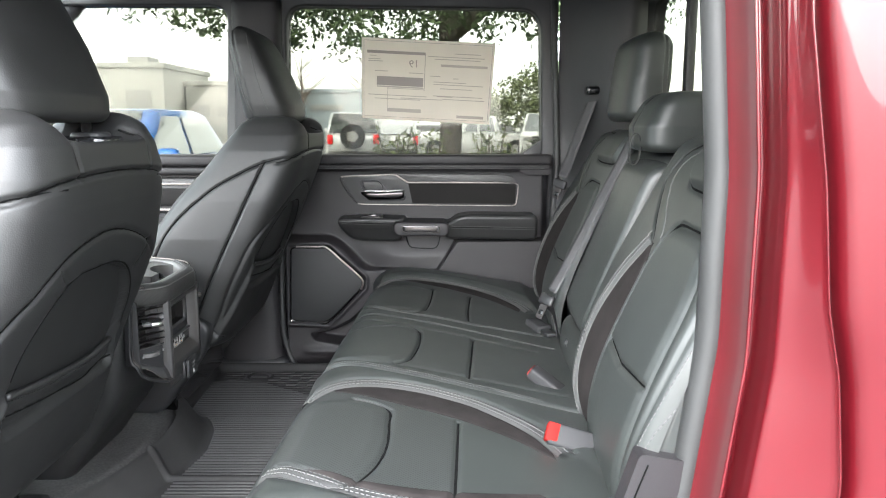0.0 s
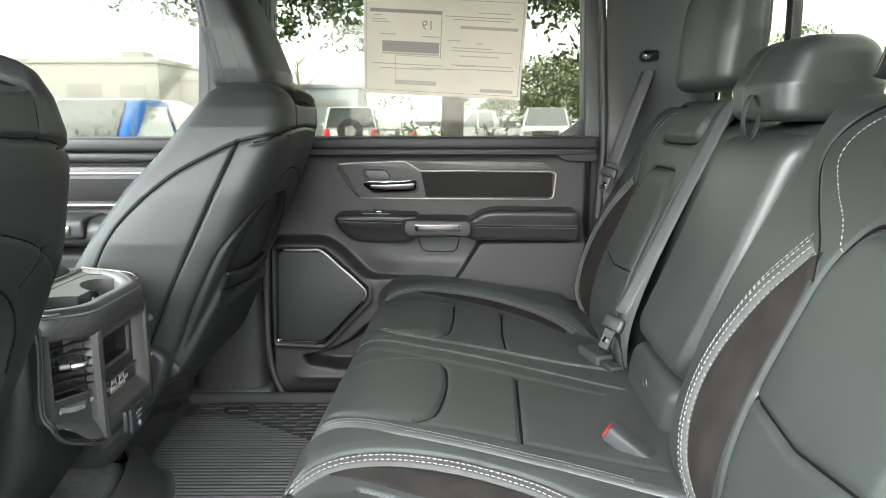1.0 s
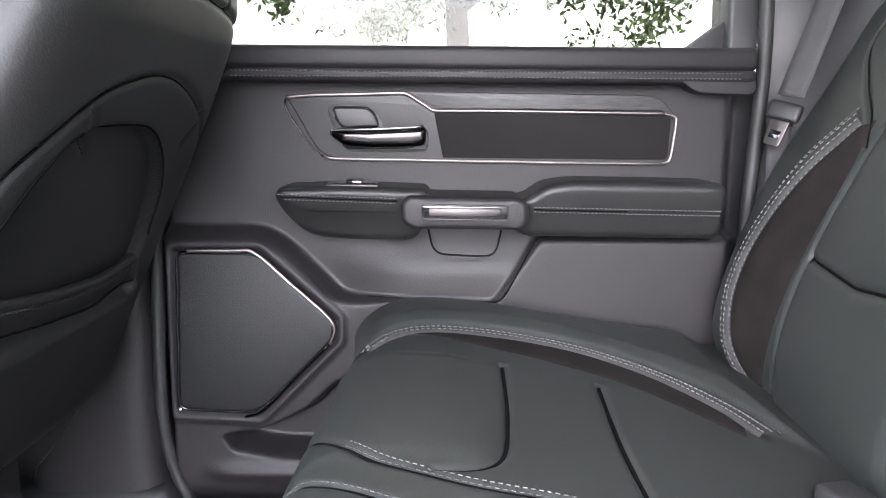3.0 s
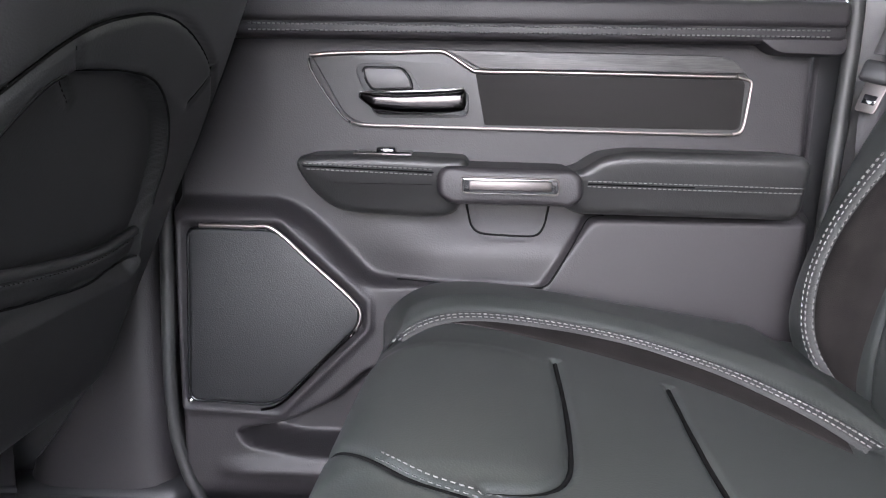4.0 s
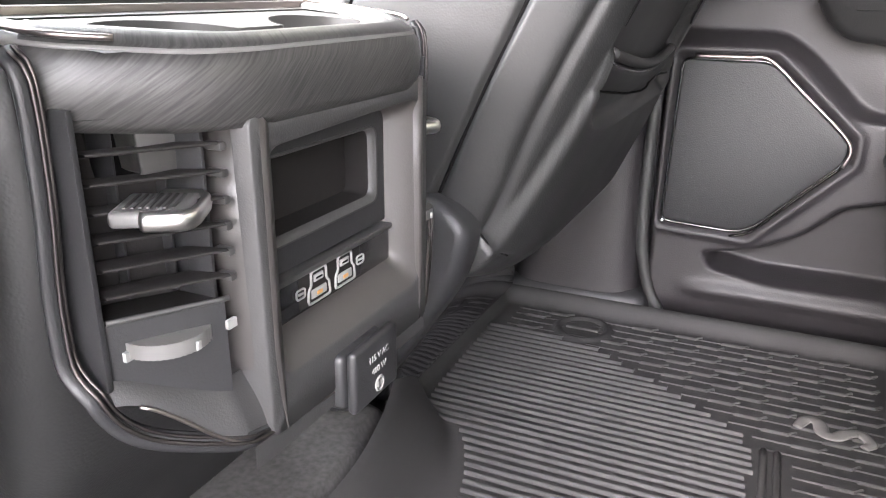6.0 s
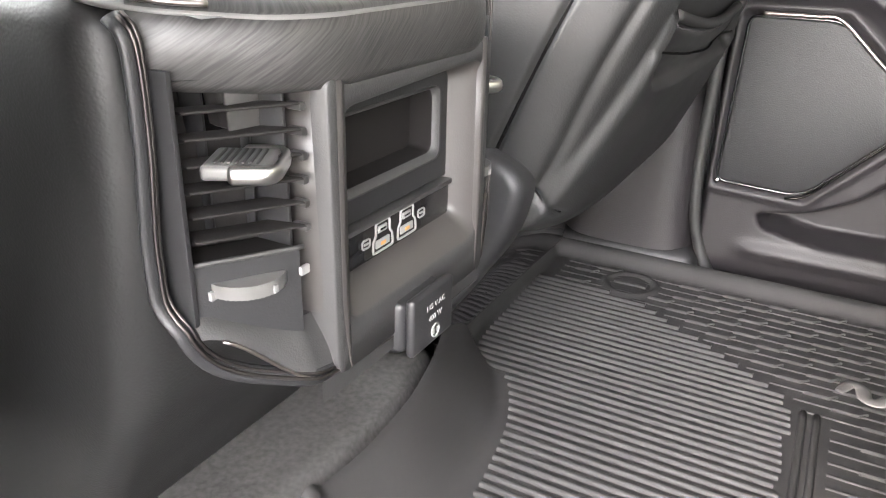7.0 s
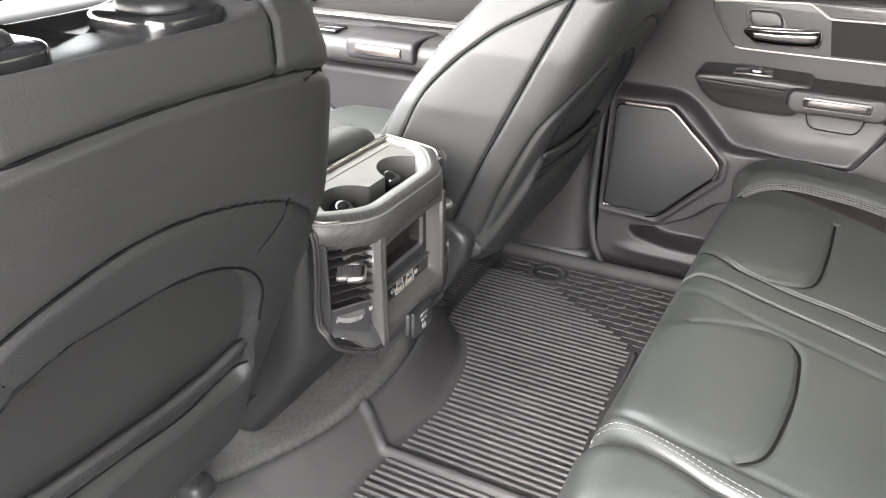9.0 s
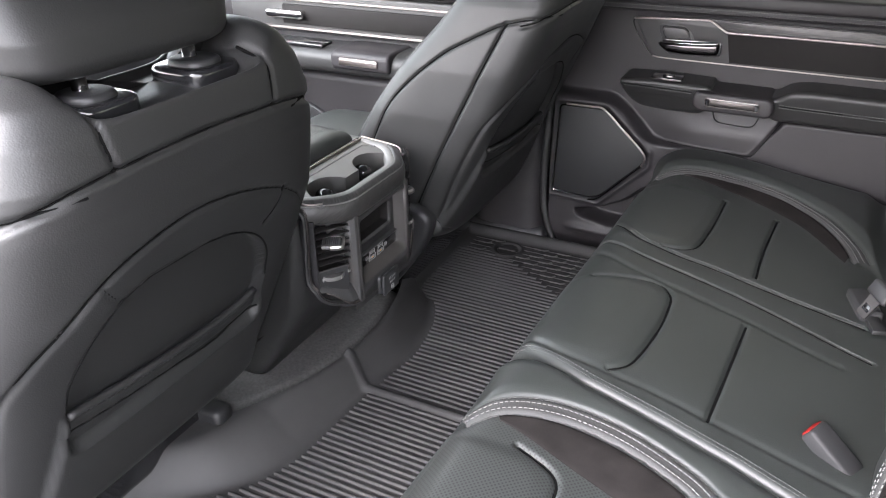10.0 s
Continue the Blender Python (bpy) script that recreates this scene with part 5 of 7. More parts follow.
belt = thing("seat_belt", "dark grey shoulder belt hanging on the rear pillar", "seat belt", "seat belts")
part("webbing", webbing(smooth([(0.500, 2.486, 1.612), (0.491, 2.480, 1.590), (0.440, 2.466, 1.455), (0.392, 2.453, 1.328)], 0.01), 0.040, (0.62, -0.75, -0.1)), "belt", belt)
tongue(belt, (0.384, 2.450, 1.308), (-0.35, 0.0, -1), (0.7, -0.6, 0))
part("webbing", webbing(smooth([(0.384, 2.452, 1.300), (0.388, 2.472, 1.25), (0.40, 2.49, 1.13), (0.39, 2.49, 0.98)], 0.02), 0.03, (0.9, -0.2, 0)), "belt", belt)
cbelt = thing("seat_belt", "dark grey centre belt lying down over the backrest", "seat belt", "seat belts")
part("webbing", webbing(smooth([(0.555, 1.885, 1.482), (0.512, 1.882, 1.487), (0.476, 1.878, 1.468), (0.438, 1.866, 1.400), (0.384, 1.848, 1.300), (0.331, 1.830, 1.200), (0.270, 1.810, 1.090)], 0.01), 0.036, (-0.45, 0.90, 0)), "belt", cbelt)
tongue(cbelt, (0.258, 1.806, 1.072), (-0.45, -0.15, -1), (-0.55, 0.85, 0))
part("webbing", webbing(smooth([(0.257, 1.815, 1.060), (0.285, 1.875, 1.02), (0.30, 1.885, 0.95)], 0.02), 0.03, (0.3, 1, 0)), "belt", cbelt)


def buckle(at, aim, wdir, label, big=False):
    t = thing("belt_buckle", label, "belt buckle", "belt buckles")
    z = Vector(aim).normalized()
    x = (Vector(wdir) - z * z.dot(Vector(wdir))).normalized()
    y = z.cross(x)
    m = Matrix((x, y, z)).transposed().to_4x4()
    m.translation = at
    b = rbox(-0.020, 0.020, -0.013, 0.013, 0.0, 0.085, 0.006, 3)
    b.transform(m)
    part("buckle_body", b, "buckle", t)
    b = rbox(-0.0150, 0.0185, -0.0138, 0.0138, 0.066, 0.0890, 0.004) if big else rbox(-0.016, 0.016, -0.008, 0.010, 0.079, 0.0868, 0.003)
    b.transform(m)
    part("release_button", b, "red_button", t, "red release button")
    b = rbox(-0.012, 0.012, -0.005, 0.005, -0.045, 0.004, 0.003)
    b.transform(m)
    part("stalk", b, "trim", t)
    return t


buckle((0.253, 1.498, 0.938), (-0.75, 0.35, 0.52), (0.4, 0.8, 0), "grey buckle with a red button lying on the middle cushion")
buckle((0.268, 1.908, 0.962), (-0.28, 0.95, 0.02), (0.9, 0.3, 0), "grey buckle lying on the far rear cushion")
buckle((0.262, 1.205, 0.955), (-0.85, 0.12, 0.22), (0.1, 0.5, 0.8), "black buckle with a large red button beside the near cushion", True)
part("side_flap", prism(rounded([(0.263, 1.066), (0.350, 1.050), (0.350, 0.90), (0.212, 0.90)], 0.010), 0.938, 0.975, "xz", 0.008, 3), "trim_soft", bench, "black leather flap at the foot of the backrest")
part("flap_hem", tube([(0.274, 0.9375, 1.050), (0.260, 0.9375, 1.010), (0.244, 0.9375, 0.960), (0.230, 0.9375, 0.915)], 0.0012, 6), "seam", bench)

# ---- front seats ----
def front_seat(yc, dx, label, oy=0.0, ahead=0.0, lean=0.0):
    """A front bucket seat seen from behind: reclined back with pocket, cushion, base and headrest."""
    t = thing("front_seat", label, "seat", "front seats", at=(dx, yc, 0))
    zs = [0.885, 0.92, 1.00, 1.10, 1.20, 1.30, 1.38, 1.43, 1.47, 1.50, 1.522]
    xr = [-0.615, -0.592, -0.555, -0.510, -0.465, -0.420, -0.386, -0.372, -0.370, -0.376, -0.388]
    xf = [-0.93, -0.93, -0.905, -0.865, -0.80, -0.725, -0.650, -0.610, -0.580, -0.560, -0.535]
    hw = [0.262, 0.268, 0.276, 0.280, 0.279, 0.268, 0.250, 0.238, 0.222, 0.203, 0.185]
    g = blob(zs, xf, xr, hw, 0.030, 0.05, e=5.2, nz=190, nt=440)
    g[..., 0] -= lean * np.maximum(g[..., 2] - 1.27, 0)
    # close the top over the middle line
    end = g[-1]
    xm = end[:, 0].mean()
    g = np.concatenate([g] + [np.stack([xm + (end[:, 0] - xm) * f, end[:, 1], end[:, 2]], -1)[None] for f in (0.75, 0.5, 0.25, 0.02)])
    # the front is hollow between the bolsters
    x, y, z = g[..., 0], g[..., 1], g[..., 2]
    n = normals(g, True)
    if n[80, 0, 0] < 0:
        n = -n
    hol = sstep((-n[..., 0] - 0.1) / 0.5) * np.exp(-(y / 0.14) ** 4) * 0.07
    g[..., 0] += hol
    # the upper middle dips between the two shoulders
    dip = 0.058 * np.exp(-(y / 0.135) ** 8) * sstep((z - 1.47) / 0.05)
    g[..., 2] -= dip
    n = normals(g, True)
    if n[80, 0, 0] < 0:
        n = -n
    R = ("x", 1)
    # rear: cross seam under the shoulders, arch over the shell, pocket scoop and pocket mouth
    shoulder = smooth([(-0.27, 1.388), (-0.18, 1.419), (-0.05, 1.428), (0.05, 1.427), (0.18, 1.416), (0.27, 1.384)], 0.01)
    arch = smooth([(-0.262, 1.195), (-0.225, 1.250), (-0.155, 1.306), (-0.07, 1.331), (0.0, 1.335), (0.075, 1.322), (0.155, 1.293), (0.225, 1.240), (0.265, 1.17)], 0.01)
    groove(g, n, "yz", shoulder, 0.0036, 0.007, R)
    hoop = smooth([(-0.256, 0.95), (-0.264, 1.06), (-0.264, 1.14)] + [(-0.258, 1.195)] + [tuple(q) for q in arch[6:-6:4]] + [(0.260, 1.185), (0.266, 1.13), (0.266, 1.05), (0.258, 0.95)], 0.008)
    groove(g, n, "yz", hoop, 0.0035, 0.006, R)
    scoop = rounded([(oy + a, b) for a, b in ((-0.185, 1.06), (-0.184, 1.19), (-0.150, 1.250), (-0.105, 1.283), (0.02, 1.284), (0.096, 1.256), (0.148, 1.205), (0.172, 1.14), (0.172, 1.06))], 0.03)
    puff(g, n, "yz", scoop, 0.007, -0.015, R)
    mouth = smooth([(oy - 0.19, 1.132), (oy - 0.11, 1.119), (oy, 1.107), (oy + 0.09, 1.104), (oy + 0.172, 1.116)], 0.01)
    flap = np.vstack([mouth, [(oy + 0.190, 1.04), (oy + 0.205, 0.98), (oy + 0.21, 0.90), (oy - 0.215, 0.90), (oy - 0.205, 1.0)]])
    puff(g, n, "yz", flap, 0.010, 0.012, R)
    fold = smooth([(oy - 0.192, 1.094), (oy - 0.11, 1.083), (oy, 1.070), (oy + 0.09, 1.067), (oy + 0.178, 1.080)], 0.01)
    groove(g, n, "yz", fold, 0.003, 0.003, R)
    for s in (-1, 1):
        groove(g, n, "yz", smooth([(s * 0.128, 1.52), (s * 0.130, 1.47), (s * 0.124, 1.424)], 0.01), 0.0035, 0.005, R)
        groove(g, n, "yz", smooth([(s * 0.155, 1.298), (s * 0.140, 1.277), (s * 0.112, 1.256)], 0.01), 0.003, 0.003, R)
    # sides: seam that rises from the front bolster to the shoulder, and the dark joint towards the base
    side_a = smooth([(-0.80, 1.05), (-0.762, 1.146), (-0.716, 1.231), (-0.616, 1.322), (-0.54, 1.367), (-0.474, 1.398), (-0.415, 1.411), (-0.36, 1.412)], 0.01)
    side_b = smooth([(-0.470, 1.400), (-0.496, 1.345), (-0.535, 1.260), (-0.575, 1.175), (-0.616, 1.090), (-0.650, 1.015), (-0.683, 0.94), (-0.71, 0.88)], 0.01)
    side_d = smooth([(a - 0.028, b) for a, b in zip(xr[1:7], zs[1:7])], 0.01)
    side_c = smooth([(-0.69, 0.95), (-0.645, 0.965), (-0.60, 0.925)], 0.01)
    for s in (-1, 1):
        groove(g, n, "xz", side_a, 0.0035, 0.0045, ("y", s))
        groove(g, n, "xz", side_b, 0.0040, 0.007, ("y", s))
        if not lean:
            groove(g, n, "xz", side_c, 0.0035, 0.004, ("y", s))
    # the rear shell inside the arch: same vinyl, with shade put into a darker colour
    me = skin_mesh(g, True, True)
    me.materials.append(M["leather_side"])
    me.materials.append(M["shell"])
    fc = np.array([f.center[:] for f in me.polygons])
    edge_x = np.interp(fc[:, 2], [b for a, b in side_d], [a for a, b in side_d]) - lean * np.maximum(fc[:, 2] - 1.27, 0)
    under = fc[:, 2] < np.interp(fc[:, 1], arch[:, 0], arch[:, 1])
    me.polygons.foreach_set("material_index", (under & (fc[:, 0] > edge_x)).astype(np.int32))
    body = part("backrest", me, "leather_side", t)
    cv = Cover([body])
    tagged(part("stitching", cv.stitches([smooth([(oy - 0.185, 1.118), (oy - 0.11, 1.106), (oy, 1.094), (oy + 0.09, 1.091), (oy + 0.168, 1.102)], 0.01)], "yz", 0.2, -1, 0.004, 0.0035, 0.0008), "trim_grey", t), kind="stuff")
    fl = [smooth([(-0.815, 1.12), (-0.77, 1.215), (-0.70, 1.312), (-0.64, 1.388), (-0.60, 1.43)], 0.01)]
    for s in (-1, 1):
        tagged(part("stitching", cv.stitches(fl, "xz", s * 1.0, -s), "stitch", t), kind="stuff")
    for line in (shoulder[2:-2], arch[3:-3], fold[1:-1], smooth([(oy + a, b) for a, b in ((-0.184, 1.15), (-0.182, 1.19), (-0.150, 1.248), (-0.105, 1.279), (0.02, 1.282), (0.096, 1.254), (0.148, 1.203), (0.170, 1.14))], 0.01)):
        part("seam", cv.seam(line, "yz", 0.2, -1, 0.0014, -0.0002), "seam", t)
    for s in (-1, 1):
        for line, r_ in ((side_a, 0.0017), (side_b, 0.0021)) + (() if lean else ((side_c, 0.0012),)):
            part("seam", cv.seam(line, "xz", s * 1.0, -s, r_), "seam", t)
        part("seam", cv.seam(smooth([(s * 0.128, 1.50), (s * 0.130, 1.47), (s * 0.124, 1.424)], 0.01), "yz", 0.2, -1), "seam", t)
        part("seam", cv.seam(smooth([(s * 0.155, 1.298), (s * 0.140, 1.277), (s * 0.112, 1.256)], 0.01), "yz", 0.2, -1, 0.0009), "seam", t)
    hem = []
    for y_, z_ in mouth[1:-1]:
        hit_, nrm_ = cv.drop((y_, z_ - 0.014), "yz", 0.2, -1)
        if hit_ is not None:
            hem.append((hit_[0] + 0.0025, y_, z_ - 0.004))
    hem = np.array(hem)
    for _ in range(8):
        hem[1:-1] = (hem[:-2] + 2 * hem[1:-1] + hem[2:]) / 4
    part("pocket_hem", tube(hem, 0.0055, 10), "leather_side", t)
    for s in (-1, 1):
        side = rounded([(-0.70, 0.990), (-0.648, 0.992), (-0.616, 0.966), (-0.630, 0.905), (-0.700, 0.800), (-0.760, 0.725), (-1.10, 0.725), (-1.10, 0.93)], [0.03, 0.02, 0.02, 0.04, 0.06, 0.03, 0.02, 0.02], 6)
        if lean:
            break
        part("hinge_cover", prism(side, s * 0.262, s * 0.298, "xz", 0.014, 4), "trim", t, "black plastic hinge cover")
    # lower cloth apron and base
    ag = np.zeros((24, 60, 3))
    for i, k in enumerate(np.linspace(0, 1, 24)):
        yy = np.linspace(-0.258, 0.258, 60)
        ag[i, :, 0] = -0.588 - 0.11 * k + 0.005 * np.sin(yy * 40) * k - 0.10 * (yy / 0.6) ** 2
        ag[i, :, 1] = yy
        ag[i, :, 2] = 0.930 - 0.085 * k + 0.003 * np.sin(yy * 55) * k
    part("apron", skin_mesh(ag), "felt", t)
    cg = blob([0, 0.26, 0.5], [0.80, 0.80, 0.82], [1.01, 1.035, 1.03], [0.255, 0.265, 0.25], 0.06, 0.03, nz=60, nt=90)
    cushion = np.stack([-0.72 - cg[..., 2], cg[..., 1], cg[..., 0]], -1)
    part("seat_cushion", skin_mesh(cushion, True, True), "leather", t)
    for s in (-1, 1):
        part("seat_rail", rbox(-1.20, -0.78, s * 0.19 - 0.02, s * 0.19 + 0.02, 0.652, 0.70, 0.006), "gloss", t)
    if lean:
        part("rail_cover", rbox(-0.760, -0.688, 0.190, 0.236, 0.690, 0.766, 0.014, 3), "trim", t)
    part("seat_frame", rbox(-1.12, -0.74, -0.22, 0.22, 0.70, 0.82, 0.02, 3), "gloss", t)
    # headrest
    h = blob([1.506, 1.55, 1.63, 1.71, 1.763], [-0.552, -0.558, -0.574, -0.588, -0.582], [-0.415, -0.418, -0.448, -0.487, -0.522], [0.150, 0.158, 0.160, 0.150, 0.134], 0.028, 0.020, e=4.0, nz=80, nt=160)
    hn = normals(h, True)
    if hn[40, 0, 0] < 0:
        hn = -hn
    for s in (-1, 1):
        groove(h, hn, "xz", smooth([(-0.512, 1.50), (-0.530, 1.58), (-0.557, 1.70), (-0.572, 1.78)], 0.01), 0.003, 0.003, ("y", s))
    head = part("headrest", skin_mesh(h, True, True), "leather_side", t)
    head.location = (-ahead, 0, -0.1 * ahead)
    hc = Cover([head])
    for s in (-1, 1):
        ls = [smooth([(-0.519, 1.535), (-0.535, 1.58), (-0.562, 1.70), (-0.570, 1.75)], 0.01), smooth([(-0.526, 1.535), (-0.542, 1.58), (-0.569, 1.70), (-0.577, 1.75)], 0.01), smooth([(-0.475, 1.54), (-0.495, 1.60), (-0.520, 1.70), (-0.530, 1.745)], 0.01)]
        tagged(part("stitching", hc.stitches(ls, "xz", s * 0.6, -s), "stitch", head), kind="stuff")
        part("post", tube([(-0.462 + 0.5 * ahead, s * 0.080, 1.36), (-0.470 + 0.5 * ahead, s * 0.080, 1.53)], 0.0085, 14), "chrome", head, "chrome headrest post")
        xc_ = -0.462 - 0.5 * ahead
        for a_, b_, z0_, z1_, mm in ((0.044, 0.042, 1.440, 1.480, "gloss"), (0.030, 0.028, 1.470, 1.4870, "trim")):
            base = prism(rounded([(xc_ - a_, s * 0.080 - b_), (xc_ + a_, s * 0.080 - b_), (xc_ + a_, s * 0.080 + b_), (xc_ - a_, s * 0.080 + b_)], 0.028), z0_, z1_, "xy", 0.006, 3)
            part("post_collar", base, mm, t)
    return t


front_seat(2.215, 0.0, "black leather front passenger seat with rear map pocket", -0.045)
front_seat(1.176, -0.100, "black leather driver's seat with rear map pocket", -0.01, 0.045, 0.20)

# ---- centre console ----
con = thing("center_console", "black centre console with rear vents, ports and cup holders", "console")
# body: lower shell that narrows to the floor, drawn forward
cs = []
for z, xr_, hw_ in ((0.655, -0.87, 0.150), (0.72, -0.825, 0.155), (0.80, -0.77, 0.162), (0.88, -0.715, 0.168), (0.93, -0.688, 0.172), (1.05, -0.674, 0.175), (1.075, -0.674, 0.175), (1.084, -0.674, 0.1755), (1.10, -0.674, 0.176), (1.135, -0.676, 0.176), (1.147, -0.68, 0.174), (1.151, -0.70, 0.166)):
    outline = rounded([(-1.45, YC - hw_), (xr_, YC - hw_), (xr_, YC + hw_), (-1.45, YC + hw_)], [0.01, 0.035, 0.035, 0.01], 6)
    if z > 1.08:  # notch for the cup wells
        outline = [(min(a[0], -0.722) if abs(a[1] - YC) < 0.1415 + (hw_ - 0.176) else a[0], a[1]) for a in outline]
    cs.append([(a[0], a[1], z + (z > 1.08) * 0.12 * min(max(-0.62 - a[0], 0), 0.13)) for a in outline])
part("shell", skin_mesh(np.array(cs)[:, ::-1], True, False), "leather_side", con)


def face_x(y):
    """Plan line of the rear face: flat middle, swept sides."""
    return lerp(y, [1.505, 1.515, 1.522, 1.583, 1.600, 1.785, 1.800, 1.862, 1.869, 1.879], [-0.705, -0.676, -0.650, -0.612, -0.611, -0.611, -0.611, -0.635, -0.660, -0.702])


def wrap_panel(name, y0, y1, zfun, out, material, label="", nz=14):
    """A curved panel that follows the rear face; zfun(y) gives its lower and upper edge."""
    ys = np.linspace(y0, y1, max(6, int((y1 - y0) / 0.004)))
    g = []
    for a in np.linspace(0, 1, nz):
        row = []
        for y in ys:
            lo, hi = zfun(y)
            row.append((face_x(y) + out, y, lo + (hi - lo) * a))
        g.append(row)
    return part(name, skin_mesh(np.array(g)), material, con, label)


# dark sheet behind all openings, its colour standing in for the shade inside
wrap_panel("recess_shade", 1.548, 1.836, lambda y: (0.975 + 0.03 * sstep((abs(y - YC) - 0.09) / 0.07), 1.086 if abs(y - YC) < 0.137 else 1.12), -0.035, "insert")
# shroud round the face
path = smooth([(1.518, 1.153), (1.520, 1.140), (1.520, 1.09), (1.519, 1.03), (1.521, 0.995), (1.535, 0.966), (1.565, 0.948), (1.60, 0.938), (1.692, 0.930), (1.784, 0.938), (1.819, 0.948), (1.849, 0.966), (1.863, 0.995), (1.865, 1.03), (1.864, 1.09), (1.864, 1.140), (1.866, 1.153)], 0.006)
pp = [(face_x(a) + 0.002, a, b) for a, b in path]
part("shroud_edge", tube(pp, 1.0, 12, flat=(0.0058, 0.0032), up=(1, 0, 0)), "trim", con)
part("shroud_strip", tube([(p[0] + 0.0044, p[1], p[2]) for p in pp], 0.0013, 8, up=(1, 0, 0)), "satin_dark", con, "dull satin strip on the shroud's edge")
left = [q for q in pp if q[1] < 1.60]
right = [q for q in pp if q[1] > 1.78]
for side in (left, right):
    part("bright_edge", tube([(x + 0.0035, y + (0.003 if y < YC else -0.003), z + 0.002) for x, y, z in side], 0.0011, 8, up=(1, 0, 0)), "satin_dark", con)
# middle panel with its openings between two upright bars
RCX = 1.699
def frame_loft(name, layers, material, label=""):
    """A moulded frame through outlines (y, z) that lie at given depths x; all outlines have the same corners."""
    rows = [[(x, a[0], a[1]) for a in rounded(poly, r, 6)] for poly, x, r in layers]
    return part(name, skin_mesh(np.array(rows), True), material, con, label)


FACE = [(1.600, 0.934), (1.798, 0.934), (1.800, 1.118), (1.598, 1.118)]
MOUTH = [(1.613, 0.966), (1.786, 0.966), (1.787, 1.106), (1.611, 1.100)]
THROAT = [(1.615, 0.990), (1.768, 0.990), (1.768, 1.098), (1.615, 1.096)]
frame_loft("middle_frame", [(FACE, -0.640, 0.006), (FACE, -0.6045, 0.006), ([(a + (0.0015 if a < 1.69 else -0.0015), b) for a, b in FACE], -0.603, 0.006), ([(a + (-0.002 if a < 1.69 else 0.002), b + (-0.002 if b < 1.05 else 0.002)) for a, b in MOUTH], -0.603, 0.016), (MOUTH, -0.6045, 0.014)], "trim_grey")
# slope and bars take the lit tint of the frame's plastic
frame_loft("frame_slope", [(MOUTH, -0.6045, 0.014), ([(a + (0.0006 if a < 1.69 else -0.004), b + (0.006 if b < 1.05 else -0.001)) for a, b in MOUTH], -0.609, 0.013), (THROAT, -0.625, 0.009), (THROAT, -0.645, 0.009)], "bar_grey", "grey sloped inner frame with warm light in its colour")
for s in (-1, 1):
    sec = [(RCX + s * a, x) for a, x in ((0.1045, -0.6215), (0.0945, -0.6035), (0.0905, -0.6022), (0.0855, -0.6030), (0.0855, -0.640), (0.1045, -0.640))]
    rows = []
    for z, k in ((1.120, 1.0), (1.05, 1.0), (0.986, 1.0), (0.974, 0.72), (0.958, 0.38), (0.946, 0.12)):
        rows.append([(x, RCX + s * 0.0855 + (y - RCX - s * 0.0855) * k, z - 0.012 * (abs(y - RCX) < 0.1) * (k < 1)) for y, x in sec])
    part("upright_bar", skin_mesh(np.array(rows), True, True), "bar_grey", con, "grey upright bar with warm light in its colour")
part("panel_back", rbox(-0.700, -0.690, 1.612, 1.772, 0.978, 1.100, 0.0), "gloss", con)
# storage slot with its lip and shelf
frame_loft("bin_frame", [([(1.612, 1.0175), (1.771, 1.0175), (1.771, 1.100), (1.612, 1.100)], -0.6235, 0.003), ([(1.618, 1.036), (1.755, 1.036), (1.755, 1.089), (1.618, 1.089)], -0.6225, 0.009)], "trim")
frame_loft("bin_rim", [([(1.617, 1.0345), (1.756, 1.0345), (1.756, 1.090), (1.617, 1.090)], -0.6225, 0.010), ([(1.6175, 1.035), (1.7555, 1.035), (1.7555, 1.0895), (1.6175, 1.0895)], -0.6205, 0.010), ([(1.6185, 1.0365), (1.7535, 1.0365), (1.7535, 1.0885), (1.6185, 1.0885)], -0.6205, 0.009), ([(1.620, 1.040), (1.751, 1.040), (1.751, 1.087), (1.620, 1.087)], -0.626, 0.008)], "trim_grey")
# slot walls coloured near-black so the hollow holds its shade
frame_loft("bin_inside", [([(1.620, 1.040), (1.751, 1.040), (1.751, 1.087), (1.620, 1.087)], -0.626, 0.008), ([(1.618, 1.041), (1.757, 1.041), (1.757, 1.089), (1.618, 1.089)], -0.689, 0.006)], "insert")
part("port_panel", rbox(-0.645, -0.6205, 1.613, 1.771, 0.986, 1.0115, 0.002), "gloss", con)
part("port_strip", rbox(-0.640, -0.6172, 1.614, 1.770, 1.0115, 1.0155, 0.0012), "trim_grey", con)
part("port_plate", rbox(-0.622, -0.6196, 1.654, 1.727, 0.9885, 1.0105, 0.001), "insert", con)
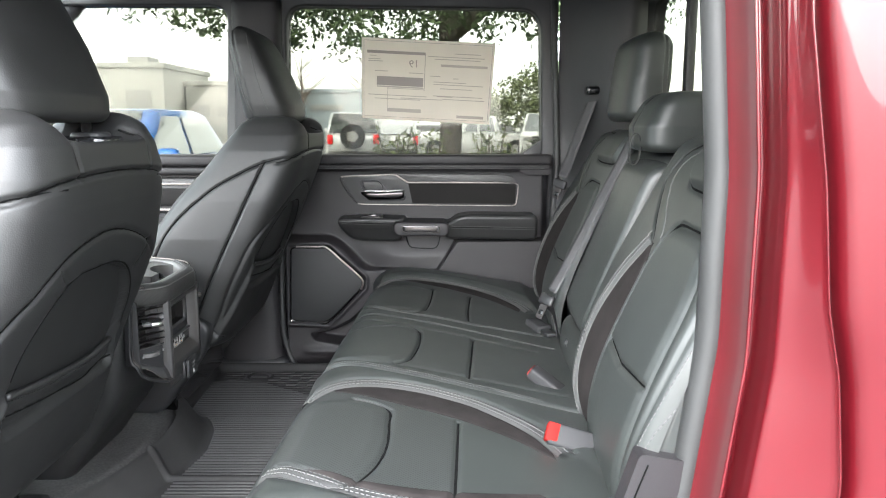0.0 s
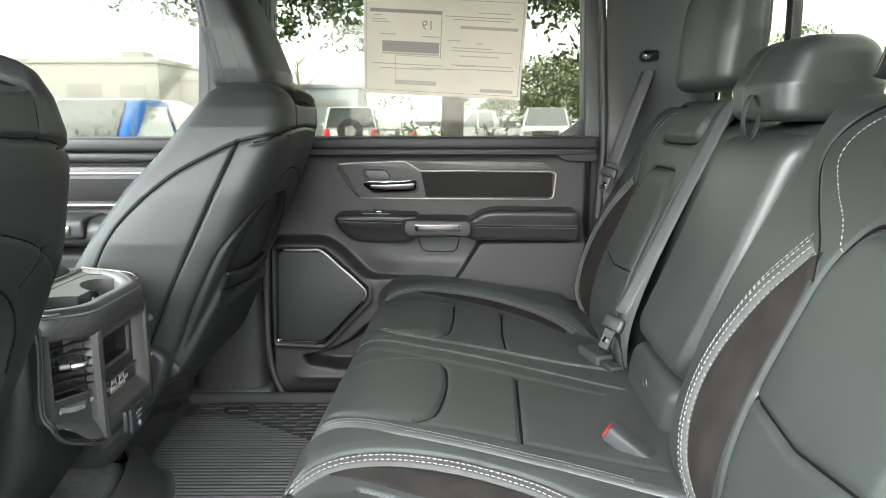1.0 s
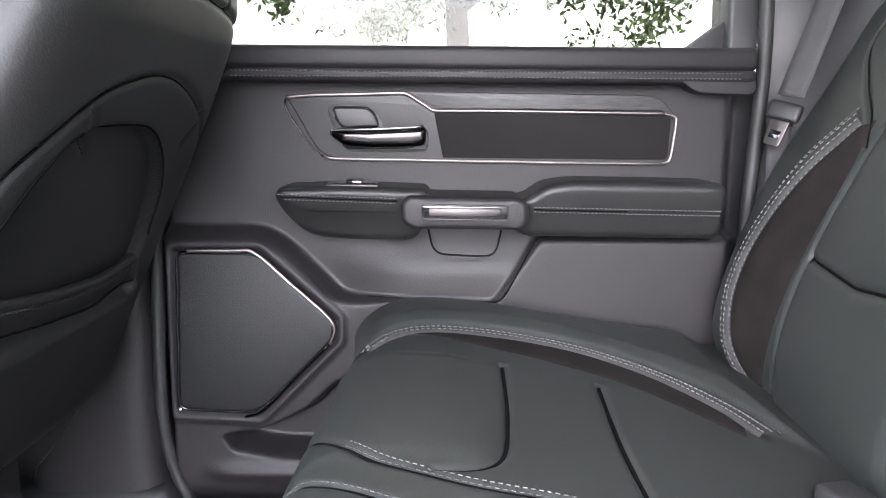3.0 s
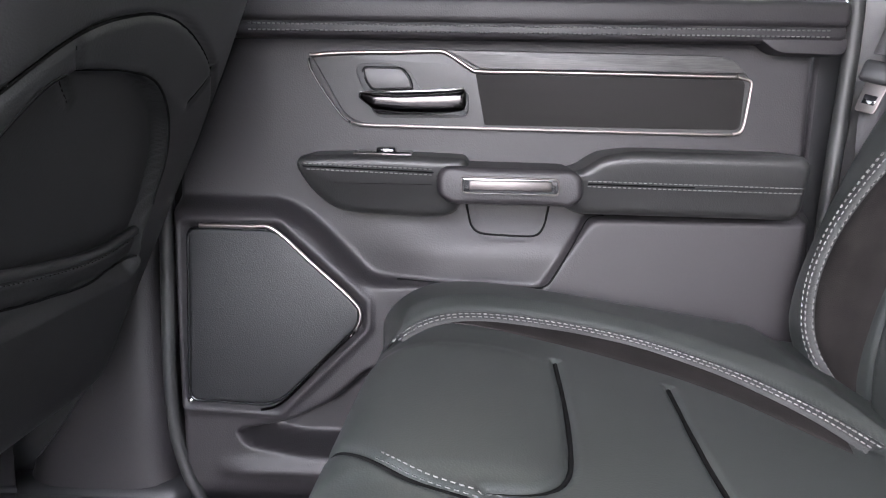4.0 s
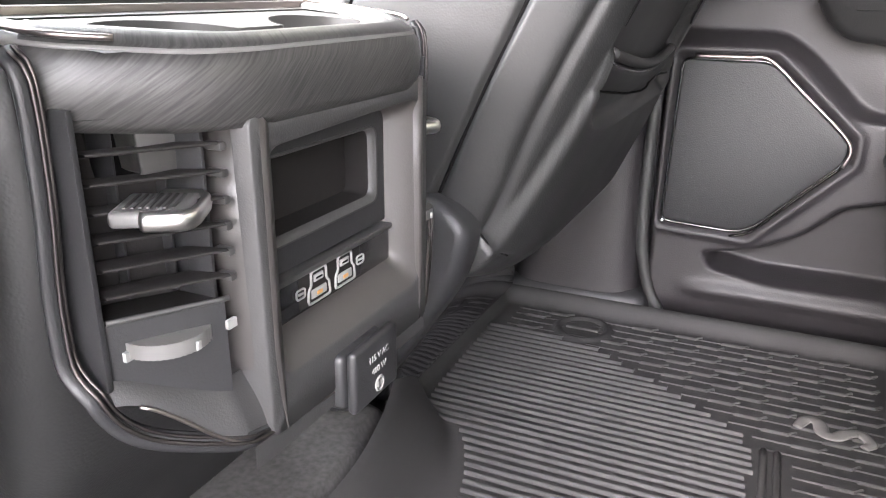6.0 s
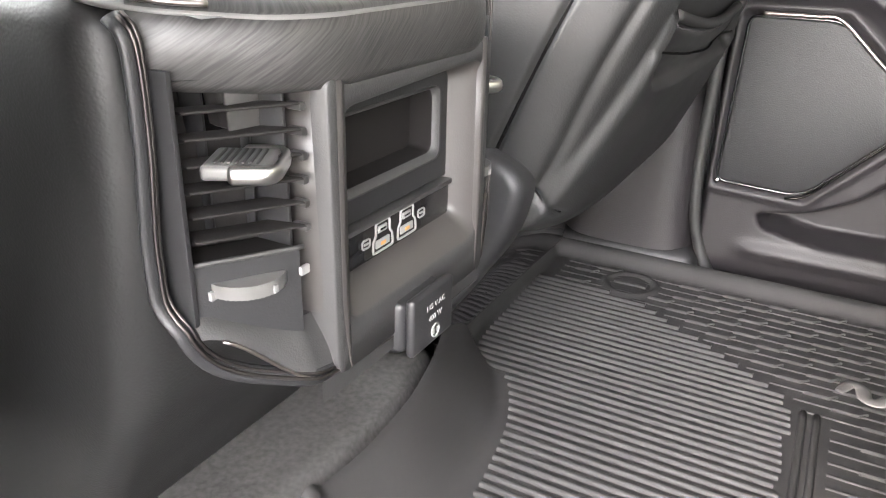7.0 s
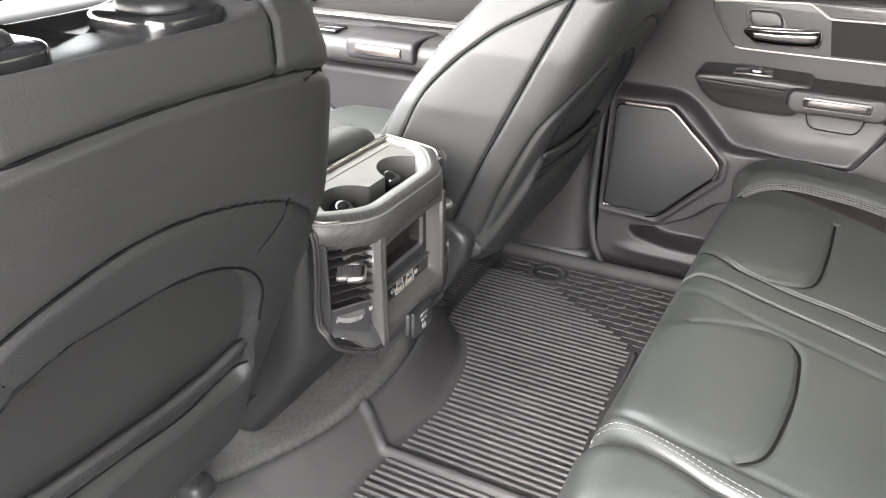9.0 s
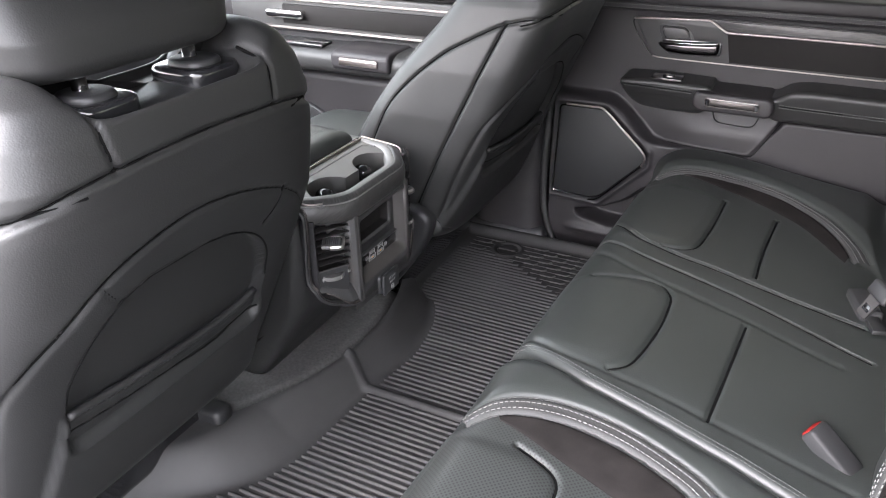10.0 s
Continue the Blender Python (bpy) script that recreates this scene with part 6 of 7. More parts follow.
for y in (1.6745, 1.7055):
    part("port_outline", tube([(-0.6190, y + a, 1.0005 + b) for a, b in even(rounded([(-0.0125, -0.0105), (0.0125, -0.0105), (0.0115, -0.001), (0.0085, 0.001), (0.0085, 0.0105), (-0.0085, 0.0105), (-0.0085, 0.001), (-0.0115, -0.001)], 0.002), 0.002)], 0.0009, 6, closed=True, up=(1, 0, 0)), "label", con)
    part("usb_port", rbox(-0.6205, -0.6186, y - 0.0085, y + 0.0085, 0.9925, 0.9985, 0.0008), "label", con)
    part("usb_tongue", rbox(-0.6190, -0.6180, y - 0.003, y + 0.003, 0.994, 0.9965, 0.0004), "port_amber", con)
    part("usb_c_port", rbox(-0.6205, -0.6186, y - 0.0055, y + 0.0055, 1.0030, 1.0080, 0.002), "label", con)
    part("usb_c_slot", rbox(-0.6190, -0.6182, y - 0.0035, y + 0.0035, 1.0048, 1.0062, 0.0005), "gloss", con)
for y in (1.6545, 1.7255):
    part("port_symbol", tube([(-0.6190, y + a, 1.0005 + b) for a, b in even(rounded([(-0.0045, -0.003), (0.0045, -0.003), (0.0045, 0.003), (-0.0045, 0.003)], 0.001), 0.002)], 0.0007, 6, closed=True, up=(1, 0, 0)), "label", con)
    part("port_symbol", rbox(-0.6193, -0.6184, y - 0.0025, y + 0.0025, 1.0000, 1.0012, 0), "label", con)
# apron of the face, below the middle panel
wrap_panel("face_lower", 1.585, 1.795, lambda y: (0.922, 0.937), 0.007, "trim_grey")

# side vents with slats, tab and thumb wheel
for s in (-1, 1):
    y_in, y_out = 1.692 + s * 0.108, 1.692 + s * 0.159
    ya, yb = min(y_in, y_out), max(y_in, y_out)
    for k in range(6):
        z = 1.1085 - k * 0.0137
        top_, low_ = [], []
        for d in (0.0005, 0.0022, 0.0015, -0.026):
            top_.append([(face_x(y) + d, y, z + (-0.0012 if d > 0.002 else 0.0) + 0.10 * min(d, 0)) for y in np.linspace(ya, yb, 10)])
        low_ = [[(x - 0.001, y, zz - 0.0022) for x, y, zz in row] for row in (top_[3], top_[0])]
        part("slat", skin_mesh(np.array([top_[3], top_[0], top_[1], low_[1], low_[0], top_[3]])), "insert", con)
        yk = y_in - s * 0.004
        part("slat_pin", rbox(face_x(yk) - 0.010, face_x(yk) + 0.0005, yk - 0.0025, yk + 0.0025, z - 0.0055, z - 0.001, 0.0012), "trim_grey", con)
    for dy_, z0_, z1_ in ((0.112, 1.047, 1.122), (0.132, 1.047, 1.122), (0.150, 1.047, 1.122)):
        yv_ = 1.692 + s * dy_
        part("vane", rbox(face_x(yv_) - 0.045, face_x(yv_) - 0.029, yv_ - 0.0008, yv_ + 0.0008, z0_ - 0.02, z1_, 0.0003), "trim", con)
    ym = 1.692 + s * 0.130
    rot = 0.52 * s
    mt_ = Matrix.Translation((face_x(ym) + (0.004 if s < 0 else -0.006), ym - (0.0 if s < 0 else 0.004), 1.0785)) @ Matrix.Rotation(-rot, 4, "Z")
    b = rbox(-0.026, 0.009, -0.0185, 0.0185, -0.0042, 0.0042, 0.003, 3)
    b.transform(mt_)
    part("vent_tab", b, "tab_grey", con, "ribbed grey vent tab")
    for k in range(7):
        b = rbox(-0.020 + k * 0.0036, -0.0184 + k * 0.0036, -0.013, 0.013, 0.0038, 0.0050, 0.0004)
        b.transform(mt_)
        part("tab_rib", b, "trim_grey", con)
    edge_ = rounded([(-0.010, -0.0205), (0.0125, -0.0195), (0.0125, 0.0195), (-0.010, 0.0205)], [0.002, 0.009, 0.009, 0.002], 6)
    me_ = tube([(a, b_, 0.0) for a, b_ in even(np.vstack([edge_[len(edge_) // 4 - 6:], edge_[:1]])[1:-1], 0.002)], 1.0, 8, flat=(0.0026, 0.0050))
    me_.transform(mt_)
    part("tab_edge", me_, "tab_edge", con, "bright satin edge of the vent tab")
    wrap_panel("vent_sill", ya, yb, lambda y: (0.968 + 0.032 * sstep((abs(y - YC) - 0.09) / 0.09), 1.0262), -0.004, "trim")
    part("sill_lip", tube([(face_x(y) - 0.001, y, 1.0262) for y in np.linspace(ya, yb, 12)], 0.0016, 8), "trim_grey", con)
    # plates added above and below to stop light leaking into the vent
    for zr_ in (1.0245, 1.1225):
        part("vent_light_stop", skin_mesh(np.array([[(face_x(y) + d, y, zr_) for y in np.linspace(ya, yb, 10)] for d in (-0.003, -0.048)])), "insert", con)
    # near-black sheet that paints the vent's deep shade
    wrap_panel("vent_shade", ya, yb, lambda y: (1.024, 1.126), -0.046, "seam")
    yi = y_in - s * 0.001
    part("vent_wall", rbox(-0.668, -0.622, yi - 0.0012, yi + 0.0012, 1.024, 1.118, 0.0005), "trim", con)
    yw = 1.692 + s * 0.1615
    part("vent_wall", rbox(face_x(yw) - 0.03, face_x(yw) + 0.0005, yw - 0.0018, yw + 0.0018, 0.990, 1.128, 0.0008), "trim", con)
    yf0, yf1 = 1.692 + s * 0.086, 1.692 + s * 0.163
    foot = []
    for a in np.linspace(0, 1, 14):
        foot.append([(face_x(y) - 0.012 + 0.016 * math.sin(a * 1.5), y, 0.9745 + 0.027 * sstep((abs(y - 1.692) - 0.095) / 0.07) - (0.036 - 0.018 * sstep((abs(y - 1.692) - 0.11) / 0.05)) * a) for y in np.linspace(yf0, yf1, 18)])
    part("vent_foot", skin_mesh(np.array(foot)), "trim_grey", con)
    part("foot_strip", tube([(x + 0.001, y, z - 0.0005) for x, y, z in foot[-1][:-2]], 0.0011, 8, up=(1, 0, 0)), "satin", con, "thin bright strip under the vent")
    # ribbed thumb wheel that stands out of the sill
    bm_ = bmesh.new()
    bmesh.ops.create_cone(bm_, cap_ends=True, segments=96, radius1=0.0235, radius2=0.0235, depth=0.0080)
    for v in bm_.verts:
        k = round(math.atan2(v.co.y, v.co.x) / (2 * math.pi) * 96)
        if k % 2:
            v.co.x, v.co.y = v.co.x * 0.975, v.co.y * 0.975
    bm_.transform(Matrix.Translation((face_x(ym) - 0.0145, ym - s * 0.002, 1.0090)))
    part("thumb_wheel", soften(bm_, 60), "tab_grey", con, "ribbed satin thumb wheel")
    part("wheel_mark", rbox(face_x(ym) + 0.0090, face_x(ym) + 0.0103, ym - 0.0016, ym + 0.0016, 1.0058, 1.0105, 0.0003), "label", con)
    for k in (-1, 1):
        yk = ym + k * 0.0225 - s * 0.002
        part("vent_symbol", rbox(face_x(yk) - 0.0045, face_x(yk) - 0.0022, yk - 0.0034, yk + 0.0034, 1.0058 + 0.002 * k * -s, 1.0108 + 0.002 * k * -s, 0.0), "label", con)

# covered power outlet
out = part("outlet_cover", rbox(-0.620, -0.597, 1.664, 1.720, 0.917, 0.957, 0.005, 3), "trim", con, "flap of the power outlet")
part("flap", rbox(-0.5965, -0.589, 1.666, 1.724, 0.915, 0.960, 0.004, 3), "trim", out)


def lettering(body, size, y, z, x, parent):
    c = bpy.data.curves.new("text", "FONT")
    c.body, c.size, c.extrude, c.align_x = body, size, 0.0002, "CENTER"
    o = new("lettering", c)
    o.data.materials.append(M["label"])
    o.matrix_world = Matrix.Translation((x, y, z)) @ Matrix.Rotation(radians(90), 4, "Z") @ Matrix.Rotation(radians(90), 4, "X")
    o.parent = parent
    return o


lettering("115 V AC", 0.0066, 1.696, 0.945, -0.5885, out)
lettering("400 W", 0.0066, 1.696, 0.9355, -0.5885, out)
part("outlet_symbol", tube([(-0.5885, 1.696 + 0.005 * math.cos(a), 0.9255 + 0.005 * math.sin(a)) for a in np.linspace(0, 2 * math.pi, 20, endpoint=False)], 0.0009, 6, closed=True, up=(1, 0, 0)), "label", out)
for dy in (-0.0022, 0.0022):
    part("outlet_slot", rbox(-0.5890, -0.5880, 1.696 + dy - 0.0006, 1.696 + dy + 0.0006, 0.9235, 0.9275, 0), "label", out)

# rim with grained trim round the cup holders; it climbs a little towards the front
RC = 1.692
rim_o = rounded([(-0.86, RC - 0.173), (-0.660, RC - 0.173), (-0.600, RC - 0.098), (-0.600, RC + 0.098), (-0.660, RC + 0.173), (-0.86, RC + 0.173)], [0.005, 0.030, 0.03, 0.03, 0.030, 0.005], 8)
rim_i = rounded([(-0.86, RC - 0.146), (-0.684, RC - 0.143), (-0.635, RC - 0.080), (-0.635, RC + 0.080), (-0.684, RC + 0.143), (-0.86, RC + 0.146)], [0.005, 0.03, 0.03, 0.03, 0.03, 0.005], 8)


def climb(x):
    return 0.12 * np.clip(-0.62 - x, 0, 0.13)


def rim_ring(layers, x_min=-9.0, wrap=True):
    """A skin through outlines at rising heights; x_min keeps only what lies behind it."""
    keep = np.where(rim_o[:, 0] > x_min)[0]
    return skin_mesh(np.array([[(ol[i][0], ol[i][1], z + climb(ol[i][0])) for i in keep] for ol, z in layers])[:, ::-1], wrap, False)


def mixo(k, grow=0.0):
    c = np.array([-0.74, YC])
    o = rim_o * (1 - k) + rim_i * k
    d = o - c
    d /= np.linalg.norm(d, axis=1, keepdims=True)
    return o + d * grow


# inner rim, its paleness a painted reflection of the sky
part("bright_rim", rim_ring([(mixo(0.02, -0.006), 1.1475), (mixo(0.03, -0.002), 1.149), (mixo(0.08), 1.151), (mixo(0.25), 1.1535), (mixo(0.62), 1.1565), (mixo(0.85), 1.155), (mixo(0.98), 1.149), (mixo(1.0), 1.14), (mixo(1.0), 1.10)]), "rim_light", con, "satin inner rim with a pale sky sheen in its colour")
part("grained_rim", rim_ring([(mixo(0, -0.014), 1.112), (mixo(0, -0.003), 1.113), (mixo(0), 1.119), (mixo(0, 0.001), 1.132), (mixo(0, 0.0), 1.144), (mixo(0.14), 1.153), (mixo(0.40), 1.1575), (mixo(0.52), 1.1580), (mixo(0.54), 1.1550)], -0.667, False), "wood", con, "dark grained trim band")
# cup holder tray: a deck with two scalloped wells
def well_front(y):
    """Front edge of the wells: two round scallops and the slot between them."""
    x = -0.666 if abs(y - RC) < 0.122 else -0.640
    for cx, cy, cr in ((-0.654, RC - 0.072, 0.053), (-0.652, RC + 0.074, 0.050)):
        if abs(y - cy) < cr:
            x = min(x, cx - math.sqrt(cr * cr - (y - cy) ** 2))
    return x


hole = [(well_front(y), y) for y in np.linspace(RC - 0.134, RC + 0.134, 120)] + [(-0.637, RC + 0.134), (-0.637, RC - 0.134)]
deck = bmesh.new()
loops = []
for pts in ([(-0.745, RC - 0.149), (-0.745, RC + 0.149), (-0.632, RC + 0.149), (-0.632, RC - 0.149)], hole):
    vs_ = [deck.verts.new((a, b, 1.150 + climb(a))) for a, b in pts]
    loops.append([deck.edges.new((vs_[i], vs_[(i + 1) % len(vs_)])) for i in range(len(vs_))])
bmesh.ops.triangle_fill(deck, use_beauty=True, use_dissolve=False, edges=loops[0] + loops[1], normal=(0, 0, 1))
part("cup_tray", deck, "deck", con)
hp_ = np.array(hole)
hc_ = hp_.mean(0)
well_rows = [[(hc_[0] + (a - hc_[0]) * f, hc_[1] + (b - hc_[1]) * f, z + (climb(a) if z > 1.1 else 0)) for a, b in hp_] for f, z in ((1.0, 1.1505), (0.995, 1.147), (0.985, 1.110), (0.965, 1.092), (0.94, 1.090), (0.5, 1.089), (0.02, 1.089))]
part("cup_well", skin_mesh(np.array(well_rows), True), "well_grey", con)
for cy in (RC - 0.060, RC + 0.072):
    fg_ = blob([0, 0.02, 0.052], [-0.018] * 3, [0.020] * 3, [0.017, 0.019, 0.017], 0.016, 0.014, e=2.2, nz=20, nt=24)
    part("cup_finger", skin_mesh(fg_ + np.array([-0.689, cy, 1.094]), True, True), "gloss", con)
part("tray_edge", rbox(-0.750, -0.742, RC - 0.158, RC + 0.158, 1.13, 1.1690, 0.002), "gloss", con)
part("tray_strip", rbox(-0.7418, -0.7385, RC - 0.156, RC + 0.156, 1.155, 1.1690, 0.001), "satin", con, "thin bright strip behind the cup tray")
for s in (-1, 1):
    side_ = smooth([(-0.742, RC + s * 0.158), (-0.70, RC + s * 0.162), (-0.664, RC + s * 0.162), (-0.648, RC + s * 0.155), (-0.636, RC + s * 0.140)], 0.004)
    part("rim_strip", tube([(a, b, 1.1555 + climb(a)) for a, b in side_], 0.0016, 8), "satin", con, "thin bright strip along the rim")
lid = blob([0, 0.30, 0.62], [1.10, 1.10, 1.10], [1.192, 1.207, 1.20], [0.168, 0.176, 0.17], 0.04, 0.030, nz=50, nt=90)
lidg = np.stack([-0.752 - lid[..., 2], YC + lid[..., 1], lid[..., 0]], -1)
ln = normals(lidg, True)
if ln[25, 0, 2] < 0:
    ln = -ln
groove(lidg, ln, "xy", smooth([(-0.797, 1.50), (-0.792, YC), (-0.797, 1.88)], 0.02), 0.003, 0.004, ("z", 1))
lid_o = part("armrest_lid", skin_mesh(lidg, True, True), "leather", con)
lc = Cover([lid_o])
tagged(part("stitching", lc.stitches([smooth([(-0.805, 1.53), (-0.800, YC), (-0.805, 1.85)], 0.02)], "xy", 1.5, -1, 0.0034, 0.003, 0.0005, 0.0003), "stitch", con), kind="stuff")

# ---- floor mat ----
mat = thing("floor_mat", "black ribbed all-weather rubber floor mat", "floor mat")


def eased(ys, xs):
    """A rounded line through plan points: x by y."""
    yy = np.linspace(ys[0], ys[-1], 400)
    w = np.hanning(31)
    v = np.convolve(np.pad(np.interp(yy, ys, xs), 15, mode="edge"), w / w.sum(), "valid")
    return lambda y: np.interp(y, yy, v)


mat_edge = eased([0.95, 1.10, 1.22, 1.32, 1.42, 1.65, 1.82, 1.95, 2.04, 2.10, 2.14, 2.5], [-0.90, -0.88, -0.80, -0.70, -0.662, -0.646, -0.620, -0.640, -0.680, -0.755, -0.84, -0.95])
mat_front = eased([0.95, 1.15, 1.33, 1.42, 1.55, 1.65, 1.75, 1.85, 1.95, 2.05, 2.16, 2.30, 2.47], [-0.98, -0.96, -0.87, -0.785, -0.725, -0.702, -0.692, -0.700, -0.725, -0.765, -0.80, -0.80, -0.79])


MZ = FLOOR + 0.016
RX, RY = -0.612, 2.388       # moulded ring round the fixing
ny, nx = 330, 120
yv = np.linspace(0.95, 2.475, ny)
grid = np.zeros((ny, nx, 3))
for i, y in enumerate(yv):
    a = np.linspace(0, 1, nx)
    x = mat_front(y) + (-0.145 - mat_front(y)) * a
    rise = 0.072 * sstep((mat_edge(y) - x) / max(0.04, min(0.11, mat_edge(y) - mat_front(y))))
    lip = 0.022 * sstep((y - 2.440) / 0.03) + 0.035 * sstep((0.99 - y) / 0.03)
    lip = np.maximum(lip, 0.025 * sstep((-0.755 - x) / 0.03) * (y > 2.10))
    z = MZ + rise + lip
    # raised cross ridge in the middle
    z = z + 0.010 * np.exp(-((y - 1.662 - 0.25 * np.maximum(mat_edge(y) - x, 0)) / 0.010) ** 4)
    # ring moulded round the fixing
    d = np.hypot(x - RX, y - RY)
    z = z + 0.006 * np.exp(-((d - 0.040) / 0.006) ** 2)
    grid[i, :, 0], grid[i, :, 1], grid[i, :, 2] = x, y, z
part("mat_sheet", skin_mesh(grid), "rubber", mat)
part("fixing_disc", skin_mesh(np.array([[(RX + r * math.cos(t), RY + r * math.sin(t), MZ + 0.0012 + 0.001 * (r < 0.03)) for t in np.linspace(0, 2 * math.pi, 28, endpoint=False)] for r in (0.034, 0.03, 0.012, 0.001)]), True), "rubber", mat)
part("fixing_bar", rbox(RX - 0.026, RX + 0.026, RY - 0.006, RY + 0.006, MZ, MZ + 0.0055, 0.003), "rubber", mat)


def rib_mesh(length, w=0.0042, h=0.0045):
    sec = [(-w, -0.002), (-w * 0.75, h * 0.8), (-w * 0.35, h), (w * 0.35, h), (w * 0.75, h * 0.8), (w, -0.002)]
    g = np.array([[(x, a, b) for a, b in sec] for x in (0, length)])
    me = skin_mesh(g, False)
    me.materials.append(M["rubber"])
    return me


def rib_end(y):
    """Where the fine ribs give way to the broken bars."""
    return lerp(y, [1.64, 1.9, 2.14, 2.18, 2.245, 2.33, 2.36], [-0.338, -0.342, -0.346, -0.362, -0.452, -0.575, -0.70])


shared = {}
PITCH = 0.0152
y = 1.02
while y < 2.355:
    if abs(y - 1.662) > 0.018:
        x0 = mat_edge(y) + 0.012 if y < 2.05 else lerp(y, [2.05, 2.135, 2.36], [-0.735, -0.745, -0.752])
        x1 = -0.16 if y < 1.64 else rib_end(y)
        n_ = round((x1 - x0) / 0.01)
        if n_ not in shared:
            shared[n_] = rib_mesh(n_ * 0.01)
        ob = part("rib", shared[n_], "rubber", mat)
        ob.location = (x0, y, MZ)
    y += PITCH
def tread_mesh(length, slant=0.010, w=0.0052, h=0.0042):
    """A raised tread block with slanted ends."""
    bm = prism([(0, -w), (length, -w), (length + slant, w), (slant, w)], -0.002, h, "xy", 0.0012, 1)
    me = bpy.data.meshes.new("m")
    bm.to_mesh(me)
    bm.free()
    me.materials.append(M["rubber"])
    return me


dash = tread_mesh(0.030)
thin = {}
row = 0
for y in np.arange(1.700, 2.435, 0.0228):
    start = (rib_end(y) if y < 2.36 else -0.745) + (0.045 if y < 2.15 else 0.016)
    n_ = round((-0.20 - start) / 0.01)
    if n_ not in thin:
        thin[n_] = rib_mesh(n_ * 0.01, 0.0030, 0.0022)
    ob = part("tread_line", thin[n_], "rubber", mat)
    ob.location = (start, y, MZ - 0.0005)
    x = -0.745 + (0.034 if row % 2 else 0.0)
    while x < start:
        x += 0.068
    while x < -0.22:
        if np.hypot(x + 0.018 - RX, y - RY) > 0.060:
            ob = part("tread_block", dash, "rubber", mat)
            ob.location = (x, y, MZ)
        x += 0.068
    row += 1
for dx_ in (0.0, 0.015):
    q = even(np.array([(-0.332 + dx_, 2.150), (-0.329 + dx_, 2.0), (-0.322 + dx_, 1.68)]), 0.02)
    part("edge_ridge", tube([(a, b, MZ + 0.001) for a, b in q], 0.0045, 8), "rubber", mat)
# pale curled emblem near the far seat edge
em = smooth([(-0.297, 2.218), (-0.286, 2.242), (-0.272, 2.238), (-0.268, 2.216), (-0.255, 2.212), (-0.240, 2.228), (-0.226, 2.232), (-0.216, 2.214), (-0.224, 2.200)], 0.003)
part("emblem", tube([(a, b, MZ + 0.0045) for a, b in em], 0.95 - 0.35 * np.abs(np.linspace(-1, 1, len(em))) ** 3, 8, flat=(0.0098, 0.0024)), "mat_logo", mat, "pale grey moulded emblem")

# ---- outside ----
ground = tagged(part("ground", rbox(-900, 900, -900, 900, -0.4, 0.0, 0), "asphalt"), "grey asphalt car park", "ground", kind="structure")
tagged(part("grass_strip", rbox(-12, 16, 11.0, 18.5, -0.02, 0.10, 0.04), "grass"), "green planted strip with a concrete edge", "grass", kind="structure")
tagged(part("kerb", rbox(-12.2, 16.2, 10.8, 11.0, -0.02, 0.14, 0.02), "curb"), "pale concrete kerb along the grass", "kerb", kind="structure")


def leaf_cloud(clumps, per, size, seed, spread=1.0):
    """Many small leaf blades gathered in uneven clumps."""
    r = np.random.default_rng(seed)
    vs, fs = [], []
    for c, rad in clumps:
        k = max(8, int(per * rad * rad))
        d = r.normal(size=(k, 3))
        d /= np.linalg.norm(d, axis=1, keepdims=True)
        p = np.asarray(c) + d * rad * (r.random((k, 1)) ** 0.4) * np.array([1, 1, 0.72])
        a = r.normal(size=(k, 3))
        a /= np.linalg.norm(a, axis=1, keepdims=True)
        b = np.cross(a, r.normal(size=(k, 3)))
        b /= np.linalg.norm(b, axis=1, keepdims=True)
        s = size * r.uniform(0.6, 1.3, (k, 1))
        n0 = len(vs)
        quad = np.stack([p - a * s, p + b * s * 0.42, p + a * s, p - b * s * 0.42], 1).reshape(-1, 3)
        vs.extend(quad.tolist())
        fs.extend([[n0 + 4 * i, n0 + 4 * i + 1, n0 + 4 * i + 2, n0 + 4 * i + 3] for i in range(k)])
    return mesh_of(vs, fs, False)


def limb(path, r0, r1, n=9):
    p = smooth(path, 0.25)
    return tube(p, np.linspace(r0, r1, len(p)), n)


oak = thing("tree", "large live oak with a thick trunk and low dark green crown", "tree", at=(0, 0, 0))
TX, TY = 0.12, 13.2
part("trunk", limb([(TX - 0.02, TY, -0.1), (TX, TY, 0.8), (TX + 0.03, TY, 2.0), (TX - 0.02, TY, 3.2), (TX + 0.05, TY, 5.5)], 0.21, 0.15, 14), "bark", oak)
rng = np.random.default_rng(7)
clumps = []
for k in range(15):
    a = k * 2.399 + rng.uniform(-0.3, 0.3)
    ln_ = rng.uniform(3.5, 7.0)
    z0 = rng.uniform(3.3, 4.4)
    tip = np.array([TX + ln_ * math.cos(a), TY + ln_ * math.sin(a) * 0.9, z0 + rng.uniform(0.4, 2.4)])
    midp = np.array([TX, TY, z0]) * 0.45 + tip * 0.55 + np.array([0, 0, 0.9])
    part("limb", limb([(TX, TY, z0 - 0.4), tuple(midp), tuple(tip)], 0.11, 0.02, 7), "bark", oak)
    for f in np.linspace(0.3, 1.05, 7):
        c = (1 - f) * np.array([TX, TY, z0]) + f * tip + rng.normal(size=3) * np.array([0.6, 0.6, 0.45])
        c[2] += 0.5 * math.sin(f * 3)
        clumps.append((c, rng.uniform(0.45, 0.85)))
for k in range(60):
    clumps.append((np.array([TX + rng.uniform(-6, 6), TY + rng.uniform(-5, 5), rng.uniform(4.0, 8.0)]), rng.uniform(0.6, 1.1)))
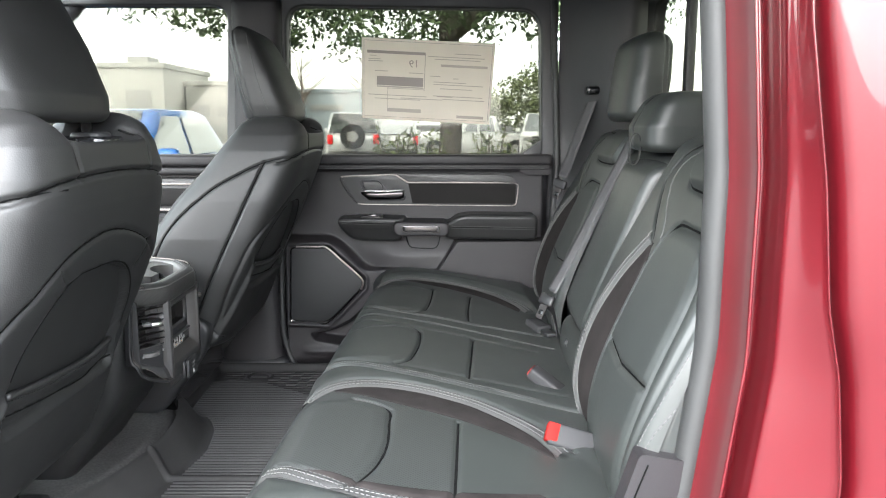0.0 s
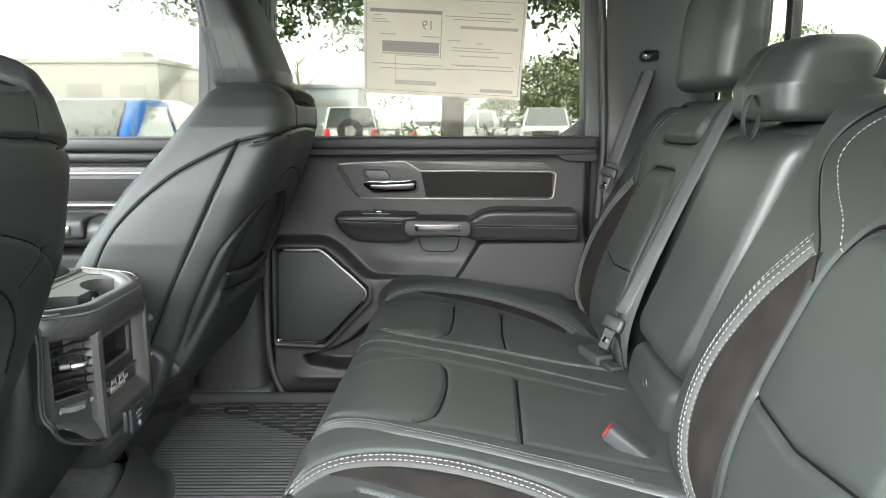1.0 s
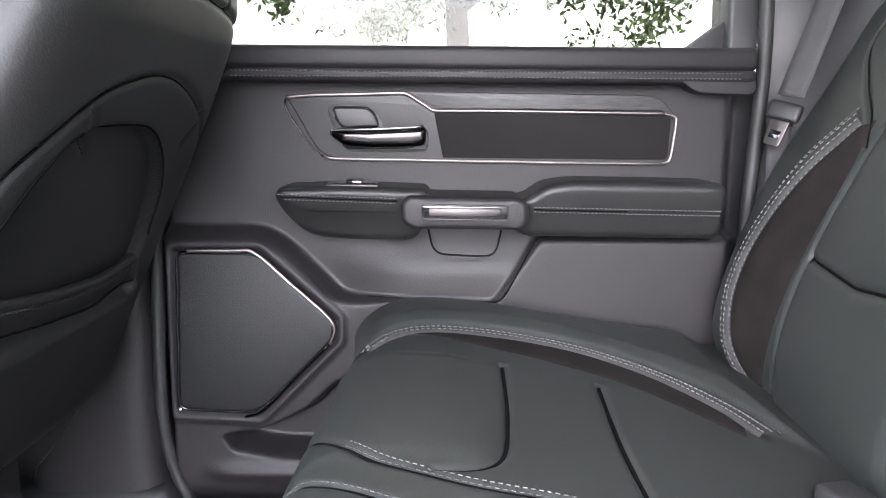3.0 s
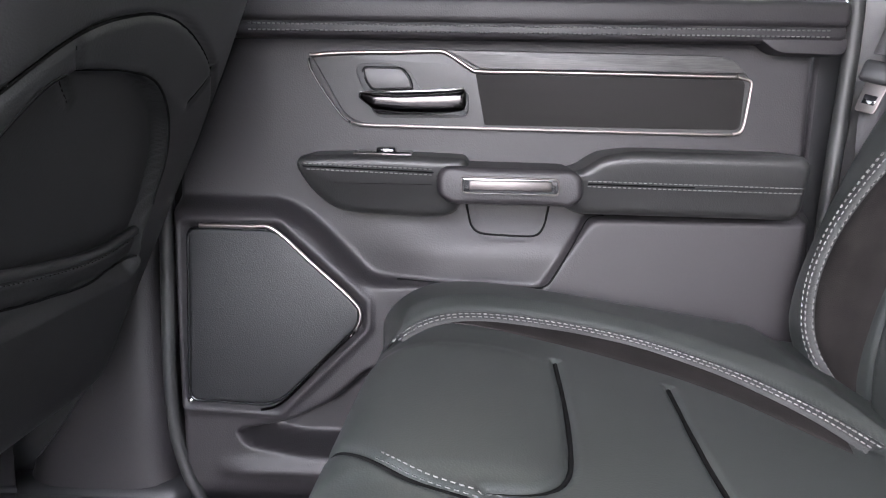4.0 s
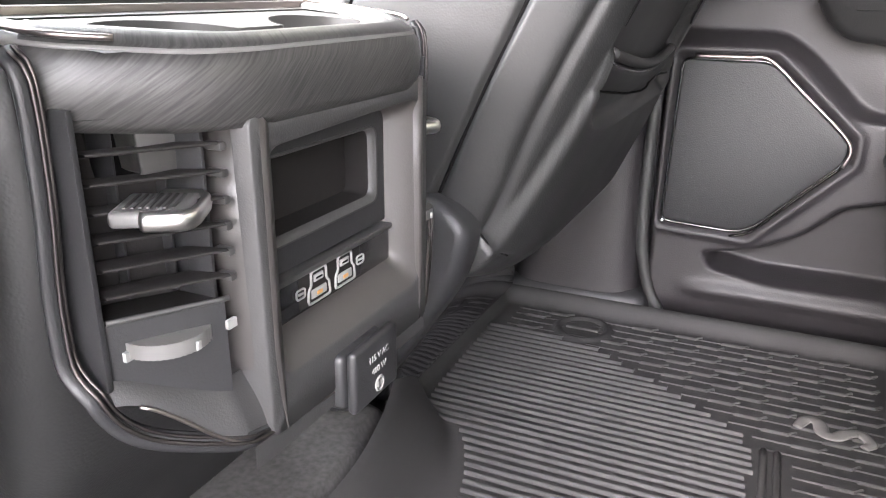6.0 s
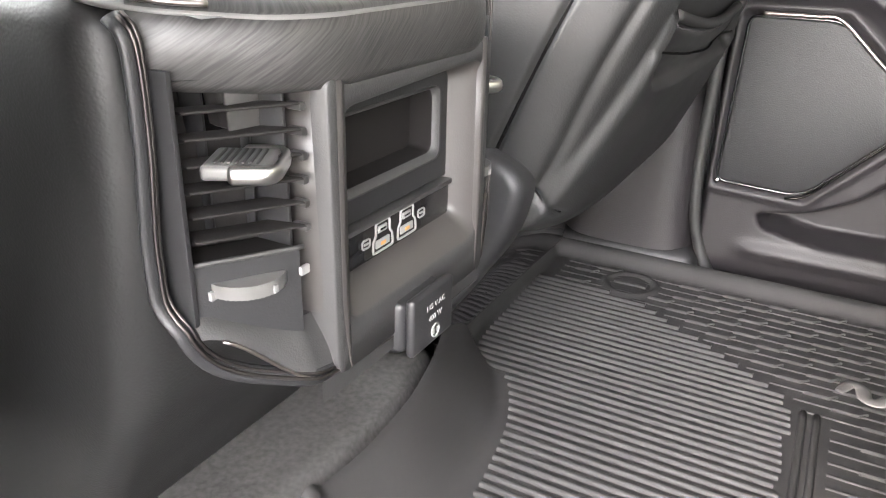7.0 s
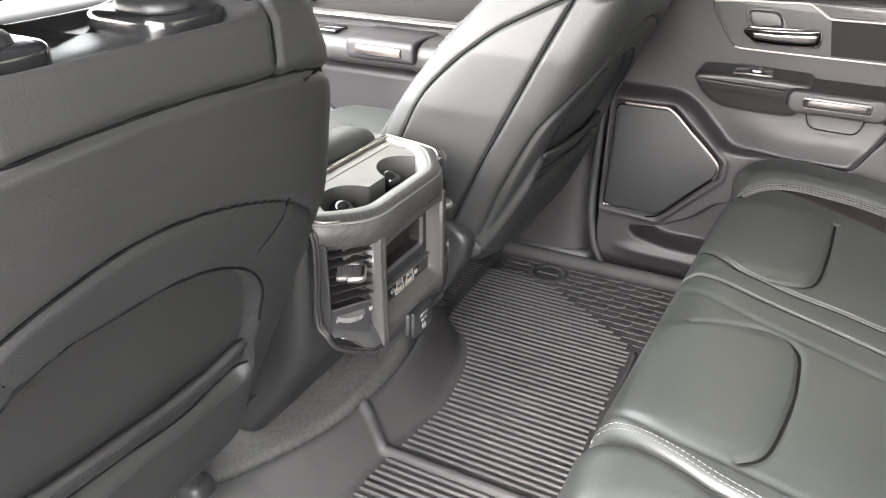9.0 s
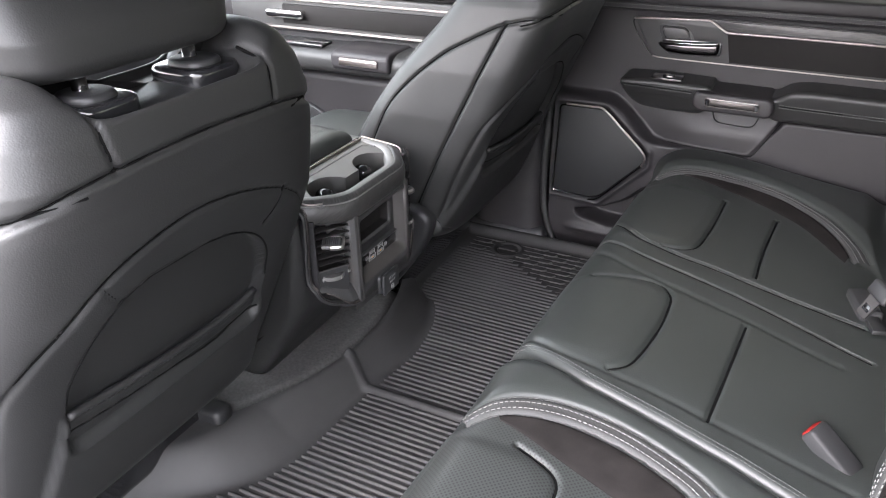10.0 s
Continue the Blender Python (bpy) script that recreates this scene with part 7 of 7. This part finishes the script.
# low fringe of the crown
for k in range(95):
    x = rng.uniform(-2.7, 2.6)
    low_ = 2.75 - 0.30 * math.exp(-((x + 0.9) / 0.7) ** 2) - 0.45 * sstep((x - 0.9) / 0.9)
    clumps.append((np.array([TX + x, TY + rng.uniform(-3.0, 0.3), low_ + 1.0 * rng.random() ** 1.2]), rng.uniform(0.20, 0.42)))
for k in range(14):
    clumps.append((np.array([rng.uniform(-5.2, -3.3), TY + rng.uniform(-2.0, -0.5), rng.uniform(2.95, 3.7)]), rng.uniform(0.18, 0.34)))
for k in range(60):
    clumps.append((np.array([TX + rng.uniform(-6.0, 6.0), TY + rng.uniform(-3.0, 3.0), rng.uniform(3.6, 4.6)]), rng.uniform(0.4, 0.8)))
tagged(part("crown", leaf_cloud(clumps, 430, 0.066, 3), "leaf", oak), kind="stuff")

tree_b = thing("tree", "rounded light green tree beyond the car park", "tree")
part("trunk", limb([(5.3, 36, 0), (5.35, 36, 1.5), (5.3, 36, 3.0)], 0.3, 0.15), "bark", tree_b)
rng = np.random.default_rng(11)
cl = []
for _ in range(110):
    a, r_ = rng.uniform(0, 2 * math.pi), rng.random() ** 0.5
    h_ = rng.random()
    cl.append((np.array([5.3 + 3.3 * r_ * math.cos(a) * (1 - 0.45 * h_ ** 2), 36 + 3.0 * r_ * math.sin(a), 1.6 + 3.1 * h_ * (1 - 0.35 * r_)]), rng.uniform(0.45, 0.85)))
tagged(part("crown", leaf_cloud(cl, 190, 0.11, 5), "leaf_b", tree_b), kind="stuff")


def shrub(x, y, h, seed):
    t = thing("shrub", "thin young shrub with pale green leaves", "shrub", "shrubs by the tree")
    r = np.random.default_rng(seed)
    cl_ = []
    for k in range(5):
        tip = (x + r.normal() * 0.25, y + r.normal() * 0.25, h * r.uniform(0.7, 1.0))
        part("stem", limb([(x, y, 0.05), ((x + tip[0]) / 2, (y + tip[1]) / 2, h * 0.5), tip], 0.02, 0.008, 5), "bark", t)
        cl_ += [(np.array(tip) * f + np.array([x, y, 0.1]) * (1 - f), 0.16) for f in (0.5, 0.7, 0.85, 1.0)]
    tagged(part("leaves", leaf_cloud(cl_, 420, 0.055, seed), "leaf_b", t), kind="stuff")


shrub(-0.75, 12.4, 1.55, 41)
shrub(-0.25, 12.0, 1.35, 42)
shrub(0.75, 12.3, 1.6, 43)
shrub(1.2, 12.8, 1.25, 44)


def bare_tree(x, y, h, seed):
    t = thing("bare_tree", "leafless brown tree against the sky", "tree", "bare trees")
    r = random.Random(seed)
    part("trunk", limb([(x, y, 0), (x + 0.1, y, h * 0.45), (x, y, h * 0.8)], 0.16, 0.04, 7), "twig", t)
    vs, fs = [], []
    for k in range(46):
        z0 = h * r.uniform(0.3, 0.8)
        a = r.uniform(0, 2 * math.pi)
        ln_ = h * r.uniform(0.18, 0.36)
        p = limb([(x, y, z0), (x + ln_ * 0.5 * math.cos(a), y + ln_ * 0.5 * math.sin(a), z0 + ln_ * 0.45), (x + ln_ * math.cos(a), y + ln_ * math.sin(a), z0 + ln_ * 0.8)], 0.028, 0.010, 4)
        k0 = len(vs)
        vs += [v.co[:] for v in p.vertices]
        fs += [[i + k0 for i in f.vertices] for f in p.polygons]
    tagged(part("branches", mesh_of(vs, fs), "twig", t), kind="stuff")


bare_tree(-11.5, 62, 7.4, 2)
bare_tree(-7.5, 70, 7.0, 3)

# trees behind the truck, through the rear window
rng = np.random.default_rng(21)
for bx, by, hh, ww in ((15, 33, 5.2, 3.5), (20, 28, 4.6, 3.2), (13, 16, 4.4, 2.2), (24, 20, 4.6, 3.5)):
    t = thing("tree", "bushy green tree standing behind the truck", "tree", "trees behind")
    part("trunk", limb([(bx, by, 0), (bx, by, 1.2), (bx + 0.1, by, 2.4)], 0.25, 0.1), "bark", t)
    cl = [(np.array([bx + rng.normal() * ww * 0.45, by + rng.normal() * ww * 0.45, hh * rng.uniform(0.25, 0.95)]), rng.uniform(0.5, 1.0)) for _ in range(55)]
    tagged(part("crown", leaf_cloud(cl, 130, 0.10, int(bx)), "leaf_b", t), kind="stuff")


def far_hedge(x0, x1, y, h, seed):
    r = np.random.default_rng(seed)
    cl = [(np.array([r.uniform(x0, x1), y + r.uniform(-2, 2), h * r.uniform(0.2, 0.95)]), r.uniform(0.8, 1.6)) for _ in range(int((x1 - x0) * 2.2))]
    return tagged(part("far_trees", leaf_cloud(cl, 40, 0.2, seed), "leaf_b"), "belt of far green trees behind the car park", "trees", kind="stuff")


far_hedge(-6, 30, 75, 5.0, 31)


def building(name, label, x0, x1, y0, y1, h, material, roofs, openings):
    t = thing(name, label, "building")
    part("wall", rbox(x0, x1, y0, y1, 0, h, 0.02), material, t)
    part("parapet", rbox(x0 - 0.15, x1 + 0.15, y0 - 0.15, y1 + 0.15, h - 0.05, h + 0.3, 0.03), material, t)
    for a, b, z0, z1 in openings:
        o = part("roller_door", rbox(a, b, y0 - 0.06, y0 + 0.05, z0, z1, 0.01), "door_grey", t)
        for k in range(1, int((z1 - z0) / 0.45)):
            part("slat_line", rbox(a, b, y0 - 0.08, y0 - 0.05, z0 + k * 0.45, z0 + k * 0.45 + 0.04, 0), "door_grey", o)
    for a, b, z0, z1 in roofs:
        part("roof_unit", rbox(a, b, y0 + 1, y0 + 3, z0, z1, 0.05), "door_grey", t)
    return t


building("warehouse", "long white warehouse with grey roller doors", -38, -19.0, 52, 62, 5.3, "wall_white", [(-21.8, -20.3, 5.5, 6.1)], [(-33.5, -30.5, 0, 3.6), (-25.2, -22.9, 0.0, 3.9), (-21.6, -19.9, 0, 3.8)])
building("warehouse", "low white warehouse wing with window bands", -18.9, -12.5, 56, 66, 4.3, "wall_white", [], [(-18.5, -17.2, 2.0, 2.9), (-16.6, -15.2, 2.0, 2.8), (-14.6, -13.2, 2.0, 2.7)])
building("shop_building", "pale blue low building with a dark window", -12.2, -6.9, 64, 72, 4.1, "wall_blue", [], [(-11.2, -8.4, 2.6, 3.1)])


# ---- parked cars ----
def car_body(sections, n=28):
    """Lofts a body: sections of (x, half width low, half width high, z low, z mid, z top)."""
    rows = []
    for x, wl_, wh, z0, zm, z1 in sections:
        half = rounded([(-wl_, z0), (-wl_, zm), (-wh, z1), (wh, z1), (wl_, zm), (wl_, z0)], [0.08, 0.10, 0.12, 0.12, 0.10, 0.08], 3)
        rows.append([(x, a, b) for a, b in half])
    return np.array(rows)


def wheel(t, x, y, r, w=0.22):
    b = bmesh.new()
    bmesh.ops.create_cone(b, cap_ends=True, segments=28, radius1=r, radius2=r, depth=w)
    bmesh.ops.bevel(b, geom=[e for e in b.edges if e.is_boundary is False and abs(e.verts[0].co.z - e.verts[1].co.z) < 1e-5], offset=0.03, segments=2, affect="EDGES")
    b.transform(Matrix.Translation((x, y, r)) @ Matrix.Rotation(radians(90), 4, "X"))
    wh = part("wheel", soften(b), "tyre", t)
    b = bmesh.new()
    bmesh.ops.create_cone(b, cap_ends=True, segments=20, radius1=r * 0.6, radius2=r * 0.5, depth=w + 0.03)
    b.transform(Matrix.Translation((x, y, r)) @ Matrix.Rotation(radians(90), 4, "X"))
    part("rim", soften(b), "door_grey", wh)


def vehicle(name, label, m, length, width, low, high, paint, cab, hood, glass=True, bed=False, grille=False):
    """A parked car that points along -x: body, cabin, panes, wheels, lamps. cab = (front foot, front top, rear top, rear foot)."""
    t = thing(name, label, "car", "parked cars")
    L, W = length / 2, width / 2
    belt_ = low
    secs = [(-L, W * 0.86, W * 0.82, 0.35, 0.6, hood - 0.12), (-L + 0.15, W * 0.95, W * 0.90, 0.28, 0.65, hood), (-L + 1.0, W, W * 0.94, 0.25, 0.7, hood + 0.06), (cab[0], W, W * 0.95, 0.25, 0.75, belt_),
            (cab[3], W, W * 0.95, 0.25, 0.75, belt_), (L - 0.15, W * 0.97, W * 0.92, 0.28, 0.75, belt_ - 0.02), (L, W * 0.90, W * 0.86, 0.40, 0.75, belt_ - 0.10)]
    part("body", skin_mesh(car_body(secs), True, True), paint, t)
    rows = []
    for x, w, z in ((cab[0], W * 0.93, belt_ - 0.03), (cab[0] + 0.02, W * 0.93, belt_), (cab[1], W * 0.78, high - 0.04), (cab[1] + 0.25, W * 0.76, high), (cab[2] - 0.25, W * 0.76, high), (cab[2], W * 0.78, high - 0.04), (cab[3] - 0.02, W * 0.93, belt_), (cab[3], W * 0.93, belt_ - 0.03)):
        base = W * 0.93
        rows.append([(x, -base, belt_ - 0.03), (x, -w, z - 0.02), (x, -w + 0.06, z), (x, w - 0.06, z), (x, w, z - 0.02), (x, base, belt_ - 0.03)])
    part("cabin", skin_mesh(np.array(rows), False), paint, t)
    # side panes, windscreen and rear pane set on the cabin
    for s in (-1, 1):
        span = [(cab[0] + 0.30, cab[1] + 0.22), (cab[3] - 0.30, cab[2] - 0.15)]
        mid_ = (span[0][0] + span[1][0]) / 2
        for a0, a1, b1, b0 in ((span[0][0], span[0][1], mid_ - 0.05, mid_ - 0.05), (mid_ + 0.05, mid_ + 0.05, span[1][1], span[1][0])):
            q = []
            for x, f in ((a0, 0.08), (a1, 0.86), (b1, 0.86), (b0, 0.08)):
                q.append((x, s * (W * 0.93 + (W * 0.77 - W * 0.93) * f + 0.015), belt_ + (high - belt_) * f))
            o = [(x, y_ - s * 0.03, z) for x, y_, z in q]
            part("side_window", mesh_of(q + o, [[0, 1, 2, 3], [7, 6, 5, 4], [0, 4, 5, 1], [1, 5, 6, 2], [2, 6, 7, 3], [3, 7, 4, 0]], False), "car_glass", t)
        part("wing_mirror", rbox(cab[0] + 0.25, cab[0] + 0.42, s * (W + 0.10) - 0.10, s * (W + 0.10) + 0.10, belt_ - 0.02, belt_ + 0.15, 0.05, 3), paint, t)
    for x0, x1, nm in ((cab[0], cab[1], "windscreen"), (cab[3], cab[2], "rear_window")):
        sg = -1 if nm == "windscreen" else 1
        q = [(x0 + (x1 - x0) * f + sg * 0.02, s * (W * 0.93 + (W * 0.76 - W * 0.93) * f - 0.08), belt_ + (high - belt_) * f) for f, s in ((0.03, -1), (0.03, 1), (0.96, 1), (0.96, -1))]
        o = [(x - sg * 0.03, y_, z - 0.02) for x, y_, z in q]
        part(nm, mesh_of(q + o, [[0, 1, 2, 3], [7, 6, 5, 4], [0, 4, 5, 1], [1, 5, 6, 2], [2, 6, 7, 3], [3, 7, 4, 0]], False), "car_glass", t)
    r = 0.36 if high < 1.75 else 0.42
    for x in (-L + 0.95, L - 0.95):
        for s in (-1, 1):
            wheel(t, x, s * (W - 0.10), r)
    for s in (-1, 1):
        part("headlight", rbox(-L - 0.02, -L + 0.10, s * W * 0.66 - 0.16, s * W * 0.66 + 0.16, hood - 0.30, hood - 0.14, 0.03), "label", t)
        part("tail_light", rbox(L - 0.06, L + 0.03, s * W * 0.80 - 0.09, s * W * 0.80 + 0.09, belt_ - 0.35, belt_ - 0.05, 0.03), "tail_red", t)
    part("bumper", rbox(-L - 0.06, -L + 0.12, -W * 0.9, W * 0.9, 0.35, 0.55, 0.04), "trim_grey", t)
    part("bumper", rbox(L - 0.10, L + 0.07, -W * 0.9, W * 0.9, 0.42, 0.62, 0.04), "trim_grey", t)
    if grille:
        part("grille", rbox(-L - 0.04, -L + 0.06, -W * 0.5, W * 0.5, hood - 0.42, hood - 0.12, 0.03), "gloss", t)
    if bed:
        part("bed_liner", rbox(cab[3] + 0.1, L - 0.1, -W * 0.82, W * 0.82, belt_ - 0.35, belt_ + 0.004, 0.01), "gloss", t)
    t.matrix_world = m
    return t


vehicle("hatchback", "bright blue parked crossover beside the truck", pose(-3.66, 7.85, 0, 0, 0, 90), 4.4, 1.85, 1.12, 1.655, "blue_paint", (-0.95, -0.15, 1.5, 2.05), 1.02)
suv = vehicle("off_roader", "silver boxy off-roader with a spare wheel on its tailgate", pose(-3.05, 26.5, 0, 0, 0, -86), 4.2, 1.85, 1.20, 1.86, "silver_paint", (-0.75, -0.45, 1.90, 2.02), 1.10)
b = bmesh.new()
bmesh.ops.create_cone(b, cap_ends=True, segments=30, radius1=0.40, radius2=0.40, depth=0.26)
b.transform(Matrix.Translation((2.27, 0.0, 1.10)) @ Matrix.Rotation(radians(90), 4, "Y"))
sw = part("spare_wheel", soften(b), "tyre", suv)
b = bmesh.new()
bmesh.ops.create_cone(b, cap_ends=True, segments=5, radius1=0.24, radius2=0.20, depth=0.30)
b.transform(Matrix.Translation((2.27, 0.0, 1.10)) @ Matrix.Rotation(radians(90), 4, "Y"))
part("rim", soften(b), "door_grey", sw)
vehicle("hatchback", "white parked crossover seen from behind", pose(-1.95, 29.0, 0, 0, 0, -84), 4.5, 1.85, 1.12, 1.75, "white_paint", (-0.8, -0.2, 1.85, 2.15), 1.05)
vehicle("pickup", "white pickup parked across the lot", pose(1.2, 33, 0, 0, 0, 12), 5.4, 1.95, 1.12, 1.86, "white_paint", (-0.9, -0.3, 0.9, 1.15), 1.12, bed=True)
vehicle("pickup", "white pickup with a dark grille facing the truck", pose(4.2, 31, 0, 0, 0, 82), 5.6, 2.0, 1.18, 1.93, "white_paint", (-0.9, -0.3, 1.1, 1.35), 1.18, bed=True, grille=True)
vehicle("sedan", "silver car parked by the white warehouse", pose(-16.5, 40, 0, 0, 0, 5), 4.6, 1.8, 1.0, 1.5, "silver_paint", (-0.9, -0.1, 1.2, 1.9), 0.95)
